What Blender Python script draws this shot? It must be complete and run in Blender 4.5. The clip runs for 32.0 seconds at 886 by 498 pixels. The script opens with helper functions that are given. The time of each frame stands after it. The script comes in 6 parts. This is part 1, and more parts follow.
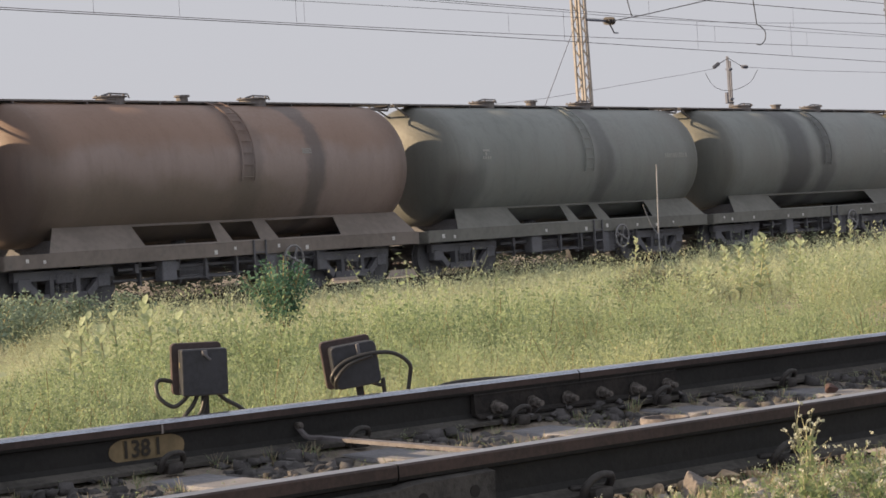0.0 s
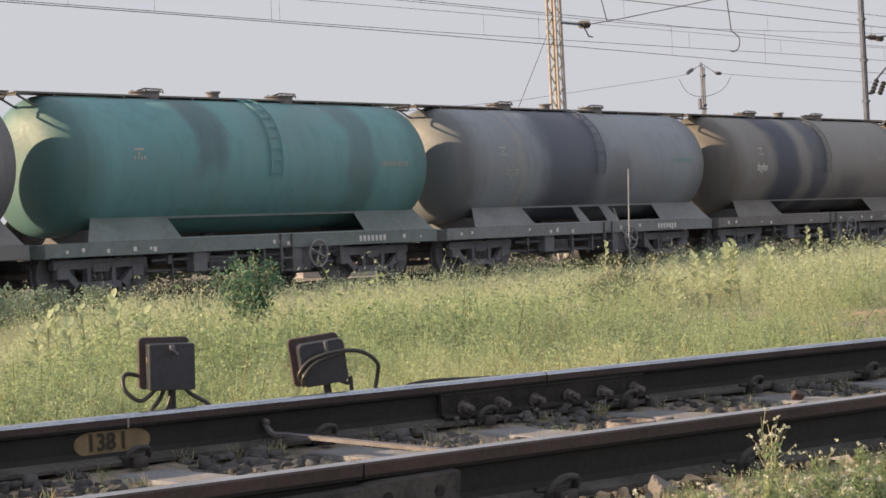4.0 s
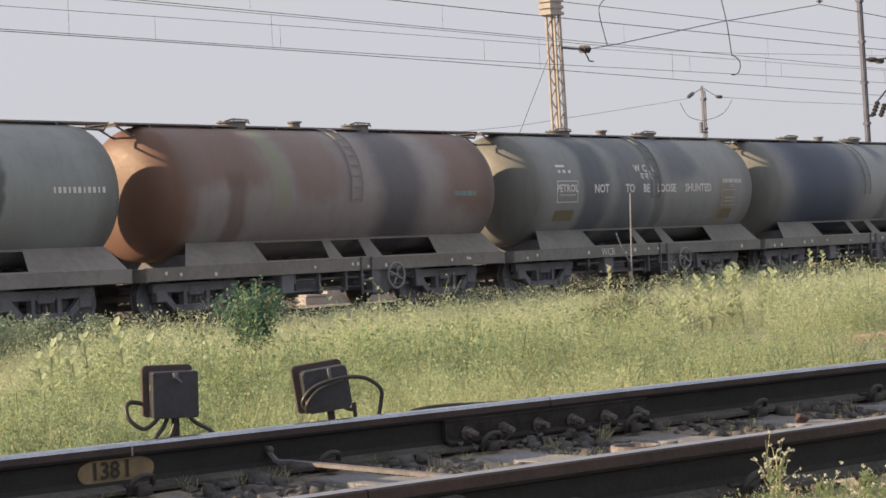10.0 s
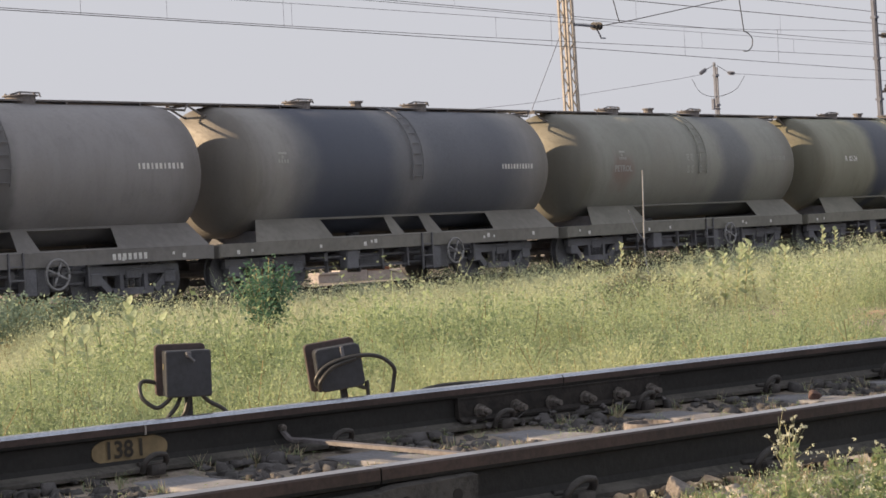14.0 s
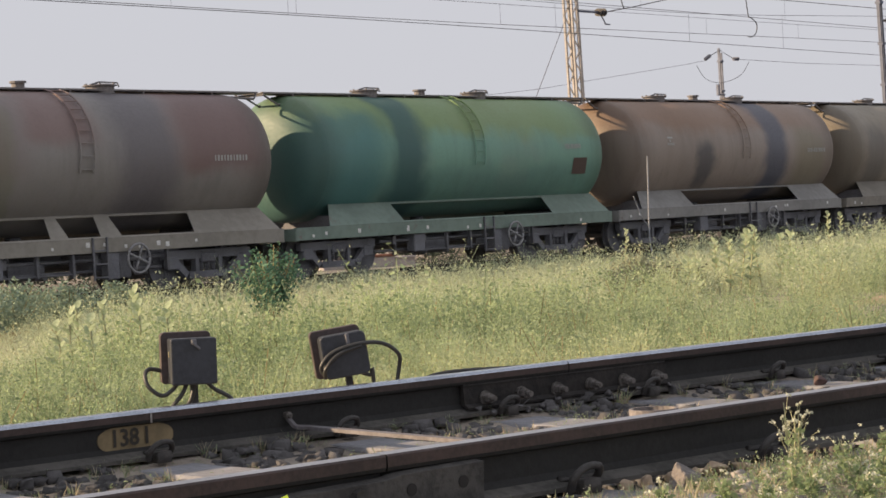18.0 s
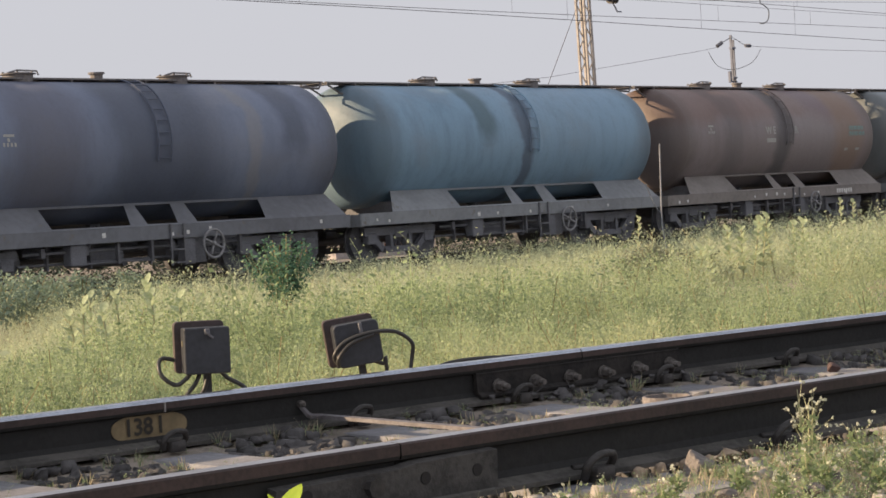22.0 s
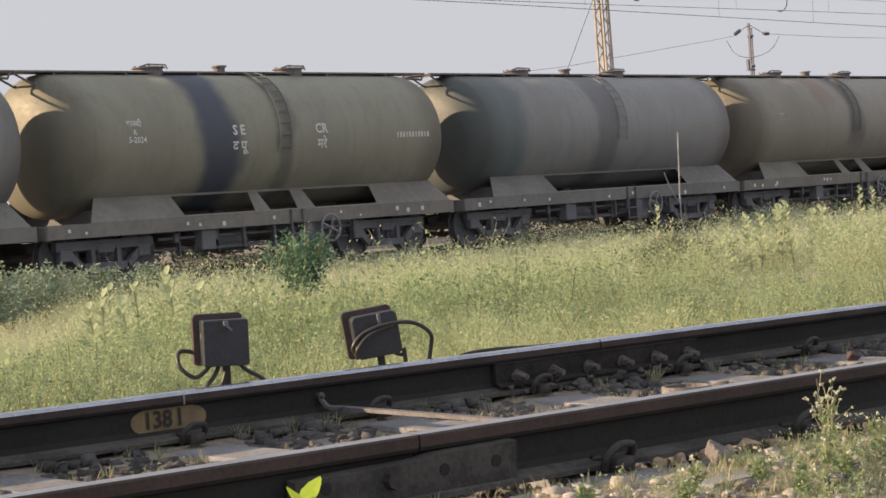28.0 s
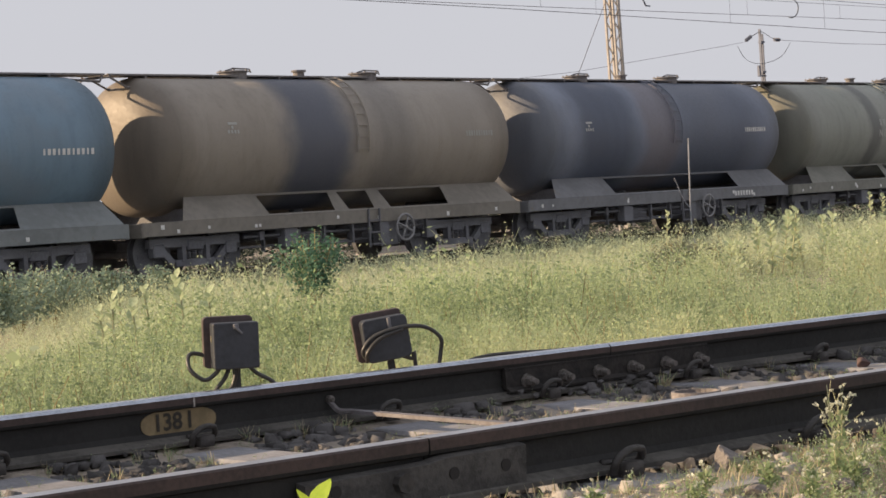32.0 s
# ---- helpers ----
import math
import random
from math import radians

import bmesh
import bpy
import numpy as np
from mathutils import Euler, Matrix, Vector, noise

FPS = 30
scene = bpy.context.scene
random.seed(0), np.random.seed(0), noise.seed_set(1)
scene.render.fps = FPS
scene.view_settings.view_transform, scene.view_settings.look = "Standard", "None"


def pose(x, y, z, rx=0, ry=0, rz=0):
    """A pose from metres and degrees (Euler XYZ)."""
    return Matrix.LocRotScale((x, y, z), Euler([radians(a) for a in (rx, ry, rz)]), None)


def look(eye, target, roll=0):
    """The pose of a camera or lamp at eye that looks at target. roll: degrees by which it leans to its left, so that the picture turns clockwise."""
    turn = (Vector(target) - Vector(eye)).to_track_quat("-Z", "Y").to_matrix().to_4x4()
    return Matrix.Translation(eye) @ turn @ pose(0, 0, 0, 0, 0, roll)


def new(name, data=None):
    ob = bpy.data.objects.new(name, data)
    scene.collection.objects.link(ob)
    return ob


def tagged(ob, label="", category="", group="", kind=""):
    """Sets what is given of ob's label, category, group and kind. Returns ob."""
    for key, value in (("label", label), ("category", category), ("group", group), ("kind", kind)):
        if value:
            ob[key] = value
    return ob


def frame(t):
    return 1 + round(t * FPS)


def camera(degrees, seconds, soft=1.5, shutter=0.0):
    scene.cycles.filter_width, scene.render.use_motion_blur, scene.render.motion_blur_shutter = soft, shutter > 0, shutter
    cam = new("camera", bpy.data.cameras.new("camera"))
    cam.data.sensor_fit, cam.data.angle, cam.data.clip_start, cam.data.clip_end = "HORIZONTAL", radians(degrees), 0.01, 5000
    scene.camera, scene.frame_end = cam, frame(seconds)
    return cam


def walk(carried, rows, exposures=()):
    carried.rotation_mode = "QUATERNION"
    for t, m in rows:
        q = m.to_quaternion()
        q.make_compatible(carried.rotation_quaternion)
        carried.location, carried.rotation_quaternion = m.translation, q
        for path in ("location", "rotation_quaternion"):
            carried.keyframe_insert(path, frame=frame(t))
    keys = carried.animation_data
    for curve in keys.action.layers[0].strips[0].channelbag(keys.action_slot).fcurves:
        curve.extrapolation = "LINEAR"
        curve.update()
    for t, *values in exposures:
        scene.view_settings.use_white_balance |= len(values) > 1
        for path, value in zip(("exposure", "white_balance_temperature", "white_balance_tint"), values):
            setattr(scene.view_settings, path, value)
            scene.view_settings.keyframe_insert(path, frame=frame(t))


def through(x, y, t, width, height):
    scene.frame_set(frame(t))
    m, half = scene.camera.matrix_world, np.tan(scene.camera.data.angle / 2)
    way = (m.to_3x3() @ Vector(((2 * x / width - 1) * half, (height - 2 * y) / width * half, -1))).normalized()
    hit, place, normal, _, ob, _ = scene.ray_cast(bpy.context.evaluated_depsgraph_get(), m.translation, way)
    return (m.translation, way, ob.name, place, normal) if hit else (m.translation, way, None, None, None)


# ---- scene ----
# near track: direction TD along it, TN across it; train track: along x at y = YC
YC, ZE, YF, DL = 32.735, -0.673, 5.751, radians(-10.664)
TD, TN = Vector((math.cos(DL), math.sin(DL), 0)), Vector((-math.sin(DL), math.cos(DL), 0))
PITCH, SPEED, SKIRT9 = 12.42, 12.893, 30.56

cam = camera(23.55, 32.0, soft=1.6)
# seconds, eye x y z, heading from +y towards +x, tilt down, lean
PATH = [
    (0, -0.0068, -0.0011, 0.5676, 50.843, 0.657, 3.256), (0.5, -0.008, -0.0013, 0.5663, 50.786, 0.641, 3.354), (1, -0.0074, -0.0015, 0.5662, 50.624, 0.694, 3.258), 
    (1.5, -0.0086, -0.0008, 0.5651, 50.6, 0.794, 2.998), (2, -0.0074, -0.0018, 0.5662, 50.729, 0.914, 2.879), (2.5, -0.0073, -0.0014, 0.566, 50.912, 0.936, 2.537), 
    (3, -0.0073, -0.0019, 0.5657, 51.21, 0.912, 2.299), (3.5, -0.0062, -0.0023, 0.5659, 51.437, 0.824, 2.157), (5.5, -0.0063, -0.0015, 0.5655, 52.063, 0.283, 2.097), 
    (6, -0.0067, -0.0006, 0.5659, 52.102, 0.197, 2.162), (6.5, -0.007, -0.0007, 0.5651, 52.155, 0.108, 2.184), (7, -0.0062, -0.002, 0.5667, 52.133, 0.015, 2.243), 
    (7.5, -0.0068, -0.0019, 0.5655, 52.063, -0.032, 2.278), (8, -0.0053, -0.0011, 0.5673, 52.011, -0.073, 2.381), (8.5, -0.0067, -0.0012, 0.5662, 51.909, -0.095, 2.372), 
    (9, -0.0063, -0.0009, 0.5654, 51.819, -0.105, 2.461), (9.5, -0.0062, -0.0017, 0.5656, 51.707, -0.065, 2.459), (10, -0.0062, -0.0013, 0.5659, 51.602, -0.005, 2.538), 
    (10.5, -0.0028, -0.0005, 0.5676, 51.532, 0.075, 2.545), (11, -0.0055, -0.0016, 0.5657, 51.477, 0.142, 2.626), (11.5, -0.0061, -0.0012, 0.5661, 51.414, 0.233, 2.689), 
    (12, -0.0065, -0.0012, 0.5669, 51.341, 0.34, 2.662), (12.5, -0.0059, -0.0017, 0.5659, 51.269, 0.411, 2.726), (13, -0.0056, -0.0019, 0.5658, 51.241, 0.501, 2.763), 
    (13.5, -0.0057, -0.0023, 0.5674, 51.24, 0.544, 2.754), (14, -0.0059, -0.0027, 0.5667, 51.237, 0.579, 2.764), (14.5, -0.0054, -0.0024, 0.5666, 51.214, 0.64, 2.794), 
    (16.5, -0.0058, -0.0027, 0.5667, 51.166, 0.786, 2.92), (17, -0.006, -0.0023, 0.5668, 51.139, 0.818, 2.91), (17.5, -0.0059, -0.0021, 0.567, 51.091, 0.884, 2.941), 
    (18, -0.0054, -0.0026, 0.5669, 51.086, 0.924, 2.961), (18.5, -0.0052, -0.0017, 0.5673, 51.085, 0.95, 2.956), (19, -0.0052, -0.0012, 0.5669, 51.079, 0.979, 3.018), 
    (19.5, -0.0061, -0.0021, 0.5678, 51.051, 1.025, 3.001), (20, -0.0048, -0.0027, 0.5676, 51.025, 1.072, 3.099), (20.5, -0.0054, -0.0025, 0.5674, 50.974, 1.14, 3.077), 
    (21, -0.0055, -0.0014, 0.5663, 50.922, 1.158, 3.14), (21.5, -0.0048, -0.0017, 0.5671, 50.795, 1.189, 3.208), (22, -0.0054, -0.0011, 0.5671, 50.736, 1.222, 3.202), 
    (22.5, -0.0043, -0.0012, 0.567, 50.67, 1.249, 3.229), (23, -0.0047, -0.0024, 0.5677, 50.635, 1.252, 3.26), (23.5, -0.005, -0.0013, 0.5672, 50.578, 1.295, 3.282), 
    (24, -0.0054, -0.0014, 0.5675, 50.507, 1.313, 3.29), (24.5, -0.0045, -0.0017, 0.5676, 50.494, 1.327, 3.377), (25, -0.006, -0.0012, 0.5678, 50.497, 1.329, 3.39), 
    (25.5, -0.0047, -0.0022, 0.5677, 50.451, 1.337, 3.362), (27.5, -0.0056, -0.0017, 0.5672, 50.274, 1.416, 3.519), (28, 0, -0, 0.5699, 50.216, 1.459, 3.559), 
    (28.5, -0.0047, -0.0019, 0.5672, 50.2, 1.471, 3.547), (29, -0.0051, -0.0019, 0.5674, 50.14, 1.506, 3.54), (29.5, -0.0047, -0.0012, 0.5681, 50.109, 1.531, 3.533), 
    (30, -0.0062, -0.0016, 0.5682, 50.083, 1.549, 3.535), (30.5, -0.0058, -0.002, 0.5678, 50.039, 1.559, 3.612), (31, -0.0055, -0.0017, 0.5679, 49.965, 1.575, 3.548), 
    (31.5, -0.005, -0.0023, 0.5673, 49.943, 1.492, 3.447), (32, -0.0059, -0.0015, 0.5684, 49.96, 1.322, 3.259),
]


def cam_pose(x, y, z, heading, tilt, lean):
    a, b = radians(heading), radians(tilt)
    way = Vector((math.sin(a) * math.cos(b), math.cos(a) * math.cos(b), -math.sin(b)))
    return look((x, y, z), Vector((x, y, z)) + way, -lean)


# the clip opens a little darker
EXPOSURE, WHITE = 0.80, (6390, 9.3)
walk(cam, [(r[0], cam_pose(*r[1:])) for r in PATH], [(0.0, EXPOSURE - 0.12, *WHITE), (1.0, EXPOSURE - 0.12, *WHITE), (1.8, EXPOSURE, *WHITE), (32.0, EXPOSURE, *WHITE)])

# ---- light ----
SUN_EL, SUN_AZ = 19.5, 46.0   # height; angle from -x towards +y
sun_dir = Vector((-math.cos(radians(SUN_AZ)) * math.cos(radians(SUN_EL)),
                  math.sin(radians(SUN_AZ)) * math.cos(radians(SUN_EL)), math.sin(radians(SUN_EL))))
world = bpy.data.worlds.new("hazy_sky")
scene.world = world
world.use_nodes = True
wn, wl = world.node_tree.nodes, world.node_tree.links
wn.clear()
sky = wn.new("ShaderNodeTexSky")
sky.sky_type, sky.sun_disc = "NISHITA", False
sky.sun_elevation = radians(SUN_EL)
sky.sun_rotation = math.atan2(sun_dir.x, sun_dir.y)
sky.air_density, sky.dust_density, sky.ozone_density = 1.0, 4.0, 1.0
gain = wn.new("ShaderNodeMix")
gain.data_type, gain.blend_type = "RGBA", "MIX"
gain.inputs[0].default_value = 0.95
# the haze: an even pale grey that veils most of the sky
gain.inputs[7].default_value = (5.25, 5.19, 5.52, 1)
bg = wn.new("ShaderNodeBackground")
bg.inputs[1].default_value = 0.07
wo = wn.new("ShaderNodeOutputWorld")
wl.new(sky.outputs[0], gain.inputs[6])
wl.new(gain.outputs[2], bg.inputs[0])
wl.new(bg.outputs[0], wo.inputs[0])
sun_data = bpy.data.lights.new("sun", "SUN")
sun_data.energy, sun_data.angle, sun_data.color = 4.7, radians(0.8), (1.0, 0.72, 0.445)
sun = new("sun", sun_data)
sun.matrix_world = look(sun_dir * 100, (0, 0, 0))


# ---- materials ----
def material(name):
    m = bpy.data.materials.new(name)
    m.use_nodes = True
    n, l = m.node_tree.nodes, m.node_tree.links
    n.clear()
    out = n.new("ShaderNodeOutputMaterial")
    b = n.new("ShaderNodeBsdfPrincipled")
    l.new(b.outputs[0], out.inputs[0])
    return m, n, l, b, out


def link(l, node_in, value):
    if hasattr(value, "is_output"):
        l.new(value, node_in)
    else:
        node_in.default_value = value


def math_node(n, l, op, a, b=0.0, clamp=False):
    k = n.new("ShaderNodeMath")
    k.operation, k.use_clamp = op, clamp
    link(l, k.inputs[0], a), link(l, k.inputs[1], b)
    return k.outputs[0]


def ramp(n, l, x, lo, hi):
    k = n.new("ShaderNodeMapRange")
    k.interpolation_type = "SMOOTHSTEP"
    link(l, k.inputs[0], x)
    k.inputs[1].default_value, k.inputs[2].default_value = lo, hi
    return k.outputs[0]


def mix(n, l, fac, a, b, blend="MIX"):
    k = n.new("ShaderNodeMix")
    k.data_type, k.blend_type = "RGBA", blend
    link(l, k.inputs[0], fac)
    link(l, k.inputs[6], a if hasattr(a, "is_output") else (*a, 1))
    link(l, k.inputs[7], b if hasattr(b, "is_output") else (*b, 1))
    return k.outputs[2]


def coords(n, l, scale=(1, 1, 1), offset=(0, 0, 0)):
    tc = n.new("ShaderNodeTexCoord")
    mp = n.new("ShaderNodeMapping")
    mp.inputs[3].default_value = scale
    mp.inputs[1].default_value = offset
    l.new(tc.outputs["Object"], mp.inputs[0])
    return mp.outputs[0]


def noise_tex(n, l, vec, scale, detail=4.0, rough=0.55):
    k = n.new("ShaderNodeTexNoise")
    k.inputs["Scale"].default_value, k.inputs["Detail"].default_value = scale, detail
    k.inputs["Roughness"].default_value = rough
    if vec is not None:
        l.new(vec, k.inputs["Vector"])
    return k.outputs[0]


def bump(n, l, b, height, strength, distance):
    k = n.new("ShaderNodeBump")
    k.inputs["Strength"].default_value, k.inputs["Distance"].default_value = strength, distance
    l.new(height, k.inputs["Height"])
    l.new(k.outputs[0], b.inputs["Normal"])


def surface(name, light, dark, coarse=2.0, fine=40.0, rough=0.8, metal=0.0, relief=0.4, depth=0.01, specks=None, vary=0.0):
    """A worn surface: two colours mixed by coarse and fine noise, with relief."""
    m, n, l, b, _ = material(name)
    v = coords(n, l)
    f1, f2 = noise_tex(n, l, v, coarse, 5), noise_tex(n, l, v, fine, 4)
    f = math_node(n, l, "ADD", math_node(n, l, "MULTIPLY", f1, 0.6), math_node(n, l, "MULTIPLY", f2, 0.4))
    c = mix(n, l, ramp(n, l, f, 0.38, 0.62), dark, light)
    if specks:
        c = mix(n, l, ramp(n, l, noise_tex(n, l, v, fine * 0.35, 6, 0.7), 0.58, 0.68), c, specks)
    if vary:
        oi = n.new("ShaderNodeObjectInfo")
        k = math_node(n, l, "ADD", math_node(n, l, "MULTIPLY", oi.outputs["Random"], 2 * vary), 1 - vary)
        hs = n.new("ShaderNodeHueSaturation")
        l.new(k, hs.inputs["Value"])
        l.new(c, hs.inputs["Color"])
        c = hs.outputs[0]
    l.new(c, b.inputs["Base Color"])
    b.inputs["Roughness"].default_value, b.inputs["Metallic"].default_value = rough, metal
    bump(n, l, b, f2, relief, depth)
    return m


def island_surface(name, light, dark, rough=0.9, fine=60.0, through=0.0, hue=None):
    """For joined small pieces: each piece its own shade."""
    m, n, l, b, out = material(name)
    g = n.new("ShaderNodeNewGeometry")
    v = coords(n, l)
    big, clump = noise_tex(n, l, v, 0.55, 3), noise_tex(n, l, v, 4.2, 3)
    f = math_node(n, l, "ADD", math_node(n, l, "MULTIPLY", g.outputs["Random Per Island"], 0.6 - 0.38 * bool(through)),
                  math_node(n, l, "MULTIPLY", ramp(n, l, big, 0.35, 0.65), 0.4 - 0.18 * bool(through)))
    if through:
        f = math_node(n, l, "ADD", f, math_node(n, l, "MULTIPLY", ramp(n, l, clump, 0.36, 0.64), 0.56))
    c = mix(n, l, f, dark, light)
    if hue:
        c = mix(n, l, ramp(n, l, noise_tex(n, l, v, 0.3, 3), 0.5, 0.7), c, hue)
    l.new(c, b.inputs["Base Color"])
    b.inputs["Roughness"].default_value = rough
    if through:
        t = n.new("ShaderNodeBsdfTranslucent")
        l.new(c, t.inputs[0])
        b.inputs["Specular IOR Level"].default_value = 0.2
        ms = n.new("ShaderNodeMixShader")
        ms.inputs[0].default_value = through
        l.new(b.outputs[0], ms.inputs[1]), l.new(t.outputs[0], ms.inputs[2])
        l.new(ms.outputs[0], out.inputs[0])
    else:
        bump(n, l, b, noise_tex(n, l, v, fine, 4), 0.5, 0.01)
    return m


def tank_paint(name, base, bands=(), seed=0.0, gloss=0.5):
    """Weathered tank paint. bands: tints on the side, mostly spills that ran down, (x, half width, colour, amount, low
    z, high z).
    """
    m, n, l, b, _ = material(name)
    v = coords(n, l, offset=(seed * 7.3, seed * 3.1, 0))
    tc = n.new("ShaderNodeTexCoord")
    sep = n.new("ShaderNodeSeparateXYZ")
    l.new(tc.outputs["Object"], sep.inputs[0])
    x, z = sep.outputs[0], sep.outputs[2]
    streak_v = coords(n, l, (2.2, 2.2, 0.25), (seed * 5.0, 0, seed))
    streak = noise_tex(n, l, streak_v, 1.6, 5, 0.6)
    soft = noise_tex(n, l, v, 0.7, 4)
    grain = noise_tex(n, l, v, 14.0, 5, 0.65)
    mean = sum(base) / 3
    base = tuple(2.80 * h * (0.92 * c + 0.08 * mean) for c, h in zip(base, (0.975, 1.0, 1.20 if base[2] < 0.88 * base[1] else 1.11)))
    dark = tuple(c * 0.85 for c in base)
    dusty = tuple(0.75 * c + 0.25 * d for c, d in zip(base, (0.195, 0.178, 0.162)))
    c = mix(n, l, ramp(n, l, streak, 0.42, 0.72), base, dark)
    c = mix(n, l, ramp(n, l, soft, 0.45, 0.72), c, dusty)
    warp = math_node(n, l, "MULTIPLY", math_node(n, l, "SUBTRACT", soft, 0.5), 1.1)
    xw = math_node(n, l, "ADD", x, warp)
    for bx, half, colour, amount, zlo, zhi in bands:
        d = math_node(n, l, "ABSOLUTE", math_node(n, l, "SUBTRACT", xw, bx))
        f = math_node(n, l, "SUBTRACT", 1.0, ramp(n, l, d, half * 0.5, half * 1.32))
        zz = math_node(n, l, "ADD", z, warp)
        f = math_node(n, l, "MULTIPLY", f, ramp(n, l, zz, zlo - 0.25, zlo + 0.25))
        f = math_node(n, l, "MULTIPLY", f, math_node(n, l, "SUBTRACT", 1.0, ramp(n, l, zz, zhi - 0.25, zhi + 0.25)))
        f = math_node(n, l, "MULTIPLY", f, amount)
        c = mix(n, l, f, c, tuple(2.0 * v_ for v_ in colour))
    c = mix(n, l, math_node(n, l, "MULTIPLY", ramp(n, l, grain, 0.5, 0.8), 0.14), c, (0.07, 0.065, 0.06))
    # both dished ends darkened: shade of the gaps between wagons put into the paint
    off = math_node(n, l, "ABSOLUTE", math_node(n, l, "SUBTRACT", x, 5.36))
    c = mix(n, l, ramp(n, l, math_node(n, l, "ADD", off, math_node(n, l, "MULTIPLY", warp, 0.3)), 4.45, 5.45), c, (0.60, 0.58, 0.555), "MULTIPLY")
    l.new(c, b.inputs["Base Color"])
    b.inputs["Roughness"].default_value = gloss
    r = math_node(n, l, "ADD", math_node(n, l, "MULTIPLY", grain, 0.3), gloss - 0.1)
    l.new(r, b.inputs["Roughness"])
    bump(n, l, b, grain, 0.12, 0.01)
    return m


def plain(name, colour, rough=0.6, metal=0.0):
    m, n, l, b, _ = material(name)
    v = coords(n, l)
    f = noise_tex(n, l, v, 18.0, 5)
    l.new(mix(n, l, ramp(n, l, f, 0.35, 0.7), colour, tuple(c * 0.7 for c in colour)), b.inputs["Base Color"])
    b.inputs["Roughness"].default_value, b.inputs["Metallic"].default_value = rough, metal
    return m


# grimy underframe, its colours lifted pale and bluish to hold the haze before it
M_BLACK = surface("underframe_grime", (0.235, 0.23, 0.245), (0.155, 0.153, 0.165), 1.5, 30, 0.75)
M_HAZED_GRIME = surface("bogie_grime", (0.20, 0.204, 0.228), (0.135, 0.138, 0.155), 1.5, 30, 0.8)
M_STEEL_DARK = surface("dark_steel", (0.17, 0.172, 0.19), (0.11, 0.112, 0.124), 2, 30, 0.65)
M_HANDWHEEL = plain("faded_white_paint", (0.30, 0.30, 0.31), 0.6)
M_WALK = plain("walkway_grime", (0.20, 0.19, 0.195), 0.7)
M_LETTER = plain("white_lettering", (0.80, 0.80, 0.79), 0.6)
M_LETTER_DIM = plain("faded_lettering", (0.46, 0.465, 0.45), 0.65)
M_LETTER_TEAL = plain("pale_teal_lettering", (0.28, 0.46, 0.46), 0.65)
M_RED_PATCH = plain("faded_red_panel", (0.15, 0.055, 0.055), 0.65)
M_YELLOW_PATCH = plain("dirty_yellow_panel", (0.21, 0.19, 0.12), 0.7)
M_RAIL = surface("rusty_rail", (0.024, 0.0235, 0.023), (0.014, 0.014, 0.014), 3, 60, 0.8, 0.0, 0.5, 0.004)
M_RAILTOP = surface("worn_rail_head", (0.50, 0.54, 0.62), (0.37, 0.40, 0.46), 4, 80, 0.22, 0.95, 0.06, 0.002)
M_RAILTOP_DULL = surface("rust_brown_rail_head", (0.42, 0.42, 0.45), (0.29, 0.28, 0.295), 4, 80, 0.3, 0.85, 0.2, 0.002)
M_RAIL_FOOT = surface("dusty_rail_foot", (0.11, 0.104, 0.096), (0.05, 0.048, 0.044), 5, 50, 0.85, 0, 0.4, 0.004)
M_CLIP = surface("black_clip_steel", (0.055, 0.049, 0.046), (0.03, 0.028, 0.027), 10, 60, 0.6)
M_CONCRETE = surface("sleeper_concrete", (0.262, 0.264, 0.288), (0.17, 0.171, 0.184), 5, 70, 0.9, 0, 0.5, 0.006, vary=0.12)
M_DIRTY_CONCRETE = surface("oily_concrete", (0.10, 0.095, 0.09), (0.055, 0.052, 0.05), 2, 40, 0.9)
M_RAIL_SIDE = surface("brown_rail_side", (0.074, 0.050, 0.046), (0.042, 0.031, 0.029), 4, 70, 0.6, 0.2, 0.3, 0.003)
M_GRAVEL = island_surface("pale_gravel", (0.47, 0.44, 0.41), (0.22, 0.205, 0.19), 0.95, 90)
M_BALLAST = island_surface("ballast_stone", (0.14, 0.135, 0.138), (0.052, 0.051, 0.052), 0.95, 90)
M_STONE = surface("grey_stone", (0.29, 0.265, 0.25), (0.18, 0.165, 0.16), 6, 60, 0.95, 0, 0.6, 0.02, vary=0.2)
M_STONE_GREY = surface("ballast_grey", (0.165, 0.160, 0.165), (0.092, 0.089, 0.092), 6, 60, 0.95, 0, 0.6, 0.02, vary=0.3)
# dark colours of these two put the shade under the wagons into stones and bed
M_SHADED_BALLAST = island_surface("oily_ballast", (0.145, 0.143, 0.15), (0.07, 0.069, 0.073), 0.9, 90)
M_BED = surface("oily_track_bed", (0.10, 0.097, 0.10), (0.06, 0.058, 0.06), 2, 25, 0.95, 0, 0.8, 0.03)
M_SOIL = surface("dry_soil", (0.32, 0.28, 0.235), (0.20, 0.175, 0.15), 0.8, 25, 0.95, 0, 0.8, 0.03, specks=(0.30, 0.25, 0.19))
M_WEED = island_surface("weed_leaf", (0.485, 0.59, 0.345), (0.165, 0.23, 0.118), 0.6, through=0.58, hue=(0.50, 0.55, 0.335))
# paler copy of the weed leaf: light and haze over the far field in its colour
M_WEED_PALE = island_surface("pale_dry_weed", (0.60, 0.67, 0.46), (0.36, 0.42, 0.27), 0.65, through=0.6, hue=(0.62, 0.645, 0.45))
M_FLOWER = island_surface("weed_flower", (0.46, 0.52, 0.36), (0.35, 0.41, 0.26), 0.7, through=0.3)
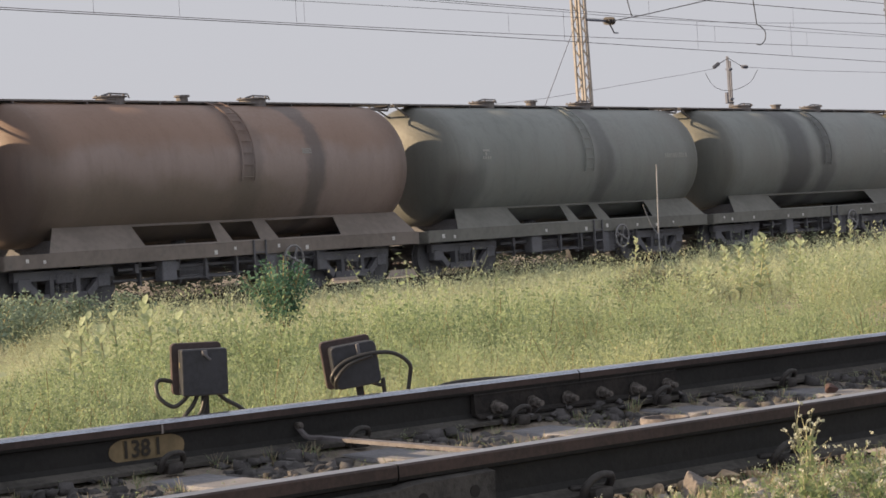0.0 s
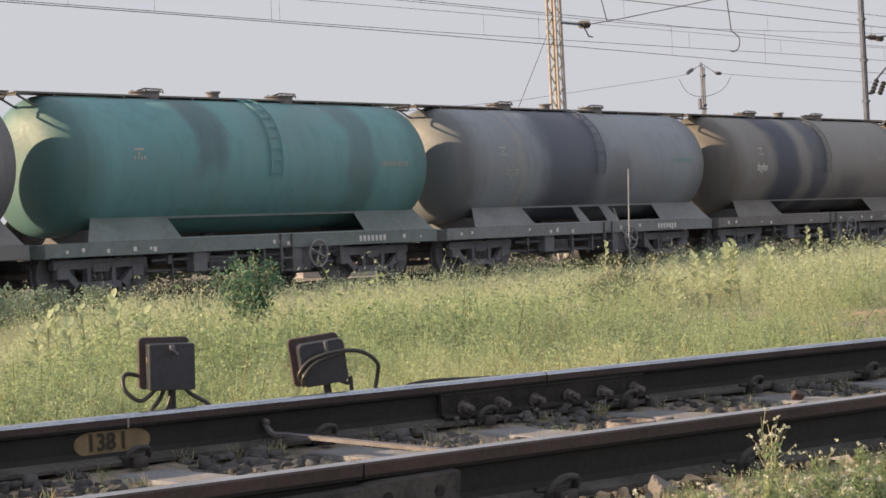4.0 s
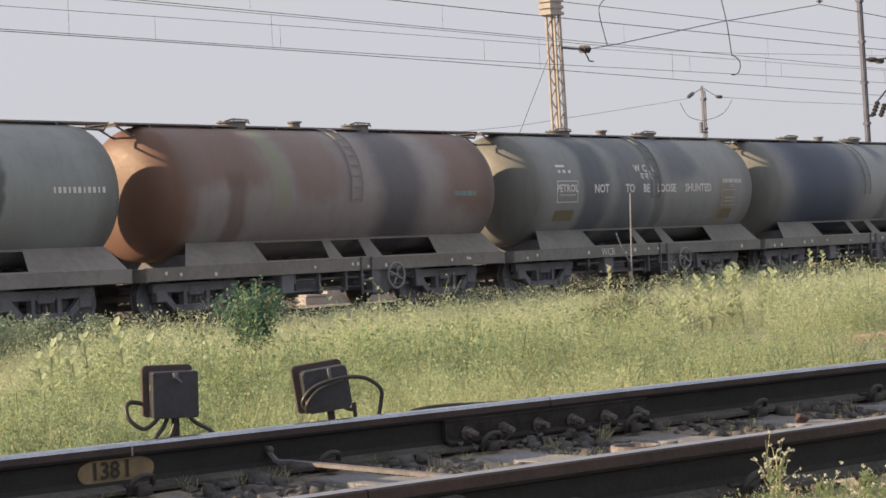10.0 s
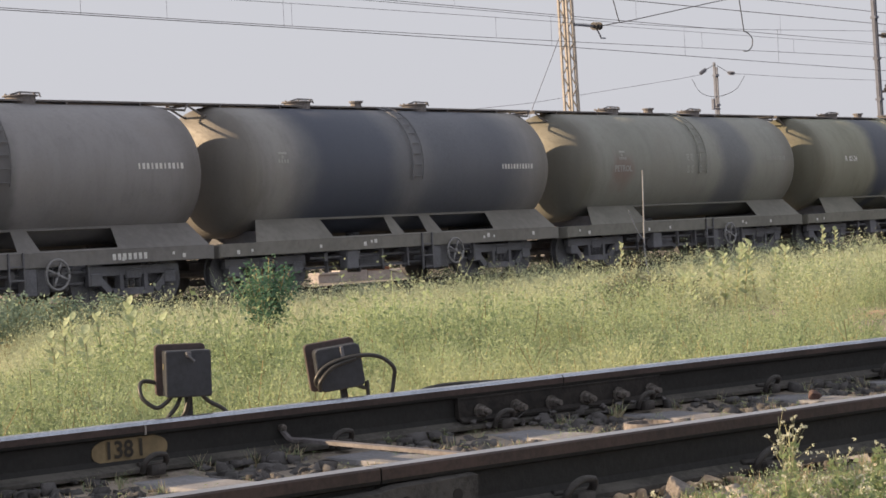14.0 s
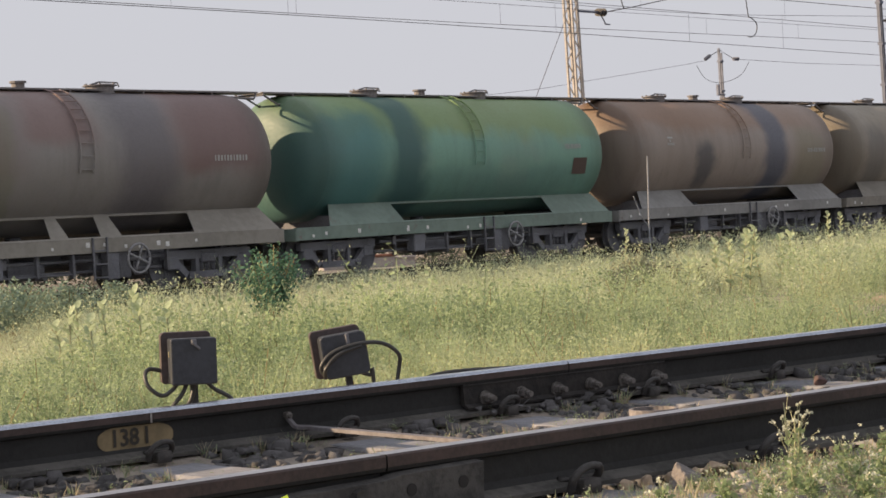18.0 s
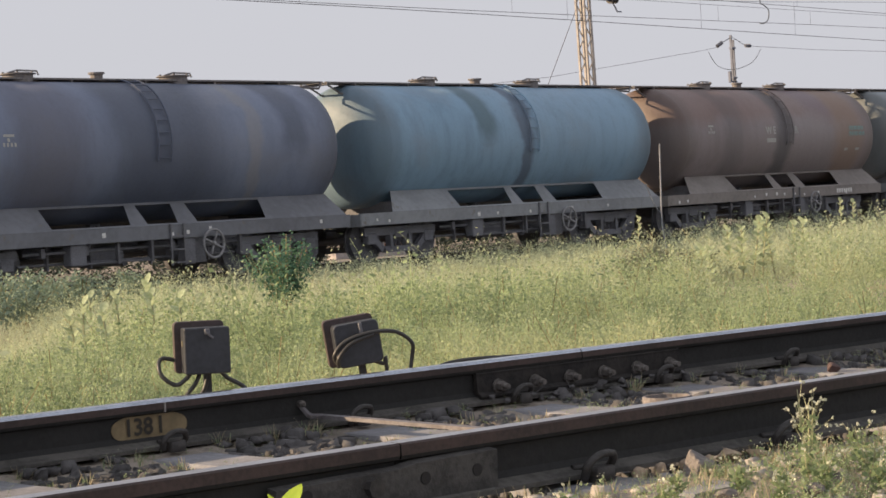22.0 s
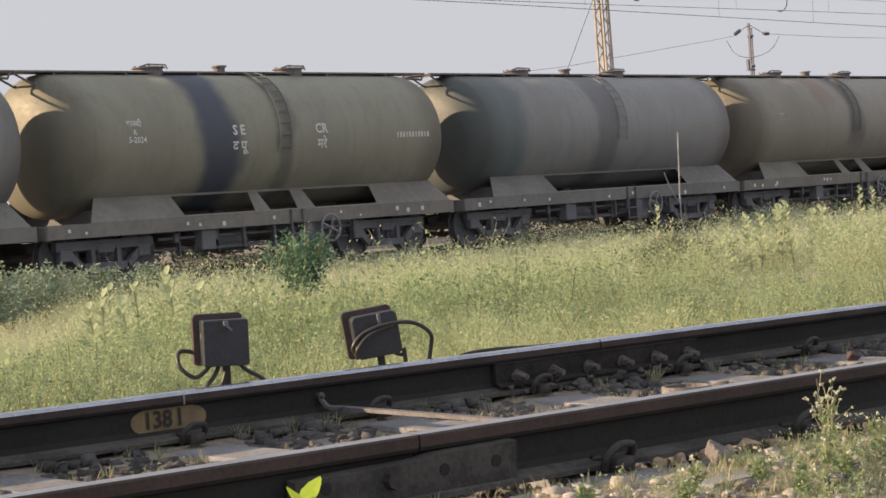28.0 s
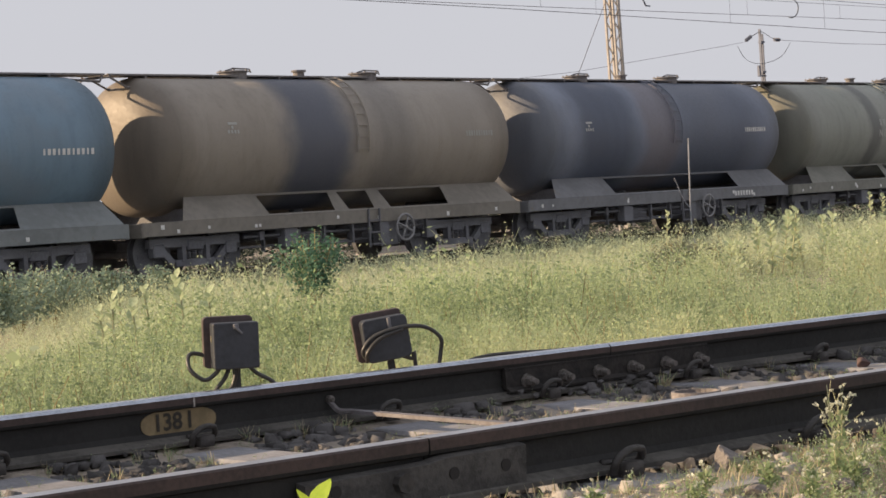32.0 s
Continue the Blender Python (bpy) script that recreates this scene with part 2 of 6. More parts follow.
M_DRYSTEM = island_surface("dry_stem", (0.36, 0.29, 0.16), (0.20, 0.16, 0.08), 0.8, through=0.15)
M_SCRUB = island_surface("scrub_leaf", (0.065, 0.085, 0.068), (0.035, 0.046, 0.038), 0.8, through=0.05)
M_HAZY_BUSH = island_surface("grey_green_leaf", (0.33, 0.42, 0.32), (0.19, 0.26, 0.20), 0.7, through=0.2)
M_BUSH = island_surface("bush_leaf", (0.15, 0.28, 0.19), (0.075, 0.155, 0.105), 0.6, through=0.25)
M_TWIGGY = island_surface("twiggy_leaf", (0.34, 0.37, 0.26), (0.18, 0.20, 0.14), 0.7, through=0.2)
M_BROAD = island_surface("broad_leaf", (0.56, 0.63, 0.43), (0.36, 0.44, 0.27), 0.55, through=0.4)
M_BUD = island_surface("white_flower_bud", (0.72, 0.73, 0.62), (0.56, 0.58, 0.46), 0.7, through=0.3)
M_STRAW = island_surface("dry_straw", (0.56, 0.49, 0.35), (0.35, 0.31, 0.21), 0.8, through=0.3)
M_LIME = island_surface("young_leaf", (0.42, 0.55, 0.08), (0.30, 0.45, 0.05), 0.45, through=0.5)
M_BOX = surface("dark_box_paint", (0.048, 0.053, 0.066), (0.030, 0.033, 0.041), 5, 60, 0.42, 0.0, 0.3, 0.003)
M_BOX_BACK = surface("maroon_box_paint", (0.085, 0.062, 0.062), (0.05, 0.038, 0.039), 6, 60, 0.6, 0.0, 0.3, 0.003)
M_CABLE = plain("black_cable", (0.05, 0.050, 0.050), 0.42)
M_MAST = surface("cream_mast_paint", (0.42, 0.40, 0.39), (0.29, 0.275, 0.265), 2, 25, 0.7, 0, 0.3, 0.004)
M_MAST_GREY = surface("galvanised_steel", (0.12, 0.14, 0.20), (0.08, 0.092, 0.13), 2, 25, 0.55, 0.3, 0.2, 0.003)
M_WIRE = plain("catenary_wire", (0.11, 0.10, 0.11), 0.5, 0.3)
M_INSULATOR = plain("dark_porcelain", (0.06, 0.057, 0.06), 0.4)
M_OVAL = plain("ochre_paint", (0.28, 0.215, 0.12), 0.75)
M_HOLE_SHADE = plain("black_paint", (0.018, 0.016, 0.016), 0.7)
M_WHITEWASH = surface("whitewashed_wall", (0.52, 0.48, 0.47), (0.36, 0.33, 0.33), 2, 20, 0.9)
M_BRICK_RED = surface("red_brick_coping", (0.32, 0.15, 0.10), (0.22, 0.10, 0.07), 3, 30, 0.9)


# ---- mesh helpers ----
def mesh_of(bm, name, mat=None, smooth=False):
    me = bpy.data.meshes.new(name)
    bm.to_mesh(me)
    bm.free()
    for mm in (mat if isinstance(mat, (list, tuple)) else [mat]):
        if mm:
            me.materials.append(mm)
    if smooth:
        me.polygons.foreach_set("use_smooth", [True] * len(me.polygons))
    return me


def part(name, bm, mat, parent, label="", smooth=False):
    me = bm if isinstance(bm, bpy.types.Mesh) else mesh_of(bm, name, mat, smooth)
    ob = new(name, me)
    ob.parent = parent
    if label:
        tagged(ob, label)
    return ob


def empty(name, m, label, category, group="", kind=""):
    ob = new(name)
    ob.empty_display_size = 0.2
    ob.matrix_basis = m
    return tagged(ob, label, category, group, kind)


def thing(name, bm, mat, label, category, group="", kind="", m=None, smooth=False):
    ob = new(name, bm if isinstance(bm, bpy.types.Mesh) else mesh_of(bm, name, mat, smooth))
    if m is not None:
        ob.matrix_basis = m
    return tagged(ob, label, category, group, kind)


def box(bm, x0, x1, y0, y1, z0, z1, bevel=0.0, m=None):
    vs = bmesh.ops.create_cube(bm, size=1.0)["verts"]
    for v in vs:
        v.co = Vector(((x0 + x1) / 2 + v.co.x * (x1 - x0), (y0 + y1) / 2 + v.co.y * (y1 - y0), (z0 + z1) / 2 + v.co.z * (z1 - z0)))
    if bevel:
        es = list({e for v in vs for e in v.link_edges})
        vs = bmesh.ops.bevel(bm, geom=es, offset=bevel, segments=1, affect="EDGES")["verts"]
    if m is not None:
        bmesh.ops.transform(bm, matrix=m, verts=vs)
    return vs


def rod(bm, a, b, r, seg=8, r2=None, caps=True):
    a, b = Vector(a), Vector(b)
    d = b - a
    m = Matrix.Translation((a + b) / 2) @ d.to_track_quat("Z", "Y").to_matrix().to_4x4()
    return bmesh.ops.create_cone(bm, cap_ends=caps, segments=seg, radius1=r, radius2=r if r2 is None else r2, depth=d.length, matrix=m)["verts"]


def prism(bm, profile, x0, x1, axis="X"):
    """Extrudes a closed (y, z) profile along x."""
    a = [bm.verts.new((x0, y, z)) for y, z in profile]
    b = [bm.verts.new((x1, y, z)) for y, z in profile]
    k = len(profile)
    for i in range(k):
        bm.faces.new((a[i], a[(i + 1) % k], b[(i + 1) % k], b[i]))
    bm.faces.new(a[::-1]), bm.faces.new(b)
    bmesh.ops.recalc_face_normals(bm, faces=bm.faces[:])


def tube(bm, pts, r, seg=6):
    """A bent tube through points."""
    pts = [Vector(p) for p in pts]
    rings = []
    for i, p in enumerate(pts):
        d = (pts[min(i + 1, len(pts) - 1)] - pts[max(i - 1, 0)]).normalized()
        side = d.cross(Vector((0.31, 0.17, 0.93))).normalized()
        up = d.cross(side)
        rings.append([bm.verts.new(p + r * (math.cos(6.2832 * k / seg) * side + math.sin(6.2832 * k / seg) * up)) for k in range(seg)])
    for a, b in zip(rings, rings[1:]):
        for k in range(seg):
            bm.faces.new((a[k], a[(k + 1) % seg], b[(k + 1) % seg], b[k]))
    bm.faces.new(rings[0][::-1]), bm.faces.new(rings[-1])


def curve_pts(keys, steps=6):
    """Catmull-Rom through key points."""
    keys = [Vector(k) for k in keys]
    out = []
    for i in range(len(keys) - 1):
        p0, p1, p2, p3 = keys[max(i - 1, 0)], keys[i], keys[i + 1], keys[min(i + 2, len(keys) - 1)]
        for s in range(steps):
            t = s / steps
            out.append(0.5 * ((2 * p1) + (p2 - p0) * t + (2 * p0 - 5 * p1 + 4 * p2 - p3) * t * t + (3 * p1 - p0 - 3 * p2 + p3) * t ** 3))
    return out + [keys[-1]]


TEXTS = {}


def text_mesh(body, mat, spacing=1.0, bold=0.0):
    key = (body, mat.name, spacing, bold)
    if key not in TEXTS:
        cu = bpy.data.curves.new("lettering", "FONT")
        cu.body, cu.align_x, cu.align_y, cu.space_character = body, "CENTER", "CENTER", spacing
        cu.resolution_u, cu.offset = 2, bold
        ob = bpy.data.objects.new("lettering_source", cu)
        scene.collection.objects.link(ob)
        bpy.context.view_layer.update()
        me = bpy.data.meshes.new_from_object(ob.evaluated_get(bpy.context.evaluated_depsgraph_get()))
        bpy.data.objects.remove(ob)
        me.materials.clear()
        me.materials.append(mat)
        TEXTS[key] = me
    return TEXTS[key]


def from_arrays(name, verts, quads, mats, index=None):
    me = bpy.data.meshes.new(name)
    nq = len(quads)
    me.vertices.add(len(verts))
    me.vertices.foreach_set("co", np.ascontiguousarray(verts, dtype=np.float32).ravel())
    me.loops.add(nq * 4)
    me.loops.foreach_set("vertex_index", np.ascontiguousarray(quads, dtype=np.int32).ravel())
    me.polygons.add(nq)
    me.polygons.foreach_set("loop_start", np.arange(0, nq * 4, 4, dtype=np.int32))
    for mm in mats:
        me.materials.append(mm)
    if index is not None:
        me.polygons.foreach_set("material_index", np.ascontiguousarray(index, dtype=np.int32))
    me.update(calc_edges=True)
    return me


# ---- ground ----
rng = np.random.default_rng(7)
random.seed(7)


def ground_z(x, y):
    """Height of the ground: the ballast bed of the near track, weeds falling to the train's track."""
    x, y = np.asarray(x, float), np.asarray(y, float)
    n = x * TN.x + y * TN.y
    u = x * TD.x + y * TD.y
    keys = [-400, -2, 1.5, 3.7, 3.95, 5.56, 5.66, 5.96, 6.15, 6.9, 9, 16, 24, 29.5, 30.8, 34.6, 36, 60, 3000]
    vals = [-0.6, -0.5, -0.32, -0.152, -0.20, -0.195, -0.162, -0.160, -0.195, -0.24, -0.33, -0.60, -0.82, -1.0, -0.90, -0.90, -1.0, -0.9, -0.9]
    base_near = np.interp(n, keys[:14] + [3000], vals[:14] + [-1.0])
    far = np.interp(y, keys[13:], vals[13:])
    w = np.clip((y - 27) / 3, 0, 1)
    z = base_near * (1 - w) + far * w
    bumps = 0.04 * np.sin(1.3 * x + 0.7 * y) * np.sin(0.9 * y - 0.4 * x) + 0.02 * np.sin(3.1 * x) * np.sin(2.7 * y + 1)
    return z + bumps * np.clip((n - 6.6) / 2, 0, 1) * np.clip((29 - y) / 3, 0, 1)


def axis(lo, hi, fine, far):
    mid = list(np.arange(lo, hi + 1e-6, fine))
    out, d, p = [], fine, hi
    while p < far:
        d *= 1.4
        p += d
        out.append(p)
    back, d, p = [], fine, lo
    while p > -far:
        d *= 1.4
        p -= d
        back.append(p)
    return np.array(back[::-1] + mid + out)


gx, gy = axis(-4, 60, 0.4, 2500), axis(-2, 42, 0.15, 2500)
GX, GY = np.meshgrid(gx, gy)
gv = np.stack([GX.ravel(), GY.ravel(), ground_z(GX.ravel(), GY.ravel())], 1)
ii = np.arange(len(gx) * len(gy)).reshape(len(gy), len(gx))
gq = np.stack([ii[:-1, :-1], ii[:-1, 1:], ii[1:, 1:], ii[1:, :-1]], -1).reshape(-1, 4)
ground_me = from_arrays("ground", gv, gq, [M_SOIL])
ground_me.polygons.foreach_set("use_smooth", [True] * len(ground_me.polygons))
ground = thing("ground", ground_me, None, "dry brown soil with stones under the weeds", "ground", kind="structure")


# ---- rails and sleepers ----
def rail_profile(crown, h=0.156):
    """Half a flat-bottomed rail; crown: how much the head is rounded at its upper edge."""
    p = [(-0.068, -h), (-0.068, -h + 0.012), (-0.020, -h + 0.028), (-0.0085, -h + 0.045), (-0.0085, -0.048), (-0.030, -0.041), (-0.0335, -0.032), (-0.0335, -0.001 - crown), (-0.0335 + crown, -0.001)]
    return p + [(-y, z) for y, z in reversed(p)]


def rail_mesh(name, x0, x1, top, crown=0.005, polish=0.9):
    """Head, web and foot of a rail."""
    p = rail_profile(crown)
    out = []
    for piece in ("head", "web", "foot"):
        ring = {"head": p[4:14], "web": p[2:5] + p[13:16], "foot": p[0:3] + p[15:18]}[piece]
        bm = bmesh.new()
        prism(bm, ring, x0, x1)
        me = mesh_of(bm, piece, [M_RAIL_FOOT if piece == "foot" else M_RAIL, top, M_RAIL_SIDE])
        for pl in me.polygons:
            if pl.normal.z > polish and pl.center.z > -0.02:
                pl.material_index = 1
            elif abs(pl.normal.y) > 0.4 and pl.center.z > -0.035:
                pl.material_index = 2
        out.append(me)
    return out


TRACK = Matrix(((TD.x, TN.x, 0, 0), (TD.y, TN.y, 0, 0), (0, 0, 1, 0), (0, 0, 0, 1)))


def on_track(u, n, z=0.0):
    return TRACK @ Matrix.Translation((u, n, z))


YN = YF - 1.743
def rail(pieces, label, group, m):
    ob = empty("rail", m, label, "rail", group)
    for me in pieces:
        part(me.name.split(".")[0], me, None, ob, "worn polished running surface" if me.name.startswith("head") else "")
    return ob


far_rail = rail(rail_mesh("rail", 5.45 - 80, 5.45, M_RAILTOP, 0.010, 0.5), "worn steel rail with polished bluish head", "rails of the near track", on_track(0, YF))
far_rail_b = rail(rail_mesh("rail", 5.455, 160, M_RAILTOP, 0.010, 0.5), "worn steel rail with polished bluish head", "rails of the near track", on_track(0, YF))
near_rail = rail(rail_mesh("rail", -80, 3.17, M_RAILTOP_DULL), "rust-brown steel rail on concrete sleepers", "rails of the near track", on_track(0, YN))
near_rail_b = rail(rail_mesh("rail", 3.175, 160, M_RAILTOP_DULL), "rust-brown steel rail on concrete sleepers", "rails of the near track", on_track(0, YN))
for side in (-0.873, 0.873):
    rail(rail_mesh("rail", -620, 620, M_RAILTOP), "steel rail of the track under the train", "rails of the train's track", pose(0, YC + side, ZE))


def sleeper_mesh():
    bm = bmesh.new()
    half = 1.375
    xs = [-half, -0.6, 0.6, half]
    hw = [(0.15, 0.115, 0.0), (0.14, 0.105, -0.02), (0.14, 0.105, -0.02), (0.15, 0.115, 0.0)]
    rings = []
    for yy, (wb, wt, dz) in zip(xs, hw):
        rings.append([bm.verts.new((-wb, yy, -0.21)), bm.verts.new((wb, yy, -0.21)), bm.verts.new((wt + 0.012, yy, dz - 0.012)), bm.verts.new((wt, yy, dz)), bm.verts.new((-wt, yy, dz)), bm.verts.new((-wt - 0.012, yy, dz - 0.012))])
    for a, b in zip(rings, rings[1:]):
        for k in range(6):
            bm.faces.new((a[k], a[(k + 1) % 6], b[(k + 1) % 6], b[k]))
    bm.faces.new(rings[0][::-1]), bm.faces.new(rings[-1])
    bmesh.ops.recalc_face_normals(bm, faces=bm.faces[:])
    return mesh_of(bm, "sleeper", M_CONCRETE)


def clip_mesh():
    """A round-bar spring clip that hooks over the rail foot."""
    bm = bmesh.new()
    tube(bm, curve_pts([(-0.05, -0.03, 0.0), (-0.055, -0.045, 0.035), (-0.02, -0.05, 0.062), (0.03, -0.045, 0.06), (0.055, -0.02, 0.03), (0.05, 0.0, 0.015), (0.02, 0.02, 0.02), (-0.02, 0.035, 0.022)], 4), 0.0105, 7)
    box(bm, -0.03, 0.03, -0.055, -0.02, -0.012, 0.03, 0.004)
    return mesh_of(bm, "rail_clip", M_CLIP, True)


SKEW = 0.092   # the sleepers lie slightly askew: shift along the track for each metre across it
SLEEPER_U = [3.675 + 0.735 * i for i in range(-9, 26)]
sl_me, cl_me = sleeper_mesh(), clip_mesh()
for i, u in enumerate(SLEEPER_U):
    ob = thing("sleeper", sl_me, None, "pale dusty concrete sleeper in the ballast", "sleeper", "sleepers of the near track", m=on_track(u, (YF + YN) / 2, -0.158) @ pose(0, 0, 0, 0, 0, math.degrees(SKEW) + random.uniform(-0.7, 0.7)))
    for rn in (YF, YN):
        for s in (-1, 1):
            if rn == YN and s < 0 and abs(u - 3.0) < 0.3:
                continue
            c = part("rail_clip", cl_me, None, ob)
            c.matrix_basis = Matrix.Translation((0.0, rn - (YF + YN) / 2 + s * 0.072, 0.006)) @ pose(0, 0, 0, 0, 0, 0 if s < 0 else 180) @ Matrix.Diagonal((0.95, 0.95, 0.85, 1) if rn == YF else (1.15, 1.1, 0.95, 1))
bm = bmesh.new()
for i in range(-60, 260):
    box(bm, i * 0.65 - 0.12, i * 0.65 + 0.12, YC - 1.37, YC + 1.37, ZE - 0.36, ZE - 0.157)
thing("sleepers", bm, M_DIRTY_CONCRETE, "row of concrete sleepers under the train's rails", "sleepers", kind="stuff")


bm = bmesh.new()
prism(bm, [(30.2, -1.02), (30.9, -0.865), (34.6, -0.865), (35.3, -1.02)], -90, 330)
thing("track_bed", bm, M_BED, "ballast bed under the train's track, its shade put into a dark colour", "track bed", kind="structure")


# ---- train of tank wagons ----
CEN_Z, RAD, MID, TMID = 2.66, 1.43, 5.2, 5.36    # axis height above the rail, radius, middle of the underframe and of the tank (x from the skirt's left edge)
HALF = 5.22                          # half of the barrel between the dished ends


def tank_pt(x, a, r=RAD):
    """A point on the barrel; a is the angle from the top towards the near side."""
    return Vector((x, -r * math.sin(a), CEN_Z + r * math.cos(a)))


def barrel_mesh():
    bm = bmesh.new()
    seg = 64
    xs = [TMID - HALF, TMID - 3.1, TMID - 3.09, TMID - 0.9, TMID + 1.5, TMID + 1.51, TMID + 3.4, TMID + HALF]
    rings = [[bm.verts.new(tank_pt(x, 6.28318 * k / seg, RAD + (0.008 if 1 < i < 5 else 0.0))) for k in range(seg)] for i, x in enumerate(xs)]
    for a, b in zip(rings, rings[1:]):
        for k in range(seg):
            bm.faces.new((a[k], a[(k + 1) % seg], b[(k + 1) % seg], b[k]))
    bmesh.ops.recalc_face_normals(bm, faces=bm.faces[:])
    return mesh_of(bm, "barrel", M_BLACK, True)


def dish_mesh(sign):
    bm = bmesh.new()
    seg, steps, deep = 64, 12, 0.57
    rings = []
    for i in range(steps):
        t = i / steps * math.pi / 2
        r, d = RAD * math.cos(t) ** 0.66, deep * math.sin(t)
        rings.append([bm.verts.new(tank_pt(TMID + sign * (HALF + d), 6.28318 * k / seg, r)) for k in range(seg)])
    tip = bm.verts.new((TMID + sign * (HALF + deep), 0, CEN_Z))
    for a, b in zip(rings, rings[1:]):
        for k in range(seg):
            bm.faces.new((a[k], a[(k + 1) % seg], b[(k + 1) % seg], b[k]))
    for k in range(seg):
        bm.faces.new((rings[-1][k], rings[-1][(k + 1) % seg], tip))
    bmesh.ops.recalc_face_normals(bm, faces=bm.faces[:])
    if sum((f.normal.x * sign for f in bm.faces)) < 0:
        bmesh.ops.reverse_faces(bm, faces=bm.faces[:])
    return mesh_of(bm, "tank_end", M_BLACK, True)


SK_TOP, SK_BOT = (-0.965, 1.60), (-1.45, 1.12)


def skirt_point(x, f, off=0.0):
    """f runs from the solebar (0) to the tank (1)."""
    return Vector((x, SK_BOT[0] + (SK_TOP[0] - SK_BOT[0]) * f - off * 0.68, SK_BOT[1] + (SK_TOP[1] - SK_BOT[1]) * f - off * -0.72))


def plate(bm, corners, thick=0.012):
    """A thin plate on the slanting skirt from corners (x, f)."""
    fr = [bm.verts.new(skirt_point(x, f)) for x, f in corners]
    bk = [bm.verts.new(skirt_point(x, f) + Vector((0, 0.68 * thick, -0.72 * thick))) for x, f in corners]
    k = len(corners)
    bm.faces.new(fr), bm.faces.new(bk[::-1])
    for i in range(k):
        bm.faces.new((fr[i], bk[i], bk[(i + 1) % k], fr[(i + 1) % k]))


def skirt_meshes(kind):
    """The slanted saddle skirt with its openings, plate by plate."""
    f0, f1 = 0.08, 0.90
    holes = [(2.50, 2.52, 4.52, 4.72), (4.97, 5.0, 5.8, 5.98), (6.35, 6.37, 8.35, 8.55)] if kind == "3" else [(2.60, 2.60, 8.4, 8.5)]
    out = []

    def made(*plates):
        bm = bmesh.new()
        for pl in plates:
            plate(bm, pl)
        bmesh.ops.recalc_face_normals(bm, faces=bm.faces[:])
        out.append(mesh_of(bm, "skirt_plate", M_BLACK))
    lower = [(0.0, 0.0), (10.86, 0.0), (10.85, f0), (0.04, f0)]
    upper = [(0.46, f1), (10.72, f1), (10.72, 1.0), (0.5, 1.0)]
    made(lower), made(upper)
    left_b, left_t = 0.04, 0.46
    for hb0, ht0, hb1, ht1 in holes:
        made([(left_b, f0), (hb0, f0), (ht0, f1), (left_t, f1)])
        left_b, left_t = hb1, ht1
    made([(left_b, f0), (10.85, f0), (10.72, f1), (left_t, f1)])
    return out


def channel(bm, x0, x1, y, z0, z1, d):
    prism(bm, [(y, z0), (y, z1), (y + d, z1), (y + d, z1 - 0.02), (y + 0.02 * (1 if d > 0 else -1), z1 - 0.02), (y + 0.02 * (1 if d > 0 else -1), z0 + 0.02), (y + d, z0 + 0.02), (y + d, z0)], x0, x1)


def bm_mesh(name, mat, fn, smooth=False):
    bm = bmesh.new()
    fn(bm)
    return mesh_of(bm, name, mat, smooth)


def ladder_fn(bm):
    for x in (5.30, 5.66):
        tube(bm, [tank_pt(x + 0.25 * (1 - a / 1.75), a, RAD + 0.06) for a in np.linspace(0.12, 1.75, 14)], 0.02, 5)
    for a in np.linspace(0.3, 1.7, 9):
        rod(bm, tank_pt(5.30 + 0.25 * (1 - a / 1.75), a, RAD + 0.06), tank_pt(5.66 + 0.25 * (1 - a / 1.75), a, RAD + 0.06), 0.014, 5)


def lower_ladder_fn(bm):
    for x in (5.52, 5.88):
        box(bm, x - 0.016, x + 0.016, -1.50, -1.46, 0.30, 1.14)
    for z in (0.36, 0.62, 0.88):
        box(bm, 5.52, 5.88, -1.495, -1.465, z - 0.015, z + 0.015)


def walkway_fn(bm):
    box(bm, -0.72, 11.62, -0.28, 0.28, 4.12, 4.14)
    for y in (-0.28, 0.25):
        box(bm, -0.72, 11.62, y, y + 0.03, 4.14, 4.155)
    for x in (0.3, 2.2, 4.2, 6.2, 8.2, 10.2):
        box(bm, x, x + 0.05, -0.26, 0.26, 4.03, 4.12)


def bracket_fn(x, sx, reach, low, foot, rise):
    """Flat-bar stays from the walkway's end down to the tank's dished end."""
    def fn(bm):
        for y in (-0.30, 0.30):
            tube(bm, [(x, y, 4.14), (x, y, 4.08), (x + sx * reach, y, low), (x + sx * (reach + foot), y, low + rise)], 0.028, 4)
        rod(bm, (x, -0.30, 4.08), (x, 0.30, 4.08), 0.022, 5)
    return fn


def manhole_fn(x, h):
    def fn(bm):
        rod(bm, (x, 0, 4.02), (x, 0, 4.17 + h * 0.6), 0.30, 20)
        rod(bm, (x, 0, 4.17 + h * 0.6), (x, 0, 4.17 + h * 0.75), 0.36, 20)
    return fn


def lid_fn(x, h):
    def fn(bm):
        rod(bm, (x, 0, 4.17 + h * 0.75), (x, 0, 4.17 + h), 0.31, 20, 0.24)
        tube(bm, [(x - 0.34, -0.1, 4.15 + h), (x - 0.10, -0.1, 4.21 + h), (x + 0.40, -0.1, 4.20 + h), (x + 0.44, -0.1, 4.12 + h)], 0.018, 5)
        for k in range(6):
            rod(bm, (x + 0.33 * math.cos(k), 0.33 * math.sin(k), 4.17 + h * 0.7), (x + 0.33 * math.cos(k), 0.33 * math.sin(k), 4.18 + h), 0.025, 6)
    return fn


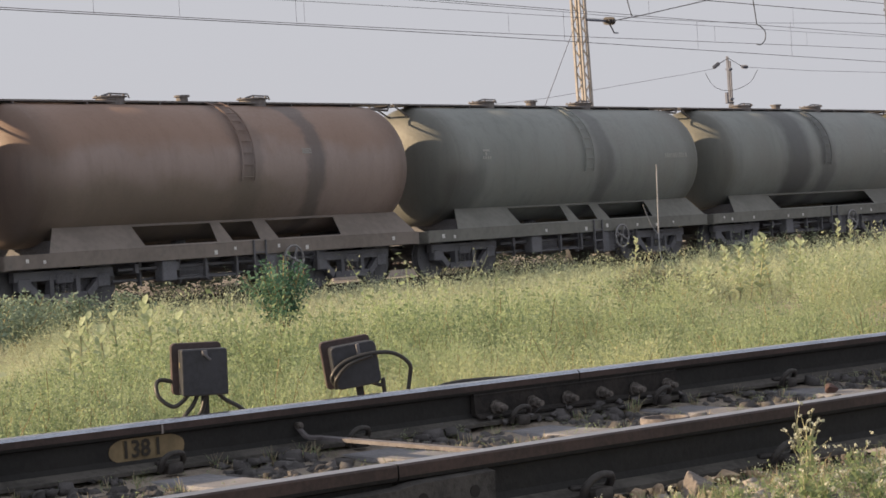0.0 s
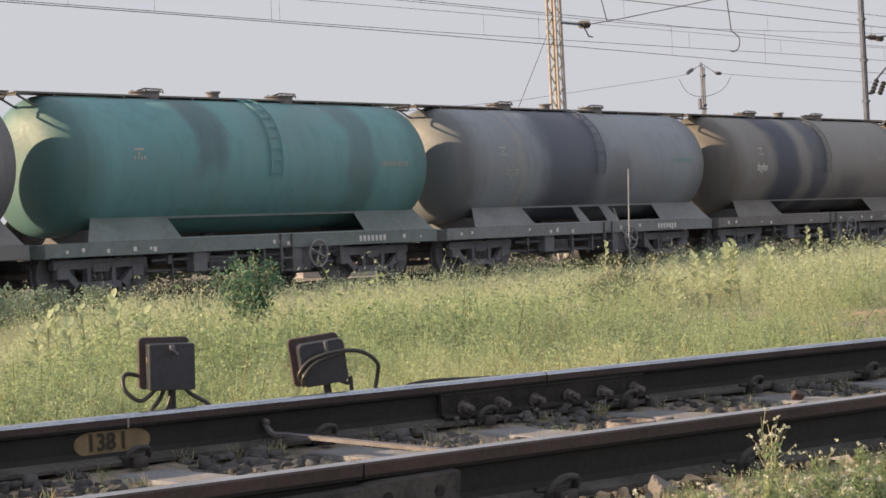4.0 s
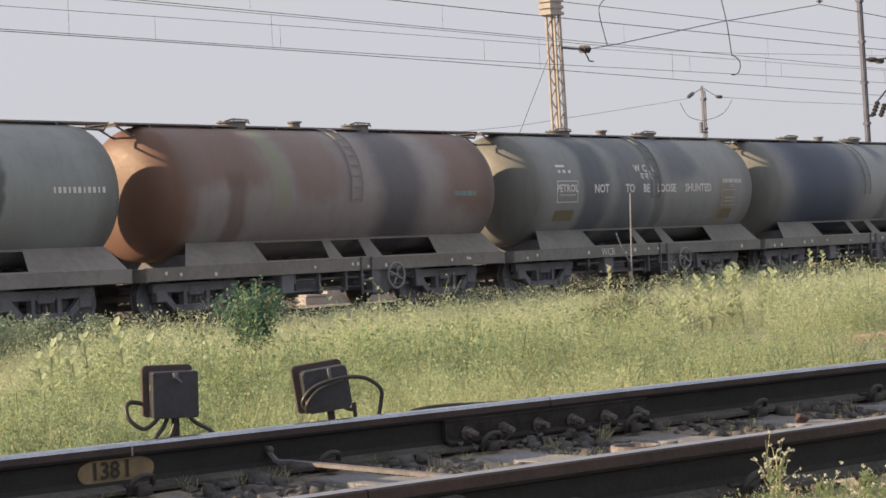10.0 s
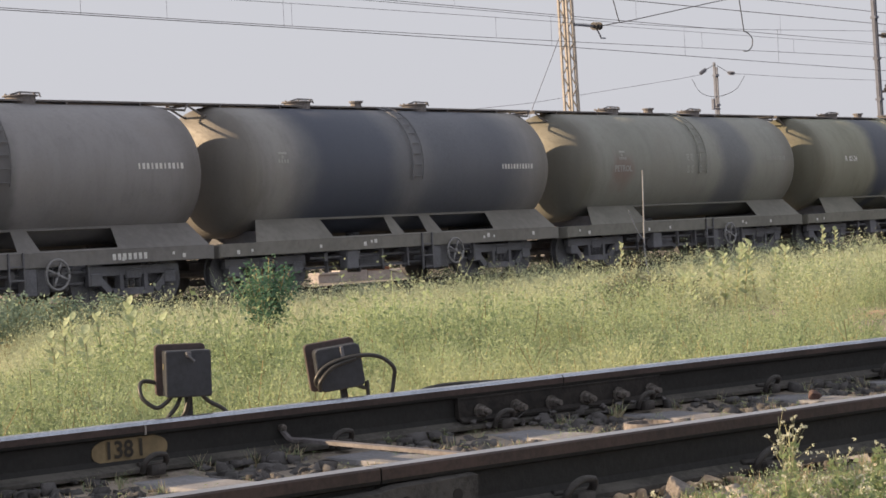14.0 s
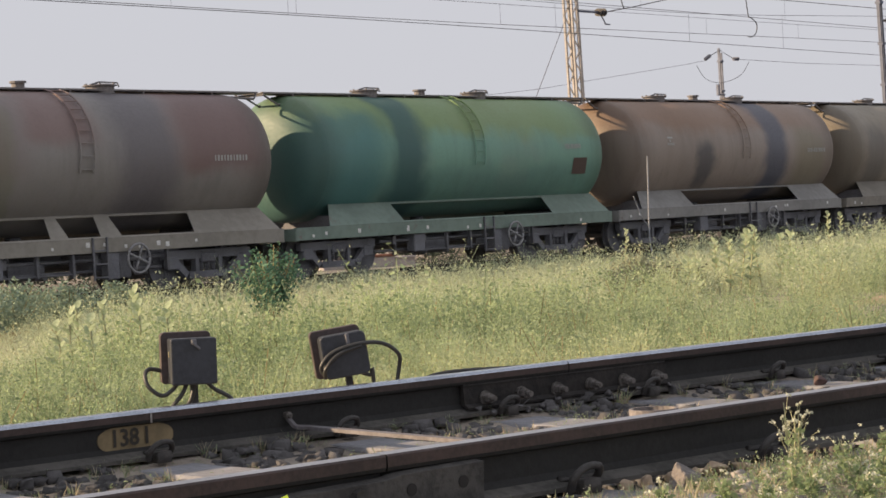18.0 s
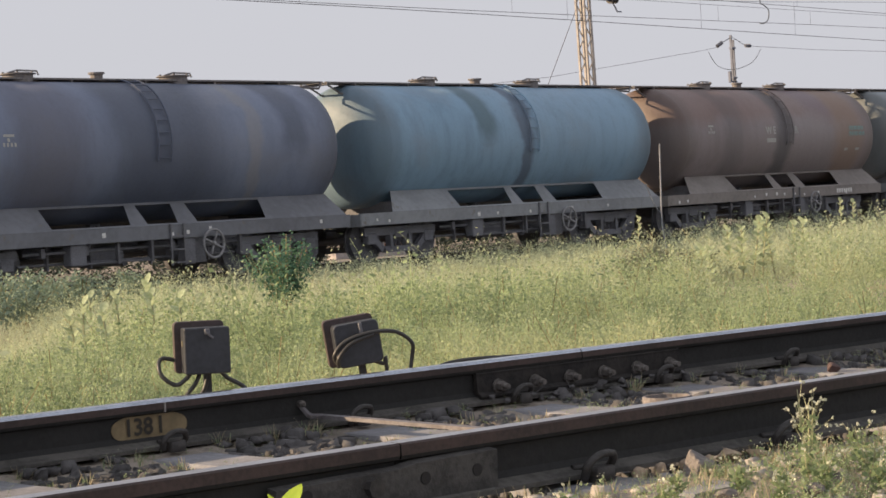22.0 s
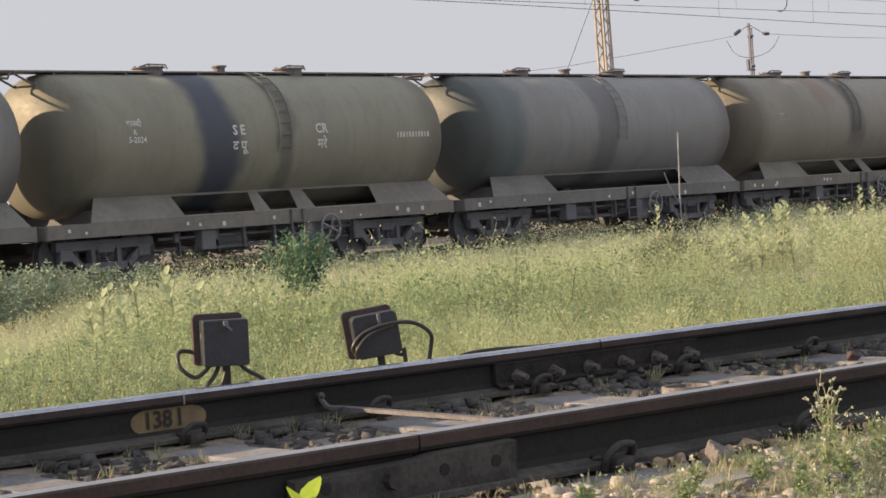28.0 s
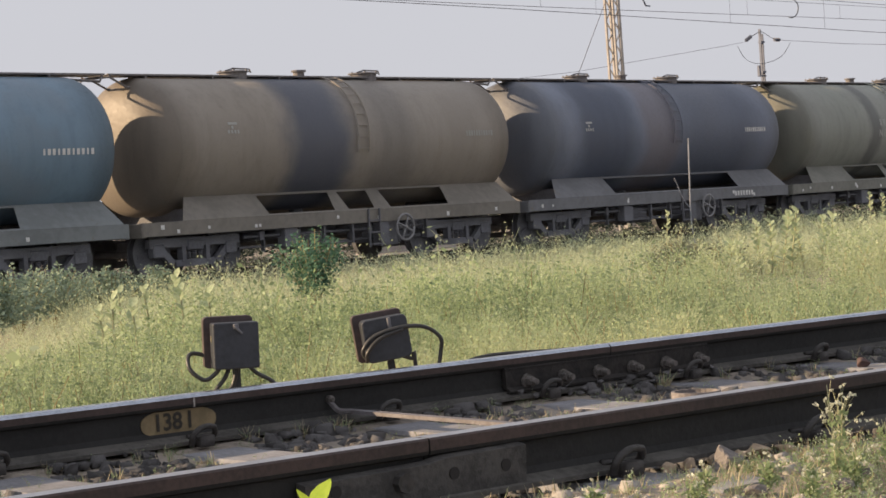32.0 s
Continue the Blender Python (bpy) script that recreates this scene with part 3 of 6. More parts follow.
def wheel_fn(bm):
    for y in (-0.84, 0.84):
        s = 1 if y > 0 else -1
        rod(bm, (0, y - 0.065, 0), (0, y + 0.065, 0), 0.5, 28)
        rod(bm, (0, y - s * 0.065, 0), (0, y - s * 0.095, 0), 0.535, 28)
        for k in range(4):
            box(bm, -0.03, 0.03, y + s * 0.06, y + s * 0.08, 0.12, 0.40, m=pose(0, 0, 0, 0, 90 * k, 0))
        rod(bm, (0, y, 0), (0, y + s * 0.28, 0), 0.11, 12)
    rod(bm, (0, -0.8, 0), (0, 0.8, 0), 0.085, 12)


def bogie_frame_fn(bm):
    for y in (-1.06, 1.06):
        prism(bm, [(y - 0.07, 0.60), (y - 0.07, 0.78), (y + 0.07, 0.78), (y + 0.07, 0.60)], -1.25, 1.25)
        prism(bm, [(y - 0.06, 0.20), (y - 0.06, 0.34), (y + 0.06, 0.34), (y + 0.06, 0.20)], -0.55, 0.55)
        for s in (-1, 1):
            box(bm, -0.07, 0.07, y - 0.06, y + 0.06, -0.02, 0.52, 0.0, pose(s * 0.62, 0, 0.28, 0, s * 48, 0))
            box(bm, s * 1.0 - 0.16, s * 1.0 + 0.16, y - 0.09, y + 0.09, 0.40, 0.66, 0.02)
            box(bm, s * 0.33 - 0.05, s * 0.33 + 0.05, y - 0.08, y + 0.08, 0.30, 0.66)
    box(bm, -0.22, 0.22, -1.15, 1.15, 0.52, 0.72, 0.02)


def springs_fn(bm):
    tube(bm, [(0.058 * math.cos(a), 0.058 * math.sin(a), 0.35 + 0.0062 * a) for a in np.linspace(0, 25.1, 49)], 0.013, 5)


def coupler_fn(x, s):
    def fn(bm):
        box(bm, min(x, x + s * 0.42), max(x, x + s * 0.42), -0.11, 0.11, 0.97, 1.20, 0.02)
        box(bm, min(x + s * 0.3, x + s * 0.56), max(x + s * 0.3, x + s * 0.56), -0.19, 0.15, 0.93, 1.24, 0.04)
    return fn


def handwheel_fn(bm):
    c = Vector((6.62, -1.58, 0.69))
    pts = [c + Vector((0.29 * math.cos(a), 0, 0.29 * math.sin(a))) for a in np.linspace(0, 6.2832, 25)]
    tube(bm, pts, 0.028, 6)
    for k in range(4):
        a = 0.4 + k * math.pi / 2
        box(bm, -0.022, 0.022, -0.012, 0.012, 0.02, 0.28, 0.0, Matrix.Translation(c) @ pose(0, 0, 0, 0, math.degrees(a), 0))
    rod(bm, c - Vector((0, 0.03, 0)), c + Vector((0, 0.5, 0)), 0.045, 8)


def brake_fn(bm):
    rod(bm, (3.9, -0.55, 0.55), (4.9, -0.55, 0.55), 0.19, 14)
    rod(bm, (2.9, -0.2, 0.62), (7.9, -0.2, 0.62), 0.04, 6)
    rod(bm, (2.9, 0.4, 0.55), (7.9, 0.4, 0.55), 0.035, 6)
    box(bm, 6.3, 6.6, -1.35, -1.2, 0.32, 0.85)
    for x in (3.0, 4.2, 5.1, 7.6):
        box(bm, x - 0.03, x + 0.03, -1.38, -1.30, 0.42, 0.86)
    tube(bm, [(3.0, -1.34, 0.45), (5.1, -1.34, 0.45)], 0.02, 5)
    box(bm, 7.1, 7.5, -0.9, -0.5, 0.35, 0.8, 0.03)
    # bottom outlet, pull rods, cross beams and their hangers
    rod(bm, (4.76, 0, 0.30), (4.76, 0, 1.24), 0.16, 12), rod(bm, (4.76, -0.9, 0.42), (4.76, 0.9, 0.42), 0.07, 8)
    for y, z in ((-1.22, 0.70), (-1.05, 0.48), (0.95, 0.5), (1.2, 0.68)):
        rod(bm, (1.9, y, z), (7.7, y, z), 0.03, 6)
    for x in (2.35, 3.45, 5.75, 7.0):
        box(bm, x - 0.05, x + 0.05, -1.3, 1.3, 0.62, 0.80)
    for x in (2.6, 3.7, 5.3, 6.9):
        box(bm, x - 0.02, x + 0.02, -1.12, -1.02, 0.36, 0.86)


LEFT, RIGHT = -1.08, 10.98
WAGON_MESH = {
    "barrel": barrel_mesh(), "endl": dish_mesh(-1), "endr": dish_mesh(1), "3": skirt_meshes("3"), "L": skirt_meshes("L"),
    "ladder": bm_mesh("ladder", M_STEEL_DARK, ladder_fn), "step": bm_mesh("step_ladder", M_STEEL_DARK, lower_ladder_fn),
    "walk": bm_mesh("walkway", M_WALK, walkway_fn), "brl": bm_mesh("bracket", M_WALK, bracket_fn(-0.69, 1, 0.46, 3.87, 1.05, 0.14)), "brr": bm_mesh("bracket", M_WALK, bracket_fn(11.52, -1, 0.06, 3.99, 0.75, 0.03)),
    "man1": bm_mesh("manhole", M_WALK, manhole_fn(3.07, 0.10)), "man2": bm_mesh("manhole", M_WALK, manhole_fn(7.25, 0.10)),
    "lid1": bm_mesh("lid", M_WALK, lid_fn(3.07, 0.10)), "lid2": bm_mesh("lid", M_WALK, lid_fn(7.25, 0.10)),
    "valve": bm_mesh("valve", M_WALK, lambda bm: (rod(bm, (5.11, 0, 4.0), (5.11, 0, 4.26), 0.13, 12), rod(bm, (5.11, 0, 4.26), (5.11, 0, 4.30), 0.17, 12))),
    "near_sole": bm_mesh("solebar", M_BLACK, lambda bm: channel(bm, LEFT, RIGHT, -1.45, 0.84, 1.115, 0.09)),
    "far_sole": bm_mesh("solebar", M_BLACK, lambda bm: channel(bm, LEFT, RIGHT, 1.45, 0.84, 1.115, -0.09)),
    "headl": bm_mesh("headstock", M_BLACK, lambda bm: box(bm, LEFT - 0.02, LEFT + 0.10, -1.44, 1.44, 0.82, 1.10, 0.01)),
    "headr": bm_mesh("headstock", M_BLACK, lambda bm: box(bm, RIGHT - 0.10, RIGHT + 0.02, -1.44, 1.44, 0.82, 1.10, 0.01)),
    # end platform and centre sill; the last plate is added to block sunlight
    "deck": bm_mesh("platform", M_HAZED_GRIME, lambda bm: (box(bm, LEFT + 0.1, 0.0, -1.36, 1.36, 1.06, 1.09), box(bm, 0.0, RIGHT - 0.1, -0.3, 0.3, 0.72, 0.86), box(bm, 0.0, RIGHT - 0.1, -0.7, 0.7, 0.865, 0.885))),
    # widened into a cross plate that keeps sunlight out of the skirt
    "saddle": bm_mesh("saddle", M_HAZED_GRIME, lambda bm: box(bm, -0.05, 0.05, -1.2, 1.2, 0.86, 1.36)),
    "wheels": bm_mesh("wheelset", M_STEEL_DARK, wheel_fn), "bogie": bm_mesh("bogie", M_HAZED_GRIME, bogie_frame_fn), "springs": bm_mesh("spring", M_STEEL_DARK, springs_fn),
    "coupl": bm_mesh("coupler", M_STEEL_DARK, coupler_fn(LEFT, -1)), "coupr": bm_mesh("coupler", M_STEEL_DARK, coupler_fn(RIGHT, 1)),
    "hand": bm_mesh("handwheel", M_HANDWHEEL, handwheel_fn, True), "brake": bm_mesh("brake_gear", M_STEEL_DARK, brake_fn),
    "air1": bm_mesh("air_reservoir", M_HAZED_GRIME, lambda bm: rod(bm, (2.5, 0.62, 0.58), (3.6, 0.62, 0.58), 0.21, 14)),
    "air2": bm_mesh("air_reservoir", M_HAZED_GRIME, lambda bm: rod(bm, (5.9, -0.72, 0.56), (6.9, -0.72, 0.56), 0.18, 14)),
    "gear1": bm_mesh("brake_box", M_HAZED_GRIME, lambda bm: box(bm, 5.95, 6.25, -1.42, -1.18, 0.30, 0.84, 0.02)),
    "gear2": bm_mesh("brake_box", M_HAZED_GRIME, lambda bm: box(bm, 2.95, 3.35, -1.40, -1.15, 0.42, 0.84, 0.02)),
    "farskirt": bm_mesh("skirt_plate", M_BLACK, lambda bm: prism(bm, [(1.45, 1.12), (0.965, 1.60), (0.95, 1.59), (1.435, 1.11)], 0.0, 10.3)),
    "mark": bm_mesh("marking", M_LETTER, lambda bm: box(bm, -0.05, 0.05, -0.004, 0.0, -0.05, 0.05)),
}


def paint_slot(ob, mat):
    ob.material_slots[0].link = "OBJECT"
    ob.material_slots[0].material = mat
    return ob


def lettering(wagon, body, x, a, size, mat=M_LETTER, spacing=1.0):
    """Lettering laid on the barrel's near side at the angle a (degrees from the top)."""
    ob = part("lettering", text_mesh(body, mat, spacing, 0.028), None, wagon)
    p = tank_pt(x, radians(a), RAD + 0.014)
    ob.matrix_basis = Matrix.Translation(p) @ pose(0, 0, 0, a, 0, 0) @ Matrix.Scale(size, 4)
    return ob


def patch_mesh(mat):
    key = ("patch", mat.name)
    if key not in TEXTS:
        bm = bmesh.new()
        k = 8
        lo = [bm.verts.new((-0.5, (i / k - 0.5), 0)) for i in range(k + 1)]
        hi = [bm.verts.new((0.5, (i / k - 0.5), 0)) for i in range(k + 1)]
        for i in range(k):
            bm.faces.new((lo[i], hi[i], hi[i + 1], lo[i + 1]))
        TEXTS[key] = mesh_of(bm, "painted_panel", mat)
    return TEXTS[key]


def bar(wagon, x, a, w, h, mat=M_LETTER_DIM, off=0.011, name="marking"):
    """A flat painted bar or panel on the barrel."""
    ob = part(name, patch_mesh(mat), None, wagon)
    ob.matrix_basis = Matrix.Translation(tank_pt(x, radians(a), RAD + off)) @ pose(0, 0, 0, a, 0, 0) @ Matrix.Diagonal((w, h, 1, 1))
    return ob


def digits_bar(wagon, x, a, w, mat=M_LETTER_DIM, h=0.12):
    """A row of plain upright bars in place of a running number."""
    for i in range(11):
        bar(wagon, x - w / 2 + w * (i + 0.5) / 11, a, w / 11 * (0.62 if i % 3 else 0.4), h, mat)


def frame_lines(wagon, x, a, w, h, mat=M_LETTER, t=0.022):
    da = math.degrees(h / 2 / RAD)
    bar(wagon, x, a - da, w, t, mat), bar(wagon, x, a + da, w, t, mat)
    bar(wagon, x - w / 2, a, t, h, mat), bar(wagon, x + w / 2, a, t, h, mat)


NAVY, SOOT = (0.030, 0.037, 0.056), (0.034, 0.035, 0.039)


def b_(x, half, colour=NAVY, amount=0.85, lo=0.9, hi=4.4):
    return (x, half, colour, amount, lo, hi)


GREY, GREEN_GREY, OLIVE_P, BROWN = (0.108, 0.114, 0.106), (0.091, 0.097, 0.077), (0.099, 0.099, 0.064), (0.126, 0.097, 0.073)
TEAL, DARK_GREY = (0.050, 0.120, 0.115), (0.095, 0.100, 0.100)
RUST = (0.096, 0.060, 0.052)
# number in the train, description, paint, openings of the skirt, spills and tints, skirt colour
TRAIN = [
    (-13, "dark green tank wagon with sooty sides", GREEN_GREY, "3", [b_(3, 0.8)], None),
    (-12, "dark green-grey tank wagon with sooty sides", GREEN_GREY, "3", [b_(6.5, 0.7)], None),
    (-11, "grey-green tank wagon with a broad oil stain", GREEN_GREY, "L", [b_(3.9, 0.75, SOOT, 0.7), b_(5.6, 0.4, SOOT, 0.5)], None),
    (-10, "grey-green tank wagon with small white lettering", GREEN_GREY, "3", [b_(6.3, 0.35, SOOT, 0.5), b_(0.5, 0.7, SOOT, 0.5, 0.9, 2.6)], None),
    (-9, "reddish-brown dusty tank wagon", BROWN, "3", [b_(5.0, 7.0, (0.125, 0.072, 0.045), 0.6, 3.1, 4.7), b_(7.7, 0.28, SOOT, 0.6), b_(5.6, 0.4, SOOT, 0.35), b_(3.6, 4.0, (0.072, 0.062, 0.046), 0.6, 0.9, 2.5)], None),
    (-8, "olive-brown tank wagon with a navy spill", (0.095, 0.088, 0.073), "3", [b_(3.3, 1.25, NAVY, 0.9), b_(7.6, 0.7, SOOT, 0.4)], None),
    (-7, "olive-brown tank wagon with two dark spills", (0.089, 0.085, 0.075), "L", [b_(3.0, 0.8, NAVY, 0.9), b_(5.0, 0.6, NAVY, 0.8), b_(7.2, 0.8, SOOT, 0.5, 0.9, 2.4)], None),
    (-6, "blue-grey tank wagon with a dark stained middle", (0.098, 0.110, 0.113), "3", [b_(4.4, 1.5, NAVY, 0.8), b_(2.1, 0.12, (0.16, 0.16, 0.155), 0.6), b_(6.6, 0.6, SOOT, 0.4, 1.6, 3.0)], (0.13, 0.15, 0.16)),
    (-5, "teal-green tank wagon with white lettering", TEAL, "L", [b_(3.6, 0.5, SOOT, 0.5, 2.6, 4.4), b_(8.4, 0.5, SOOT, 0.4)], (0.085, 0.13, 0.13)),
    (-4, "dark grey tank wagon with faint lettering", DARK_GREY, "L", [b_(5.7, 0.35, SOOT, 0.7)], None),
    (-3, "dark grey tank wagon with a faded red panel", DARK_GREY, "3", [b_(2.2, 0.62, (0.035, 0.03, 0.037), 0.85, 0.9, 2.8), b_(5.3, 0.4, SOOT, 0.5), b_(1.35, 0.35, (0.105, 0.055, 0.05), 0.5, 2.1, 2.7)], None),
    (-2, "dark grey tank wagon with a painted warning line", DARK_GREY, "3", [b_(2.9, 1.05, (0.028, 0.038, 0.062), 0.93), b_(5.0, 0.35, SOOT, 0.5)], None),
    (-1, "grey tank wagon with a great navy stain", (0.112, 0.119, 0.100), "3", [b_(2.9, 2.4, (0.030, 0.039, 0.064), 0.93), b_(6.9, 0.4, NAVY, 0.7, 3.4, 4.4), b_(7.1, 0.3, SOOT, 0.4, 1.3, 2.6)], None),
    (0, "grey-green tank wagon with a boxed white sign", (0.097, 0.102, 0.086), "3", [b_(2.6, 0.6, NAVY, 0.65), b_(4.4, 0.9, NAVY, 0.5), b_(7.0, 0.9, NAVY, 0.6, 2.9, 4.4), b_(5.7, 0.25, SOOT, 0.5), b_(9.2, 0.35, (0.12, 0.10, 0.05), 0.5, 1.4, 2.9)], None),
    (1, "rust-red, brown and olive streaked tank wagon", (0.108, 0.096, 0.080), "3", [b_(-0.4, 0.8, (0.13, 0.062, 0.04), 0.8), b_(1.4, 1.3, RUST, 0.8, 2.7, 4.4), b_(4.3, 0.9, RUST, 0.6, 2.6, 4.4), b_(3.0, 0.3, (0.125, 0.135, 0.095), 0.8, 2.2, 4.6), b_(7.2, 0.9, (0.042, 0.042, 0.052), 0.8), b_(9.8, 1.0, RUST, 0.8, 2.3, 4.4), b_(1.6, 0.35, (0.06, 0.04, 0.035), 0.6, 0.9, 3.0)], None),
    (2, "plain grey tank wagon with two dark runs", (0.097, 0.104, 0.095), "3", [b_(7.55, 0.25, SOOT, 0.8), b_(3.65, 0.22, SOOT, 0.7, 0.9, 2.9), b_(0.4, 0.5, NAVY, 0.4, 0.9, 2.2)], (0.15, 0.14, 0.13)),
    (3, "olive tank wagon with a navy spill at the middle", OLIVE_P, "3", [b_(4.3, 0.95, NAVY, 0.9, 1.6, 4.4), b_(4.0, 0.4, NAVY, 0.7, 0.9, 2.2)], None),
    (4, "grey-olive tank wagon with a faded red sign", (0.100, 0.101, 0.075), "L", [b_(7.4, 0.9, NAVY, 0.6, 1.4, 4.4), b_(1.6, 0.5, (0.105, 0.055, 0.05), 0.5, 2.25, 2.8)], None),
    (5, "navy-stained tank wagon with an olive end", (0.108, 0.104, 0.084), "3", [b_(3.4, 1.9, NAVY, 0.92), b_(7.6, 2.4, NAVY, 0.8)], None),
    (6, "dark grey-olive tank wagon with a row of faint letters", (0.095, 0.091, 0.086), "3", [b_(5.6, 0.35, SOOT, 0.6)], None),
    (7, "olive tank wagon with a sooty band", (0.111, 0.096, 0.063), "3", [b_(6.7, 0.95, SOOT, 0.75), b_(1.2, 0.7, SOOT, 0.5, 0.9, 3.2)], None),
    (8, "brown and olive tank wagon with dark runs", (0.107, 0.087, 0.061), "L", [b_(4.0, 6.5, (0.125, 0.074, 0.046), 0.65, 3.2, 4.6), b_(3.4, 0.42, SOOT, 0.8, 1.7, 2.9), b_(7.25, 0.65, NAVY, 0.85), b_(9.3, 1.0, (0.09, 0.085, 0.05), 0.5, 0.9, 3.2)], (0.15, 0.15, 0.14)),
    # full-length bands here: skylight and dust tinted in as lime top, shade as teal foot
    (9, "bright green tank wagon with a dark green run", (0.062, 0.124, 0.078), "L", [b_(6.2, 0.6, (0.04, 0.08, 0.06), 0.5, 3.6, 4.4), b_(5.2, 6.0, (0.100, 0.135, 0.045), 0.75, 3.1, 4.7), b_(5.2, 6.0, (0.036, 0.075, 0.075), 0.4, 0.9, 2.3), b_(0.6, 1.6, (0.028, 0.085, 0.092), 0.7, 0.9, 3.6), b_(3.0, 0.65, (0.022, 0.055, 0.055), 0.9)], (0.075, 0.145, 0.105)),
    (10, "dull red and olive tank wagon with a navy band", (0.088, 0.080, 0.062), "3", [b_(-0.3, 0.9, (0.115, 0.060, 0.045), 0.7), b_(1.7, 2.1, (0.078, 0.044, 0.043), 0.8, 2.4, 4.7), b_(5.0, 1.0, (0.096, 0.048, 0.044), 0.55, 3.0, 4.7), b_(7.2, 0.9, (0.05, 0.045, 0.054), 0.65), b_(9.3, 1.3, (0.080, 0.042, 0.040), 0.7, 2.4, 4.7), b_(3.4, 0.4, (0.092, 0.09, 0.062), 0.5)], (0.17, 0.155, 0.12)),
    (11, "blue-grey tank wagon with one thin dark ring", (0.100, 0.114, 0.114), "L", [b_(2.6, 0.2, NAVY, 0.8), b_(1.4, 0.6, (0.12, 0.10, 0.09), 0.4, 0.9, 2.0), b_(8.0, 2.5, (0.085, 0.10, 0.10), 0.35)], (0.165, 0.185, 0.20)),
    (12, "reddish-brown tank wagon with a teal number panel", (0.094, 0.079, 0.067), "3", [b_(4.5, 6.5, (0.098, 0.058, 0.047), 0.55, 3.1, 4.7), b_(7.6, 0.9, (0.075, 0.055, 0.072), 0.5, 3.2, 4.4), b_(5.3, 0.5, SOOT, 0.7), b_(9.2, 0.9, (0.12, 0.075, 0.045), 0.5), b_(2.5, 0.6, SOOT, 0.3)], (0.135, 0.115, 0.10)),
    (13, "light blue tank wagon with a dark run", (0.078, 0.127, 0.160), "3", [b_(3.7, 0.42, (0.045, 0.075, 0.09), 0.8, 2.8, 4.4), b_(5.3, 0.25, NAVY, 0.7)], (0.155, 0.175, 0.195)),
    (14, "navy-grey tank wagon with one pale ring", (0.068, 0.081, 0.106), "3", [b_(5.6, 1.7, NAVY, 0.75), b_(8.2, 0.2, (0.12, 0.122, 0.13), 0.6), b_(2.6, 1.0, (0.052, 0.050, 0.064), 0.5), b_(0.0, 0.8, (0.055, 0.082, 0.105), 0.6), b_(9.4, 0.5, NAVY, 0.6, 2.6, 4.4)], None),
    (15, "olive-brown tank wagon with a red sign", (0.097, 0.092, 0.077), "3", [b_(3.75, 1.0, (0.034, 0.043, 0.066), 0.75, 2.7, 4.4), b_(4.2, 0.6, SOOT, 0.5, 0.9, 3.0), b_(7.0, 0.25, SOOT, 0.35), b_(7.9, 0.3, SOOT, 0.35), b_(8.7, 0.2, SOOT, 0.3), b_(1.05, 0.5, (0.12, 0.05, 0.045), 0.75, 2.3, 2.8)], None),
    (16, "teal tank wagon with white letters", (0.052, 0.091, 0.101), "L", [b_(5.5, 0.25, SOOT, 0.5), b_(1.3, 0.42, (0.12, 0.05, 0.045), 0.65, 1.85, 2.45), b_(1.3, 0.4, (0.15, 0.125, 0.06), 0.5, 1.5, 1.8)], (0.085, 0.125, 0.130)),
    (17, "olive tank wagon with a wide navy spill", (0.103, 0.100, 0.083), "L", [b_(3.85, 1.55, NAVY, 0.9), b_(1.9, 0.5, (0.10, 0.06, 0.05), 0.3, 1.2, 2.8), b_(7.7, 0.22, SOOT, 0.7), b_(8.3, 0.2, SOOT, 0.7)], None),
    (18, "olive-green tank wagon with a sooty run", (0.110, 0.102, 0.070), "3", [b_(5.6, 0.5, SOOT, 0.6, 2.0, 4.4), b_(4.0, 0.6, (0.13, 0.07, 0.05), 0.4, 3.2, 4.4)], None),
    (19, "dark grey tank wagon with faint letters", (0.100, 0.100, 0.091), "L", [b_(0.5, 1.1, (0.04, 0.06, 0.065), 0.7), b_(4.9, 0.5, SOOT, 0.5)], None),
    (20, "olive tank wagon with a bold navy band", (0.106, 0.103, 0.066), "3", [b_(3.6, 0.62, NAVY, 0.93), b_(5.6, 0.25, SOOT, 0.5)], (0.125, 0.115, 0.09)),
    (21, "grey tank wagon with navy arcs", (0.111, 0.112, 0.094), "L", [b_(7.6, 1.05, NAVY, 0.85), b_(6.3, 0.35, SOOT, 0.6), b_(4.2, 0.25, SOOT, 0.5, 0.9, 3.0), b_(0.6, 1.0, (0.045, 0.062, 0.068), 0.5)], None),
    (22, "olive-grey tank wagon with a sooty ring", (0.103, 0.106, 0.077), "3", [b_(3.9, 0.4, SOOT, 0.6), b_(8.3, 0.4, SOOT, 0.5, 3.0, 4.4)], None),
    (23, "navy-stained tank wagon with a grey end", (0.071, 0.080, 0.094), "L", [b_(2.5, 1.3, NAVY, 0.75), b_(7.6, 2.4, NAVY, 0.75), b_(4.8, 0.8, (0.075, 0.062, 0.066), 0.6)], None),
    (24, "olive-brown tank wagon with a navy spill", (0.110, 0.095, 0.066), "3", [b_(4.2, 1.05, NAVY, 0.85), b_(6.6, 0.7, SOOT, 0.3)], None),
    (25, "dark teal tank wagon with white lettering", (0.060, 0.092, 0.112), "3", [b_(5.0, 0.7, SOOT, 0.5)], (0.10, 0.125, 0.13)),
    (26, "dark grey tank wagon with sooty sides", GREY, "3", [b_(4.0, 0.7, SOOT, 0.6)], None),
]

SKIRT_GREY = {}


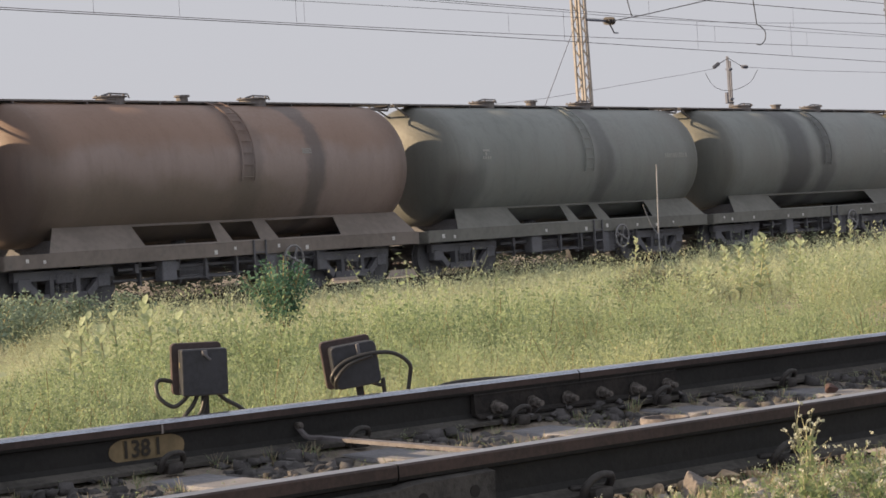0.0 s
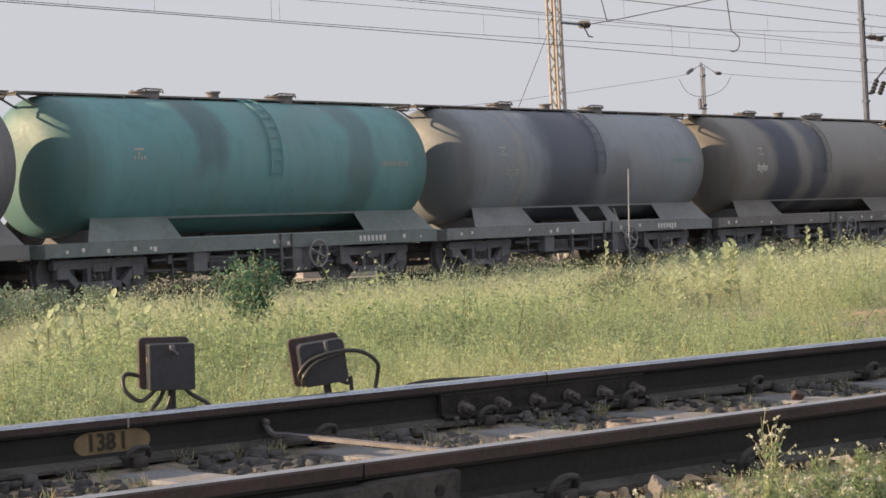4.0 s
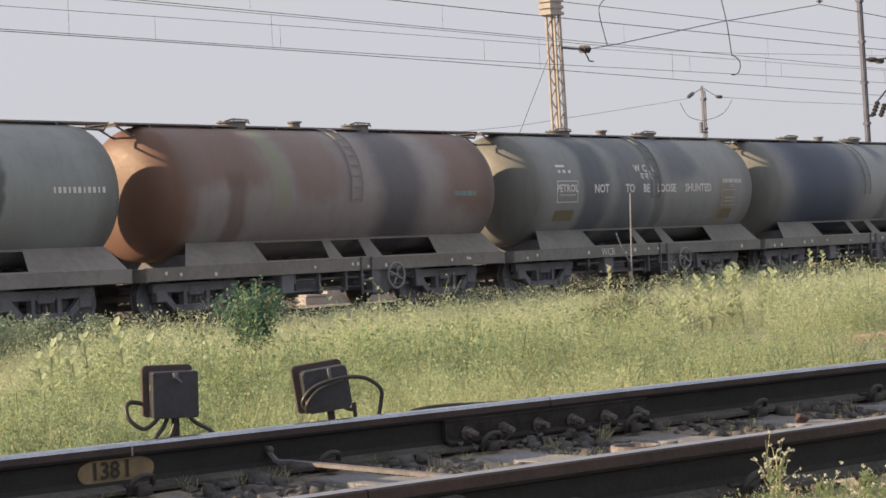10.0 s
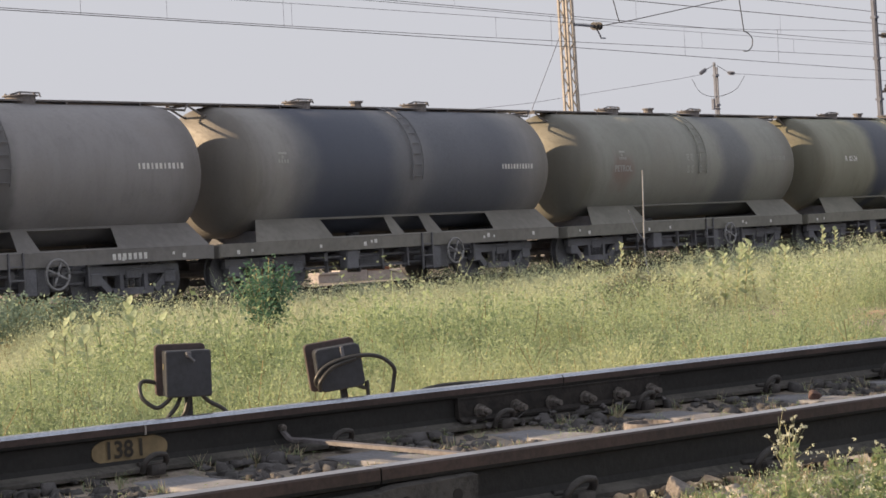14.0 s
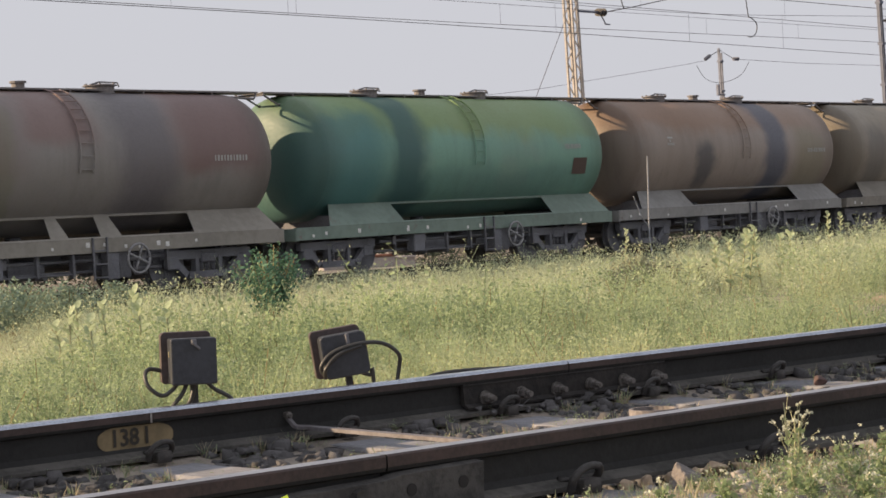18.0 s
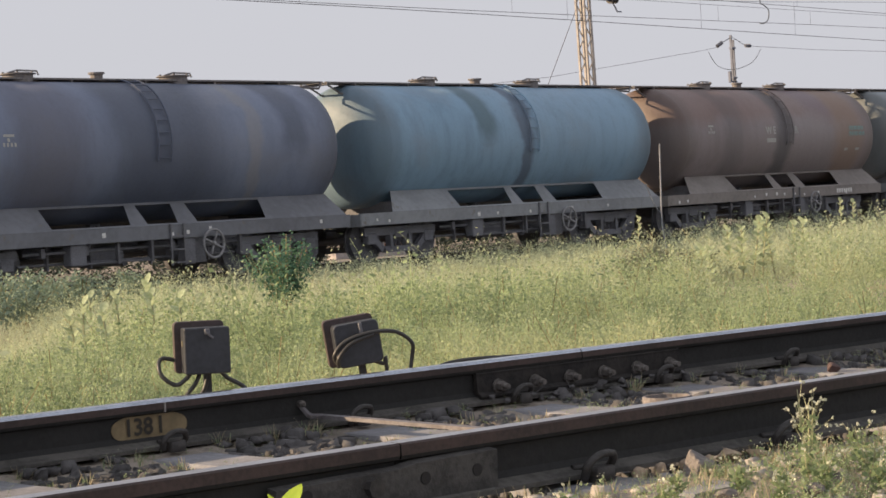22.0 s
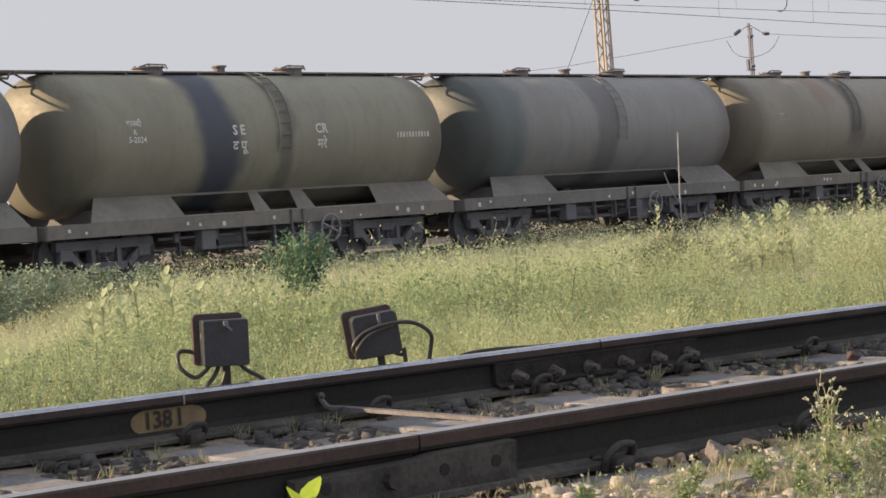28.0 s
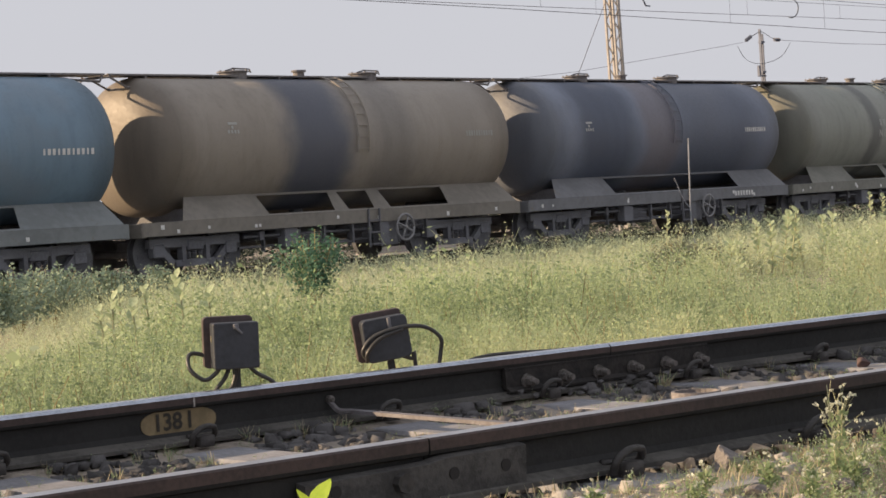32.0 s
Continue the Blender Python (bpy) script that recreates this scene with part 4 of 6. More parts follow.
def wagon_x(k):
    """Where wagon k stands at nine seconds: the couplings are drawn out unevenly along the train."""
    slack = np.interp(k, [-13, -8, -6, -4, -3, -2, -1, 0, 2, 4, 5, 6, 7, 9, 10, 12, 15, 17, 19, 20, 21, 23, 26],
                      [0.30, 0.28, 0.20, 0.08, 0.02, 0.03, -0.10, -0.05, -0.16, -0.21, -0.27, -0.10, 0.0, 0.02, -0.02, -0.14, -0.20, -0.14, 0.02, -0.05, 0.05, 0.18, 0.20])
    return SKIRT9 - PITCH * k + float(slack)


def skirt_paint(base):
    key = tuple(round(c, 3) for c in base)
    if key not in SKIRT_GREY:
        light = tuple(0.95 * c + 0.85 * d for c, d in zip(base, (0.152, 0.148, 0.150)))
        SKIRT_GREY[key] = surface("dusty_skirt_paint", light, tuple(c * 0.78 for c in light), 0.9, 7, 0.75, 0, 0.15, 0.006, specks=(0.19, 0.175, 0.16))
    return SKIRT_GREY[key]


def build_wagon(k, label, base, kind, bands, skirt, seed):
    w = empty("tank_wagon", pose(wagon_x(k) + SPEED * -9, YC, ZE), label, "tank wagon", "tank wagons of the train")
    G = WAGON_MESH
    tank = tank_paint("tank_paint", base, bands, seed)
    sk = skirt_paint(skirt or base)
    barrel = paint_slot(part("barrel", G["barrel"], None, w), tank)
    for key in ("endl", "endr"):
        paint_slot(part("tank_end", G[key], None, w), tank)
    for me in G[kind]:
        paint_slot(part("skirt_plate", me, None, w), sk)
    paint_slot(part("skirt_plate", G["farskirt"], None, w), sk)
    for key, nm in (("near_sole", "solebar"), ("far_sole", "solebar"), ("headl", "headstock"), ("headr", "headstock")):
        paint_slot(part(nm, G[key], None, w), sk)
    part("platform", G["deck"], None, w)
    for x in (0.62, 9.9):
        part("saddle", G["saddle"], None, w).matrix_basis = pose(x, 0, 0)
    walkway = part("walkway", G["walk"], None, w, "grimy steel roof walkway")
    part("bracket", G["brl"], None, walkway), part("bracket", G["brr"], None, walkway)
    for a, b in (("man1", "lid1"), ("man2", "lid2")):
        part("lid", G[b], None, part("manhole", G[a], None, w))
    part("valve", G["valve"], None, w)
    paint_slot(part("ladder", G["ladder"], None, w), tank)
    part("step_ladder", G["step"], None, w)
    part("coupler", G["coupl"], None, w), part("coupler", G["coupr"], None, w)
    part("handwheel", G["hand"], None, w, "pale spoked handbrake wheel")
    part("brake_gear", G["brake"], None, w)
    for key, nm in (("air1", "air_reservoir"), ("air2", "air_reservoir"), ("gear1", "brake_box"), ("gear2", "brake_box")):
        part(nm, G[key], None, w)
    for bx in (MID - 4.19 - 0.4, MID + 4.19 - 0.4):
        bg_ = part("bogie", G["bogie"], None, w)
        bg_.matrix_basis = pose(bx, 0, 0)
        for y in (-1.06, 1.06):
            for sx in (-0.17, 0.0, 0.17):
                part("spring", G["springs"], None, bg_).matrix_basis = pose(sx, y, 0)
        for s in (-1, 1):
            wheels = part("wheelset", G["wheels"], None, w)
            wheels.matrix_basis = pose(bx + s * 1.0, 0, 0.5)
    r = random.Random(k + 100)
    spots = [-0.55, -0.13] + sorted(r.uniform(0.4, 10.4) for _ in range(r.randint(5, 9)))
    for x in spots:
        m = part("marking", G["mark"], None, w)
        m.matrix_basis = Matrix.Translation((x, -1.452, 0.965 + r.uniform(-0.05, 0.05))) @ Matrix.Scale(r.uniform(0.55, 1.0), 4)
    return w, barrel


WAGONS = {}
for k, label, base, kind, bands, skirt in TRAIN:
    WAGONS[k] = build_wagon(k, label, base, kind, bands, skirt, (k * 0.618) % 1.0 * 5)[0]


def sole_text(w, body, x, size=0.24, mat=M_LETTER):
    ob = part("lettering", text_mesh(body, mat), None, w)
    ob.matrix_basis = Matrix.Translation((x, -1.456, 0.975)) @ pose(0, 0, 0, 90, 0, 0) @ Matrix.Scale(size, 4)


def warning_line(w, mat=M_LETTER):
    for body, x in (("NOT", 2.9), ("TO", 4.25), ("BE", 5.05), ("LOOSE", 6.05), ("SHUNTED", 7.7)):
        lettering(w, body, x, 91, 0.31, mat)


def write_letters():
    W = WAGONS
    # the wagon with the boxed sign
    w = W[0]
    warning_line(w)
    lettering(w, "PETROL", 1.33, 90.5, 0.27), bar(w, 1.33, 97, 0.72, 0.05, M_LETTER_DIM)
    frame_lines(w, 1.33, 93.5, 0.92, 0.54)
    for x in (1.08, 1.3, 1.53):
        bar(w, x, 72.5, 0.12, 0.08, M_LETTER)
    bar(w, 1.18, 66.5, 0.4, 0.07, M_LETTER), bar(w, 1.33, 119, 0.85, 0.30, M_YELLOW_PATCH)
    for i, ch in enumerate("WCR"):
        lettering(w, ch, 4.75 + 0.36 * i, 69, 0.28)
    lettering(w, "प म रे", 5.1, 78, 0.26)
    digits_bar(w, 9.55, 83, 1.05, M_LETTER), lettering(w, "BTPN", 9.55, 89, 0.12, M_LETTER_DIM)
    frame_lines(w, 9.4, 102, 0.75, 0.45, M_LETTER_DIM), bar(w, 9.4, 102, 0.5, 0.04), bar(w, 9.4, 106, 0.5, 0.04)
    bar(w, 9.4, 121, 0.6, 0.3, M_YELLOW_PATCH)
    sole_text(w, "WCR", 3.05, 0.27)
    w = W[-2]
    warning_line(w, M_LETTER)
    lettering(w, "PETROL", 1.75, 90, 0.25), bar(w, 1.75, 97, 0.8, 0.05, M_RED_PATCH), bar(w, 1.7, 113, 0.95, 0.34, M_YELLOW_PATCH)
    for i, ch in enumerate("NCR"):
        lettering(w, ch, 8.75 + 0.3 * i, 72, 0.24)
    lettering(w, "उ म रे", 9.1, 80, 0.22), digits_bar(w, 9.3, 89, 1.0, M_LETTER)
    frame_lines(w, 9.3, 104, 0.9, 0.42, M_LETTER_TEAL), bar(w, 9.3, 104, 0.6, 0.05, M_LETTER_TEAL), bar(w, 9.3, 117, 0.6, 0.12)
    bar(w, 1.6, 70, 0.35, 0.07), bar(w, 1.95, 74, 0.25, 0.06)
    sole_text(w, "BTPN", 10.0, 0.2, M_LETTER_DIM)
    # small date blocks, red signs and running numbers
    for k, x, a, mat in ((-10, 1.3, 84, M_LETTER_DIM), (-8, 1.45, 80, M_LETTER_DIM), (-7, 1.5, 78, M_LETTER_DIM), (-6, 1.3, 80, M_LETTER_DIM), (-4, 1.4, 82, M_LETTER_DIM),
                         (-3, 1.2, 84, M_LETTER_DIM), (4, 1.6, 82, M_LETTER_DIM), (5, 1.0, 82, M_LETTER_DIM), (6, 0.8, 84, M_LETTER), (8, 1.6, 82, M_LETTER_DIM), (10, 1.3, 86, M_LETTER_DIM),
                         (11, 1.6, 84, M_LETTER_DIM), (12, 1.3, 84, M_LETTER_DIM), (15, 0.9, 80, M_LETTER_DIM), (16, 1.6, 80, M_LETTER_DIM), (18, 1.2, 84, M_LETTER_DIM),
                         (21, 1.5, 84, M_LETTER_TEAL), (23, 1.6, 84, M_LETTER_DIM), (24, 1.6, 80, M_LETTER_DIM), (-5, 1.5, 84, M_LETTER_DIM), (14, 1.6, 84, M_LETTER_DIM), (17, 1.4, 84, M_LETTER_DIM)):
        bar(W[k], x, a - 6, 0.26, 0.05, mat), bar(W[k], x - 0.02, a - 2.6, 0.06, 0.07, mat), [bar(W[k], x - 0.14 + 0.09 * i, a + 1.0, 0.05, 0.075, mat) for i in range(4)]
    for k in (-8, -7, -6):
        lettering(W[k], "पेट्रोल", {-8: 1.25, -7: 1.5, -6: 1.6}[k], 96 if k != -6 else 99, 0.25, M_LETTER if k != -6 else M_LETTER_DIM)
    for k, x, a in ((4, 1.6, 95), (15, 1.05, 93), (3, 0.9, 70)):
        if k != 3:
            lettering(W[k], "PETROL", x, a - 1, 0.23, M_LETTER_DIM if k == 4 else M_LETTER)
    bar(W[9], 9.7, 104, 0.6, 0.42, plain("rusty_panel", (0.09, 0.06, 0.05)), 0.009)
    lettering(W[3], "R  02-24", 1.8, 86, 0.22), lettering(W[3], "BTPN", 9.3, 86, 0.17, M_LETTER)
    lettering(W[-1], "BTPN", 9.3, 82, 0.27, M_LETTER)
    lettering(W[21], "BTPN", 9.25, 82, 0.24), lettering(W[21], "वापसी", 1.5, 80, 0.28)
    # railway initials in two scripts
    for k, top, low, xs, mat in ((-3, "द पू", "S E", (4.75, 6.33), M_LETTER), (2, "द पू", "S E", (4.6, 6.0), M_LETTER_DIM), (20, "S E", "द पू", (4.17, 6.67), M_LETTER),
                                 (6, "ल ल", "W W", (3.6, 5.3), M_LETTER_DIM), (4, "र र", "S S", (4.9, 5.4), M_LETTER_DIM), (15, "द प", "S S", (4.6, 6.1), M_LETTER_DIM), (22, "३ र", "N E", (4.4, 6.1), M_LETTER_DIM)):
        for body, a in ((top, 83), (low, 96)):
            lettering(W[k], body, xs[0], a, 0.29, mat)
        for body, a in ((("CR", 83), ("मरे", 96)) if k == 20 else (("म", 83), ("C", 96))):
            lettering(W[k], body, xs[1], a, 0.29, mat)
    lettering(W[20], "वापसी", 1.3, 76, 0.17), lettering(W[20], "R", 1.3, 83, 0.14), lettering(W[20], "5-2024", 1.35, 89, 0.17)
    w = W[16]
    for body, x, a in (("पू", 3.6, 65), ("N", 3.7, 80), ("सी", 6.95, 65), ("F", 7.05, 80)):
        lettering(w, body, x, a, 0.34)
    lettering(w, "BTPN", 9.6, 78, 0.18), bar(w, 9.5, 112, 0.4, 0.14, M_LETTER_DIM)
    w = W[11]
    for body, x, a in (("W", 4.3, 66), ("र", 4.45, 76)):
        lettering(w, body, x, a, 0.3)
    bar(w, 9.9, 118, 0.35, 0.12, M_LETTER)
    w = W[12]
    digits_bar(w, 9.6, 82, 0.9, M_LETTER_TEAL)
    for x in (9.0, 9.7):
        bar(w, x, 108, 0.22, 0.08)
    lettering(w, "W E", 4.5, 84, 0.3, M_LETTER_DIM), lettering(w, "R", 5.95, 84, 0.3, M_LETTER_DIM), bar(w, 4.5, 95, 0.5, 0.12, M_LETTER_DIM)
    for k, x, a, w_, mat in ((-9, 7.4, 76, 0.3, M_LETTER_DIM), (-8, 9.45, 83, 1.0, M_LETTER), (-7, 9.3, 84, 1.0, M_LETTER_DIM), (-6, 9.6, 86, 1.0, M_LETTER_TEAL), (-5, 9.5, 90, 1.0, M_LETTER_DIM),
                             (-4, 9.6, 86, 1.0, M_LETTER_DIM), (-3, 9.7, 88, 1.1, M_LETTER), (-1, 9.4, 89, 1.15, M_LETTER), (1, 9.5, 94, 0.9, M_LETTER_TEAL), (2, 9.7, 88, 1.4, M_LETTER),
                             (3, 9.5, 91, 0.9, M_LETTER_DIM), (4, 9.6, 84, 1.1, M_LETTER_DIM), (5, 9.4, 90, 1.3, M_LETTER), (6, 9.6, 86, 1.3, M_LETTER), (8, 9.6, 92, 1.1, M_LETTER_DIM), (9, 9.4, 84, 0.7, M_LETTER_DIM),
                             (10, 9.5, 90, 1.0, M_LETTER_DIM), (11, 9.7, 88, 0.9, M_LETTER), (12, 9.6, 89, 1.0, M_LETTER_TEAL), (15, 9.5, 84, 1.5, M_LETTER), (16, 9.6, 86, 1.1, M_LETTER), (17, 9.7, 88, 1.1, M_LETTER),
                             (18, 9.6, 90, 1.2, M_LETTER), (19, 9.4, 88, 1.0, M_LETTER_DIM), (20, 9.7, 90, 1.15, M_LETTER), (21, 9.3, 90, 1.0, M_LETTER_DIM), (22, 9.7, 86, 1.1, M_LETTER_DIM), (23, 9.4, 88, 1.1, M_LETTER),
                             (24, 9.6, 86, 1.0, M_LETTER_DIM), (25, 9.6, 94, 1.3, M_LETTER), (-10, 9.6, 86, 1.1, M_LETTER_DIM), (-11, 9.6, 86, 1.1, M_LETTER_DIM)):
        digits_bar(W[k], x, a, w_, mat)
    # bars in place of numbers on the solebars
    for k in (-8, -5, -6, 6, 11, 16, 3, 23, 12):
        for i in range(7):
            m = part("marking", WAGON_MESH["mark"], None, W[k])
            m.matrix_basis = Matrix.Translation((8.2 + 0.14 * i, -1.453, 0.97)) @ Matrix.Diagonal((0.85, 1, 1.3, 1))


write_letters()


# ---- overhead line ----
def wire(keys, r, name="overhead_wire", label="thin dark overhead wire", group="overhead wires"):
    bm = bmesh.new()
    tube(bm, keys, r, 5)
    return thing(name, bm, M_WIRE, label, "wire", group)


def line_at(y, keys, lo=-150.0, hi=420.0):
    """A wire in the upright plane at y, through keys (x, z) given for y = 32.7 and scaled out from the eye."""
    s = y / 32.7
    pts = [(x * s, y, 0.57 + (z - 0.57) * s) for x, z in keys]
    a, b = pts[0], pts[-1]
    return [(lo, y, a[2] + 0.3)] + curve_pts(pts, 4) + [(hi, y, b[2])]


CONTACT_A = line_at(32.9, [(27.7, 5.25), (41.9, 5.24), (63.5, 5.09), (80, 5.06)])
CATEN_A = line_at(32.9, [(30.8, 6.05), (44.4, 6.0), (48.3, 5.97), (54.2, 6.03), (63.1, 6.34), (80, 6.9)])
CONTACT_B = line_at(37.6, [(27.7, 5.29), (41.9, 5.32), (63.5, 5.51), (80, 5.52)])
CATEN_B = line_at(37.6, [(27.7, 5.75), (41.9, 5.85), (61.6, 5.91), (80, 6.05)])
CONTACT_C = line_at(42.4, [(27.7, 6.12), (42, 6.06), (63.6, 5.99), (80, 5.95)])
CATEN_C = line_at(42.4, [(39, 6.65), (47.3, 6.62), (63.6, 6.63), (80, 6.7)])
FEED = line_at(46.0, [(27.7, 7.12), (47.4, 7.06), (63.7, 7.02), (80, 7.0)])
for pts, r in ((CONTACT_A, 0.009), (CATEN_A, 0.007), (CONTACT_B, 0.009), (CATEN_B, 0.007), (CONTACT_C, 0.011), (CATEN_C, 0.015), (FEED, 0.014)):
    wire(pts, r)


def z_on(pts, x):
    return float(np.interp(x, [p[0] for p in pts], [p[2] for p in pts]))


for con, cat, xs in ((CONTACT_A, CATEN_A, (29.5, 35.6, 46.0, 52.6, 58.0, 69.0)), (CONTACT_B, CATEN_B, (36.5, 41.0, 49.8, 61.2, 67.4, 75.5)), (CONTACT_C, CATEN_C, (45.0, 54.0, 64.6, 75.0, 84.0))):
    y = con[1][1]
    for x in xs:
        bm = bmesh.new()
        rod(bm, (x, y, z_on(con, x)), (x, y, z_on(cat, x)), 0.005, 4)
        thing("dropper", bm, M_WIRE, "thin dropper wire between two overhead wires", "dropper", "droppers of the overhead line")


def insulator(parent, a, b, r=0.075, discs=5, mat=None):
    """A core rod and its discs, each a part of the parent."""
    a, b, mat = Vector(a), Vector(b), mat or M_INSULATOR
    bm = bmesh.new()
    rod(bm, a, b, r * 0.45, 8)
    core = part("insulator", bm, mat, parent)
    d = (b - a).normalized() * 0.02
    for i in range(discs):
        p = a.lerp(b, (i + 0.5) / discs)
        bm = bmesh.new()
        rod(bm, p - d, p + d, r, 10)
        part("disc", bm, mat, core)


def lattice_mast(x, y, z0, z1, w0=0.35, w1=0.27, lean=0.0):
    mast = empty("lattice_mast", pose(x, y, z0, 0, lean, 0), "cream-painted steel lattice mast behind the train", "mast", "masts of the overhead line")
    h = z1 - z0
    for sx in (-1, 1):
        for sy in (-1, 1):
            bm = bmesh.new()
            half = 0.06 if sx > 0 else 0.035
            vs = box(bm, -half, half, -0.03, 0.03, 0, h)
            for v in vs:
                f = v.co.z / h
                v.co.x += sx * (w0 * (1 - f) + w1 * f) / 2
                v.co.y += sy * 0.15
            part("corner_post", bm, M_MAST, mast)
    steps = int(h / 0.36)
    for i in range(steps):
        a, b = i / steps, (i + 1) / steps
        wa, wb = (w0 * (1 - a) + w1 * a) / 2, (w0 * (1 - b) + w1 * b) / 2
        for sy in (-1, 1):
            s = 1 if i % 2 else -1
            bm = bmesh.new()
            rod(bm, (-s * wa, sy * 0.15, a * h), (s * wb, sy * 0.15, b * h), 0.024, 5)
            part("lattice_bar", bm, M_MAST, mast)
    bm = bmesh.new()
    for k in range(4):
        box(bm, -0.42, 0.30, -0.24, 0.24, h - 1.0 + 0.2 * k, h - 0.9 + 0.2 * k, 0.01)
    box(bm, -0.36, 0.24, -0.2, 0.2, h - 1.0, h - 0.15, 0.02)
    part("cap", bm, M_MAST, mast, "banded cream steel collar")
    return mast


MAST_X, MAST_Y = 54.85, 38.5
lattice_mast(MAST_X + 0.02, MAST_Y, -1.0, 8.75, lean=-1.6)
bm = bmesh.new()
tube(bm, [(54.15, 38.4, 6.35), (52.5, 38.4, 4.05), (48.9, 38.4, -1.0)], 0.010, 5)
thing("guy_wire", bm, M_WIRE, "taut guy wire beside the lattice mast", "wire")
# headspan insulator and the wire that rises from it
ins = empty("strain_insulator", pose(55.55, 38.3, 6.72), "dark strain insulator on a short arm of the mast", "insulator", "insulators")
insulator(ins, (0.25, 0, 0), (0.72, 0, 0.02), 0.13, 3)
bm = bmesh.new()
box(bm, -0.75, 0.25, -0.04, 0.04, -0.03, 0.03), tube(bm, [(0.5, 0, -0.1), (0.62, 0, -0.22), (0.72, 0, -0.36), (0.95, 0, -0.36)], 0.025, 5)
part("arm", bm, M_MAST_GREY, ins)
wire([(56.3, 38.3, 6.75), (58.0, 38.3, 7.0), (64.0, 38.3, 8.0), (71.8, 38.3, 9.15), (80, 38.3, 8.9), (92, 38.3, 8.6)], 0.016)
hanger = empty("hanging_insulator", pose(71.8, 38.3, 9.2), "dark insulator hanging over the wires", "insulator", "insulators")
insulator(hanger, (0, 0, 0), (0, 0, 0.55), 0.12, 4)
bm = bmesh.new()
box(bm, -0.03, 0.03, -0.03, 0.03, 0.55, 1.2)
part("hanger", bm, M_INSULATOR, hanger)
for keys in ([(57.6, 38.3, 8.55), (56.95, 38.3, 8.1), (57.2, 38.3, 7.25), (57.35, 38.3, 6.92)], [(55.9, 32.9, 5.45), (56.15, 32.9, 5.46), (56.4, 32.9, 5.6), (56.45, 32.9, 5.85), (56.2, 32.9, 6.0), (55.98, 32.9, 6.05)],
             [(55.98, 32.9, 6.05), (55.85, 32.9, 6.7), (55.74, 32.9, 7.11), (55.44, 32.9, 7.86), (55.2, 32.9, 8.4)]):
    bm = bmesh.new()
    tube(bm, curve_pts(keys, 5), 0.016, 5)
    thing("jumper_cable", bm, M_CABLE, "dark looping jumper cable on the overhead line", "cable", "jumper cables")


def pole_mast(x, y, z0, z1, w, label, lean, t_=0.05):
    """Two slim posts bound together."""
    mast = empty("pole_mast", pose(x, y, z0, 0, lean, 0), label, "mast", "masts of the overhead line")
    for s in (-1, 1):
        bm = bmesh.new()
        box(bm, s * w - t_, s * w + t_, -0.07, 0.07, 0, z1 - z0 - (0.25 if s > 0 else 0), 0.01)
        part("post", bm, M_MAST_GREY, mast)
    k = 0
    while 1.0 + 1.6 * k < z1 - z0:
        bm = bmesh.new()
        box(bm, -w - 0.06, w + 0.06, -0.11, 0.11, 0.9 + 1.6 * k, 1.0 + 1.6 * k)
        part("clamp", bm, M_MAST_GREY, mast)
        k += 1
    return mast


pole = pole_mast(99.0, 60.0, -0.9, 8.75, 0.11, "slim twin-post pole far behind the train", -0.6, 0.028)
for a, b in (((-1.55, 0, 9.02), (-1.0, 0, 9.25)), ((1.35, 0, 9.1), (1.9, 0, 9.1))):
    insulator(pole, a, b, 0.105, 4, M_MAST_GREY)
bm = bmesh.new()
tube(bm, [(-0.95, 0, 9.25), (0, 0, 9.55), (1.35, 0, 9.12)], 0.02, 4)
tube(bm, curve_pts([(-2.4, 0, 8.7), (-1.6, 0, 8.0), (0, 0, 7.8), (2.0, 0, 8.2), (3.0, 0, 8.95)], 4), 0.015, 4)
part("jumper", bm, M_CABLE, pole)
bm = bmesh.new()
box(bm, -0.45, -0.32, -0.08, 0.08, 7.1, 7.7, 0.02), box(bm, -0.32, 0.3, -0.03, 0.03, 7.12, 7.18)
part("switch_box", bm, M_MAST_GREY, pole)
wire([(97.4, 60, 8.05), (95, 60, 7.75), (82, 60, 6.3), (68, 60, 5.2)], 0.010)
wire([(100.9, 60, 8.2), (108, 60, 8.15), (130, 60, 8.35), (180, 60, 9.2)], 0.012)
tall = pole_mast(75.85, 38.5, -1.0, 11.5, 0.085, "slim grey steel mast with side insulators", -2.3, 0.04)
for z, dz in ((8.25, 0.0), (6.05, 0.55)):
    bm = bmesh.new()
    rod(bm, (0.1, 0, z), (0.55, 0, z), 0.05, 8)
    rod(bm, (1.0, 0, z + dz), (3.4, 0, z + dz * 3.0 + 0.15), 0.035, 6)
    part("insulator_arm", bm, M_INSULATOR, tall)
    insulator(tall, (0.55, 0, z), (1.05, 0, z + dz), 0.11, 4)
    insulator(tall, (1.2, 0, z - 0.05), (1.65, 0, z - 0.05 + dz * 0.9), 0.11, 4)

# ---- low wall and scrub beyond the train ----
low_wall = empty("low_wall", pose(50.6, 44.0, -1.0), "low whitewashed culvert wall beyond the train", "wall", kind="structure")
for i, (x0, x1, h) in enumerate(((-2.2, -1.2, 0.28), (-1.19, 0.1, 0.46), (0.11, 1.2, 0.34), (1.21, 2.2, 0.24))):
    bm = bmesh.new()
    box(bm, x0, x1, -0.2, 0.2, 0, h, 0.02)
    part("wall_panel", bm, M_WHITEWASH, low_wall)
    bm = bmesh.new()
    box(bm, x0, x1, -0.24, 0.24, h, h + 0.07, 0.01)
    part("coping", bm, M_BRICK_RED if i == 2 else M_WHITEWASH, low_wall)

# ---- junction boxes by the near track ----
YB = YF + 0.55


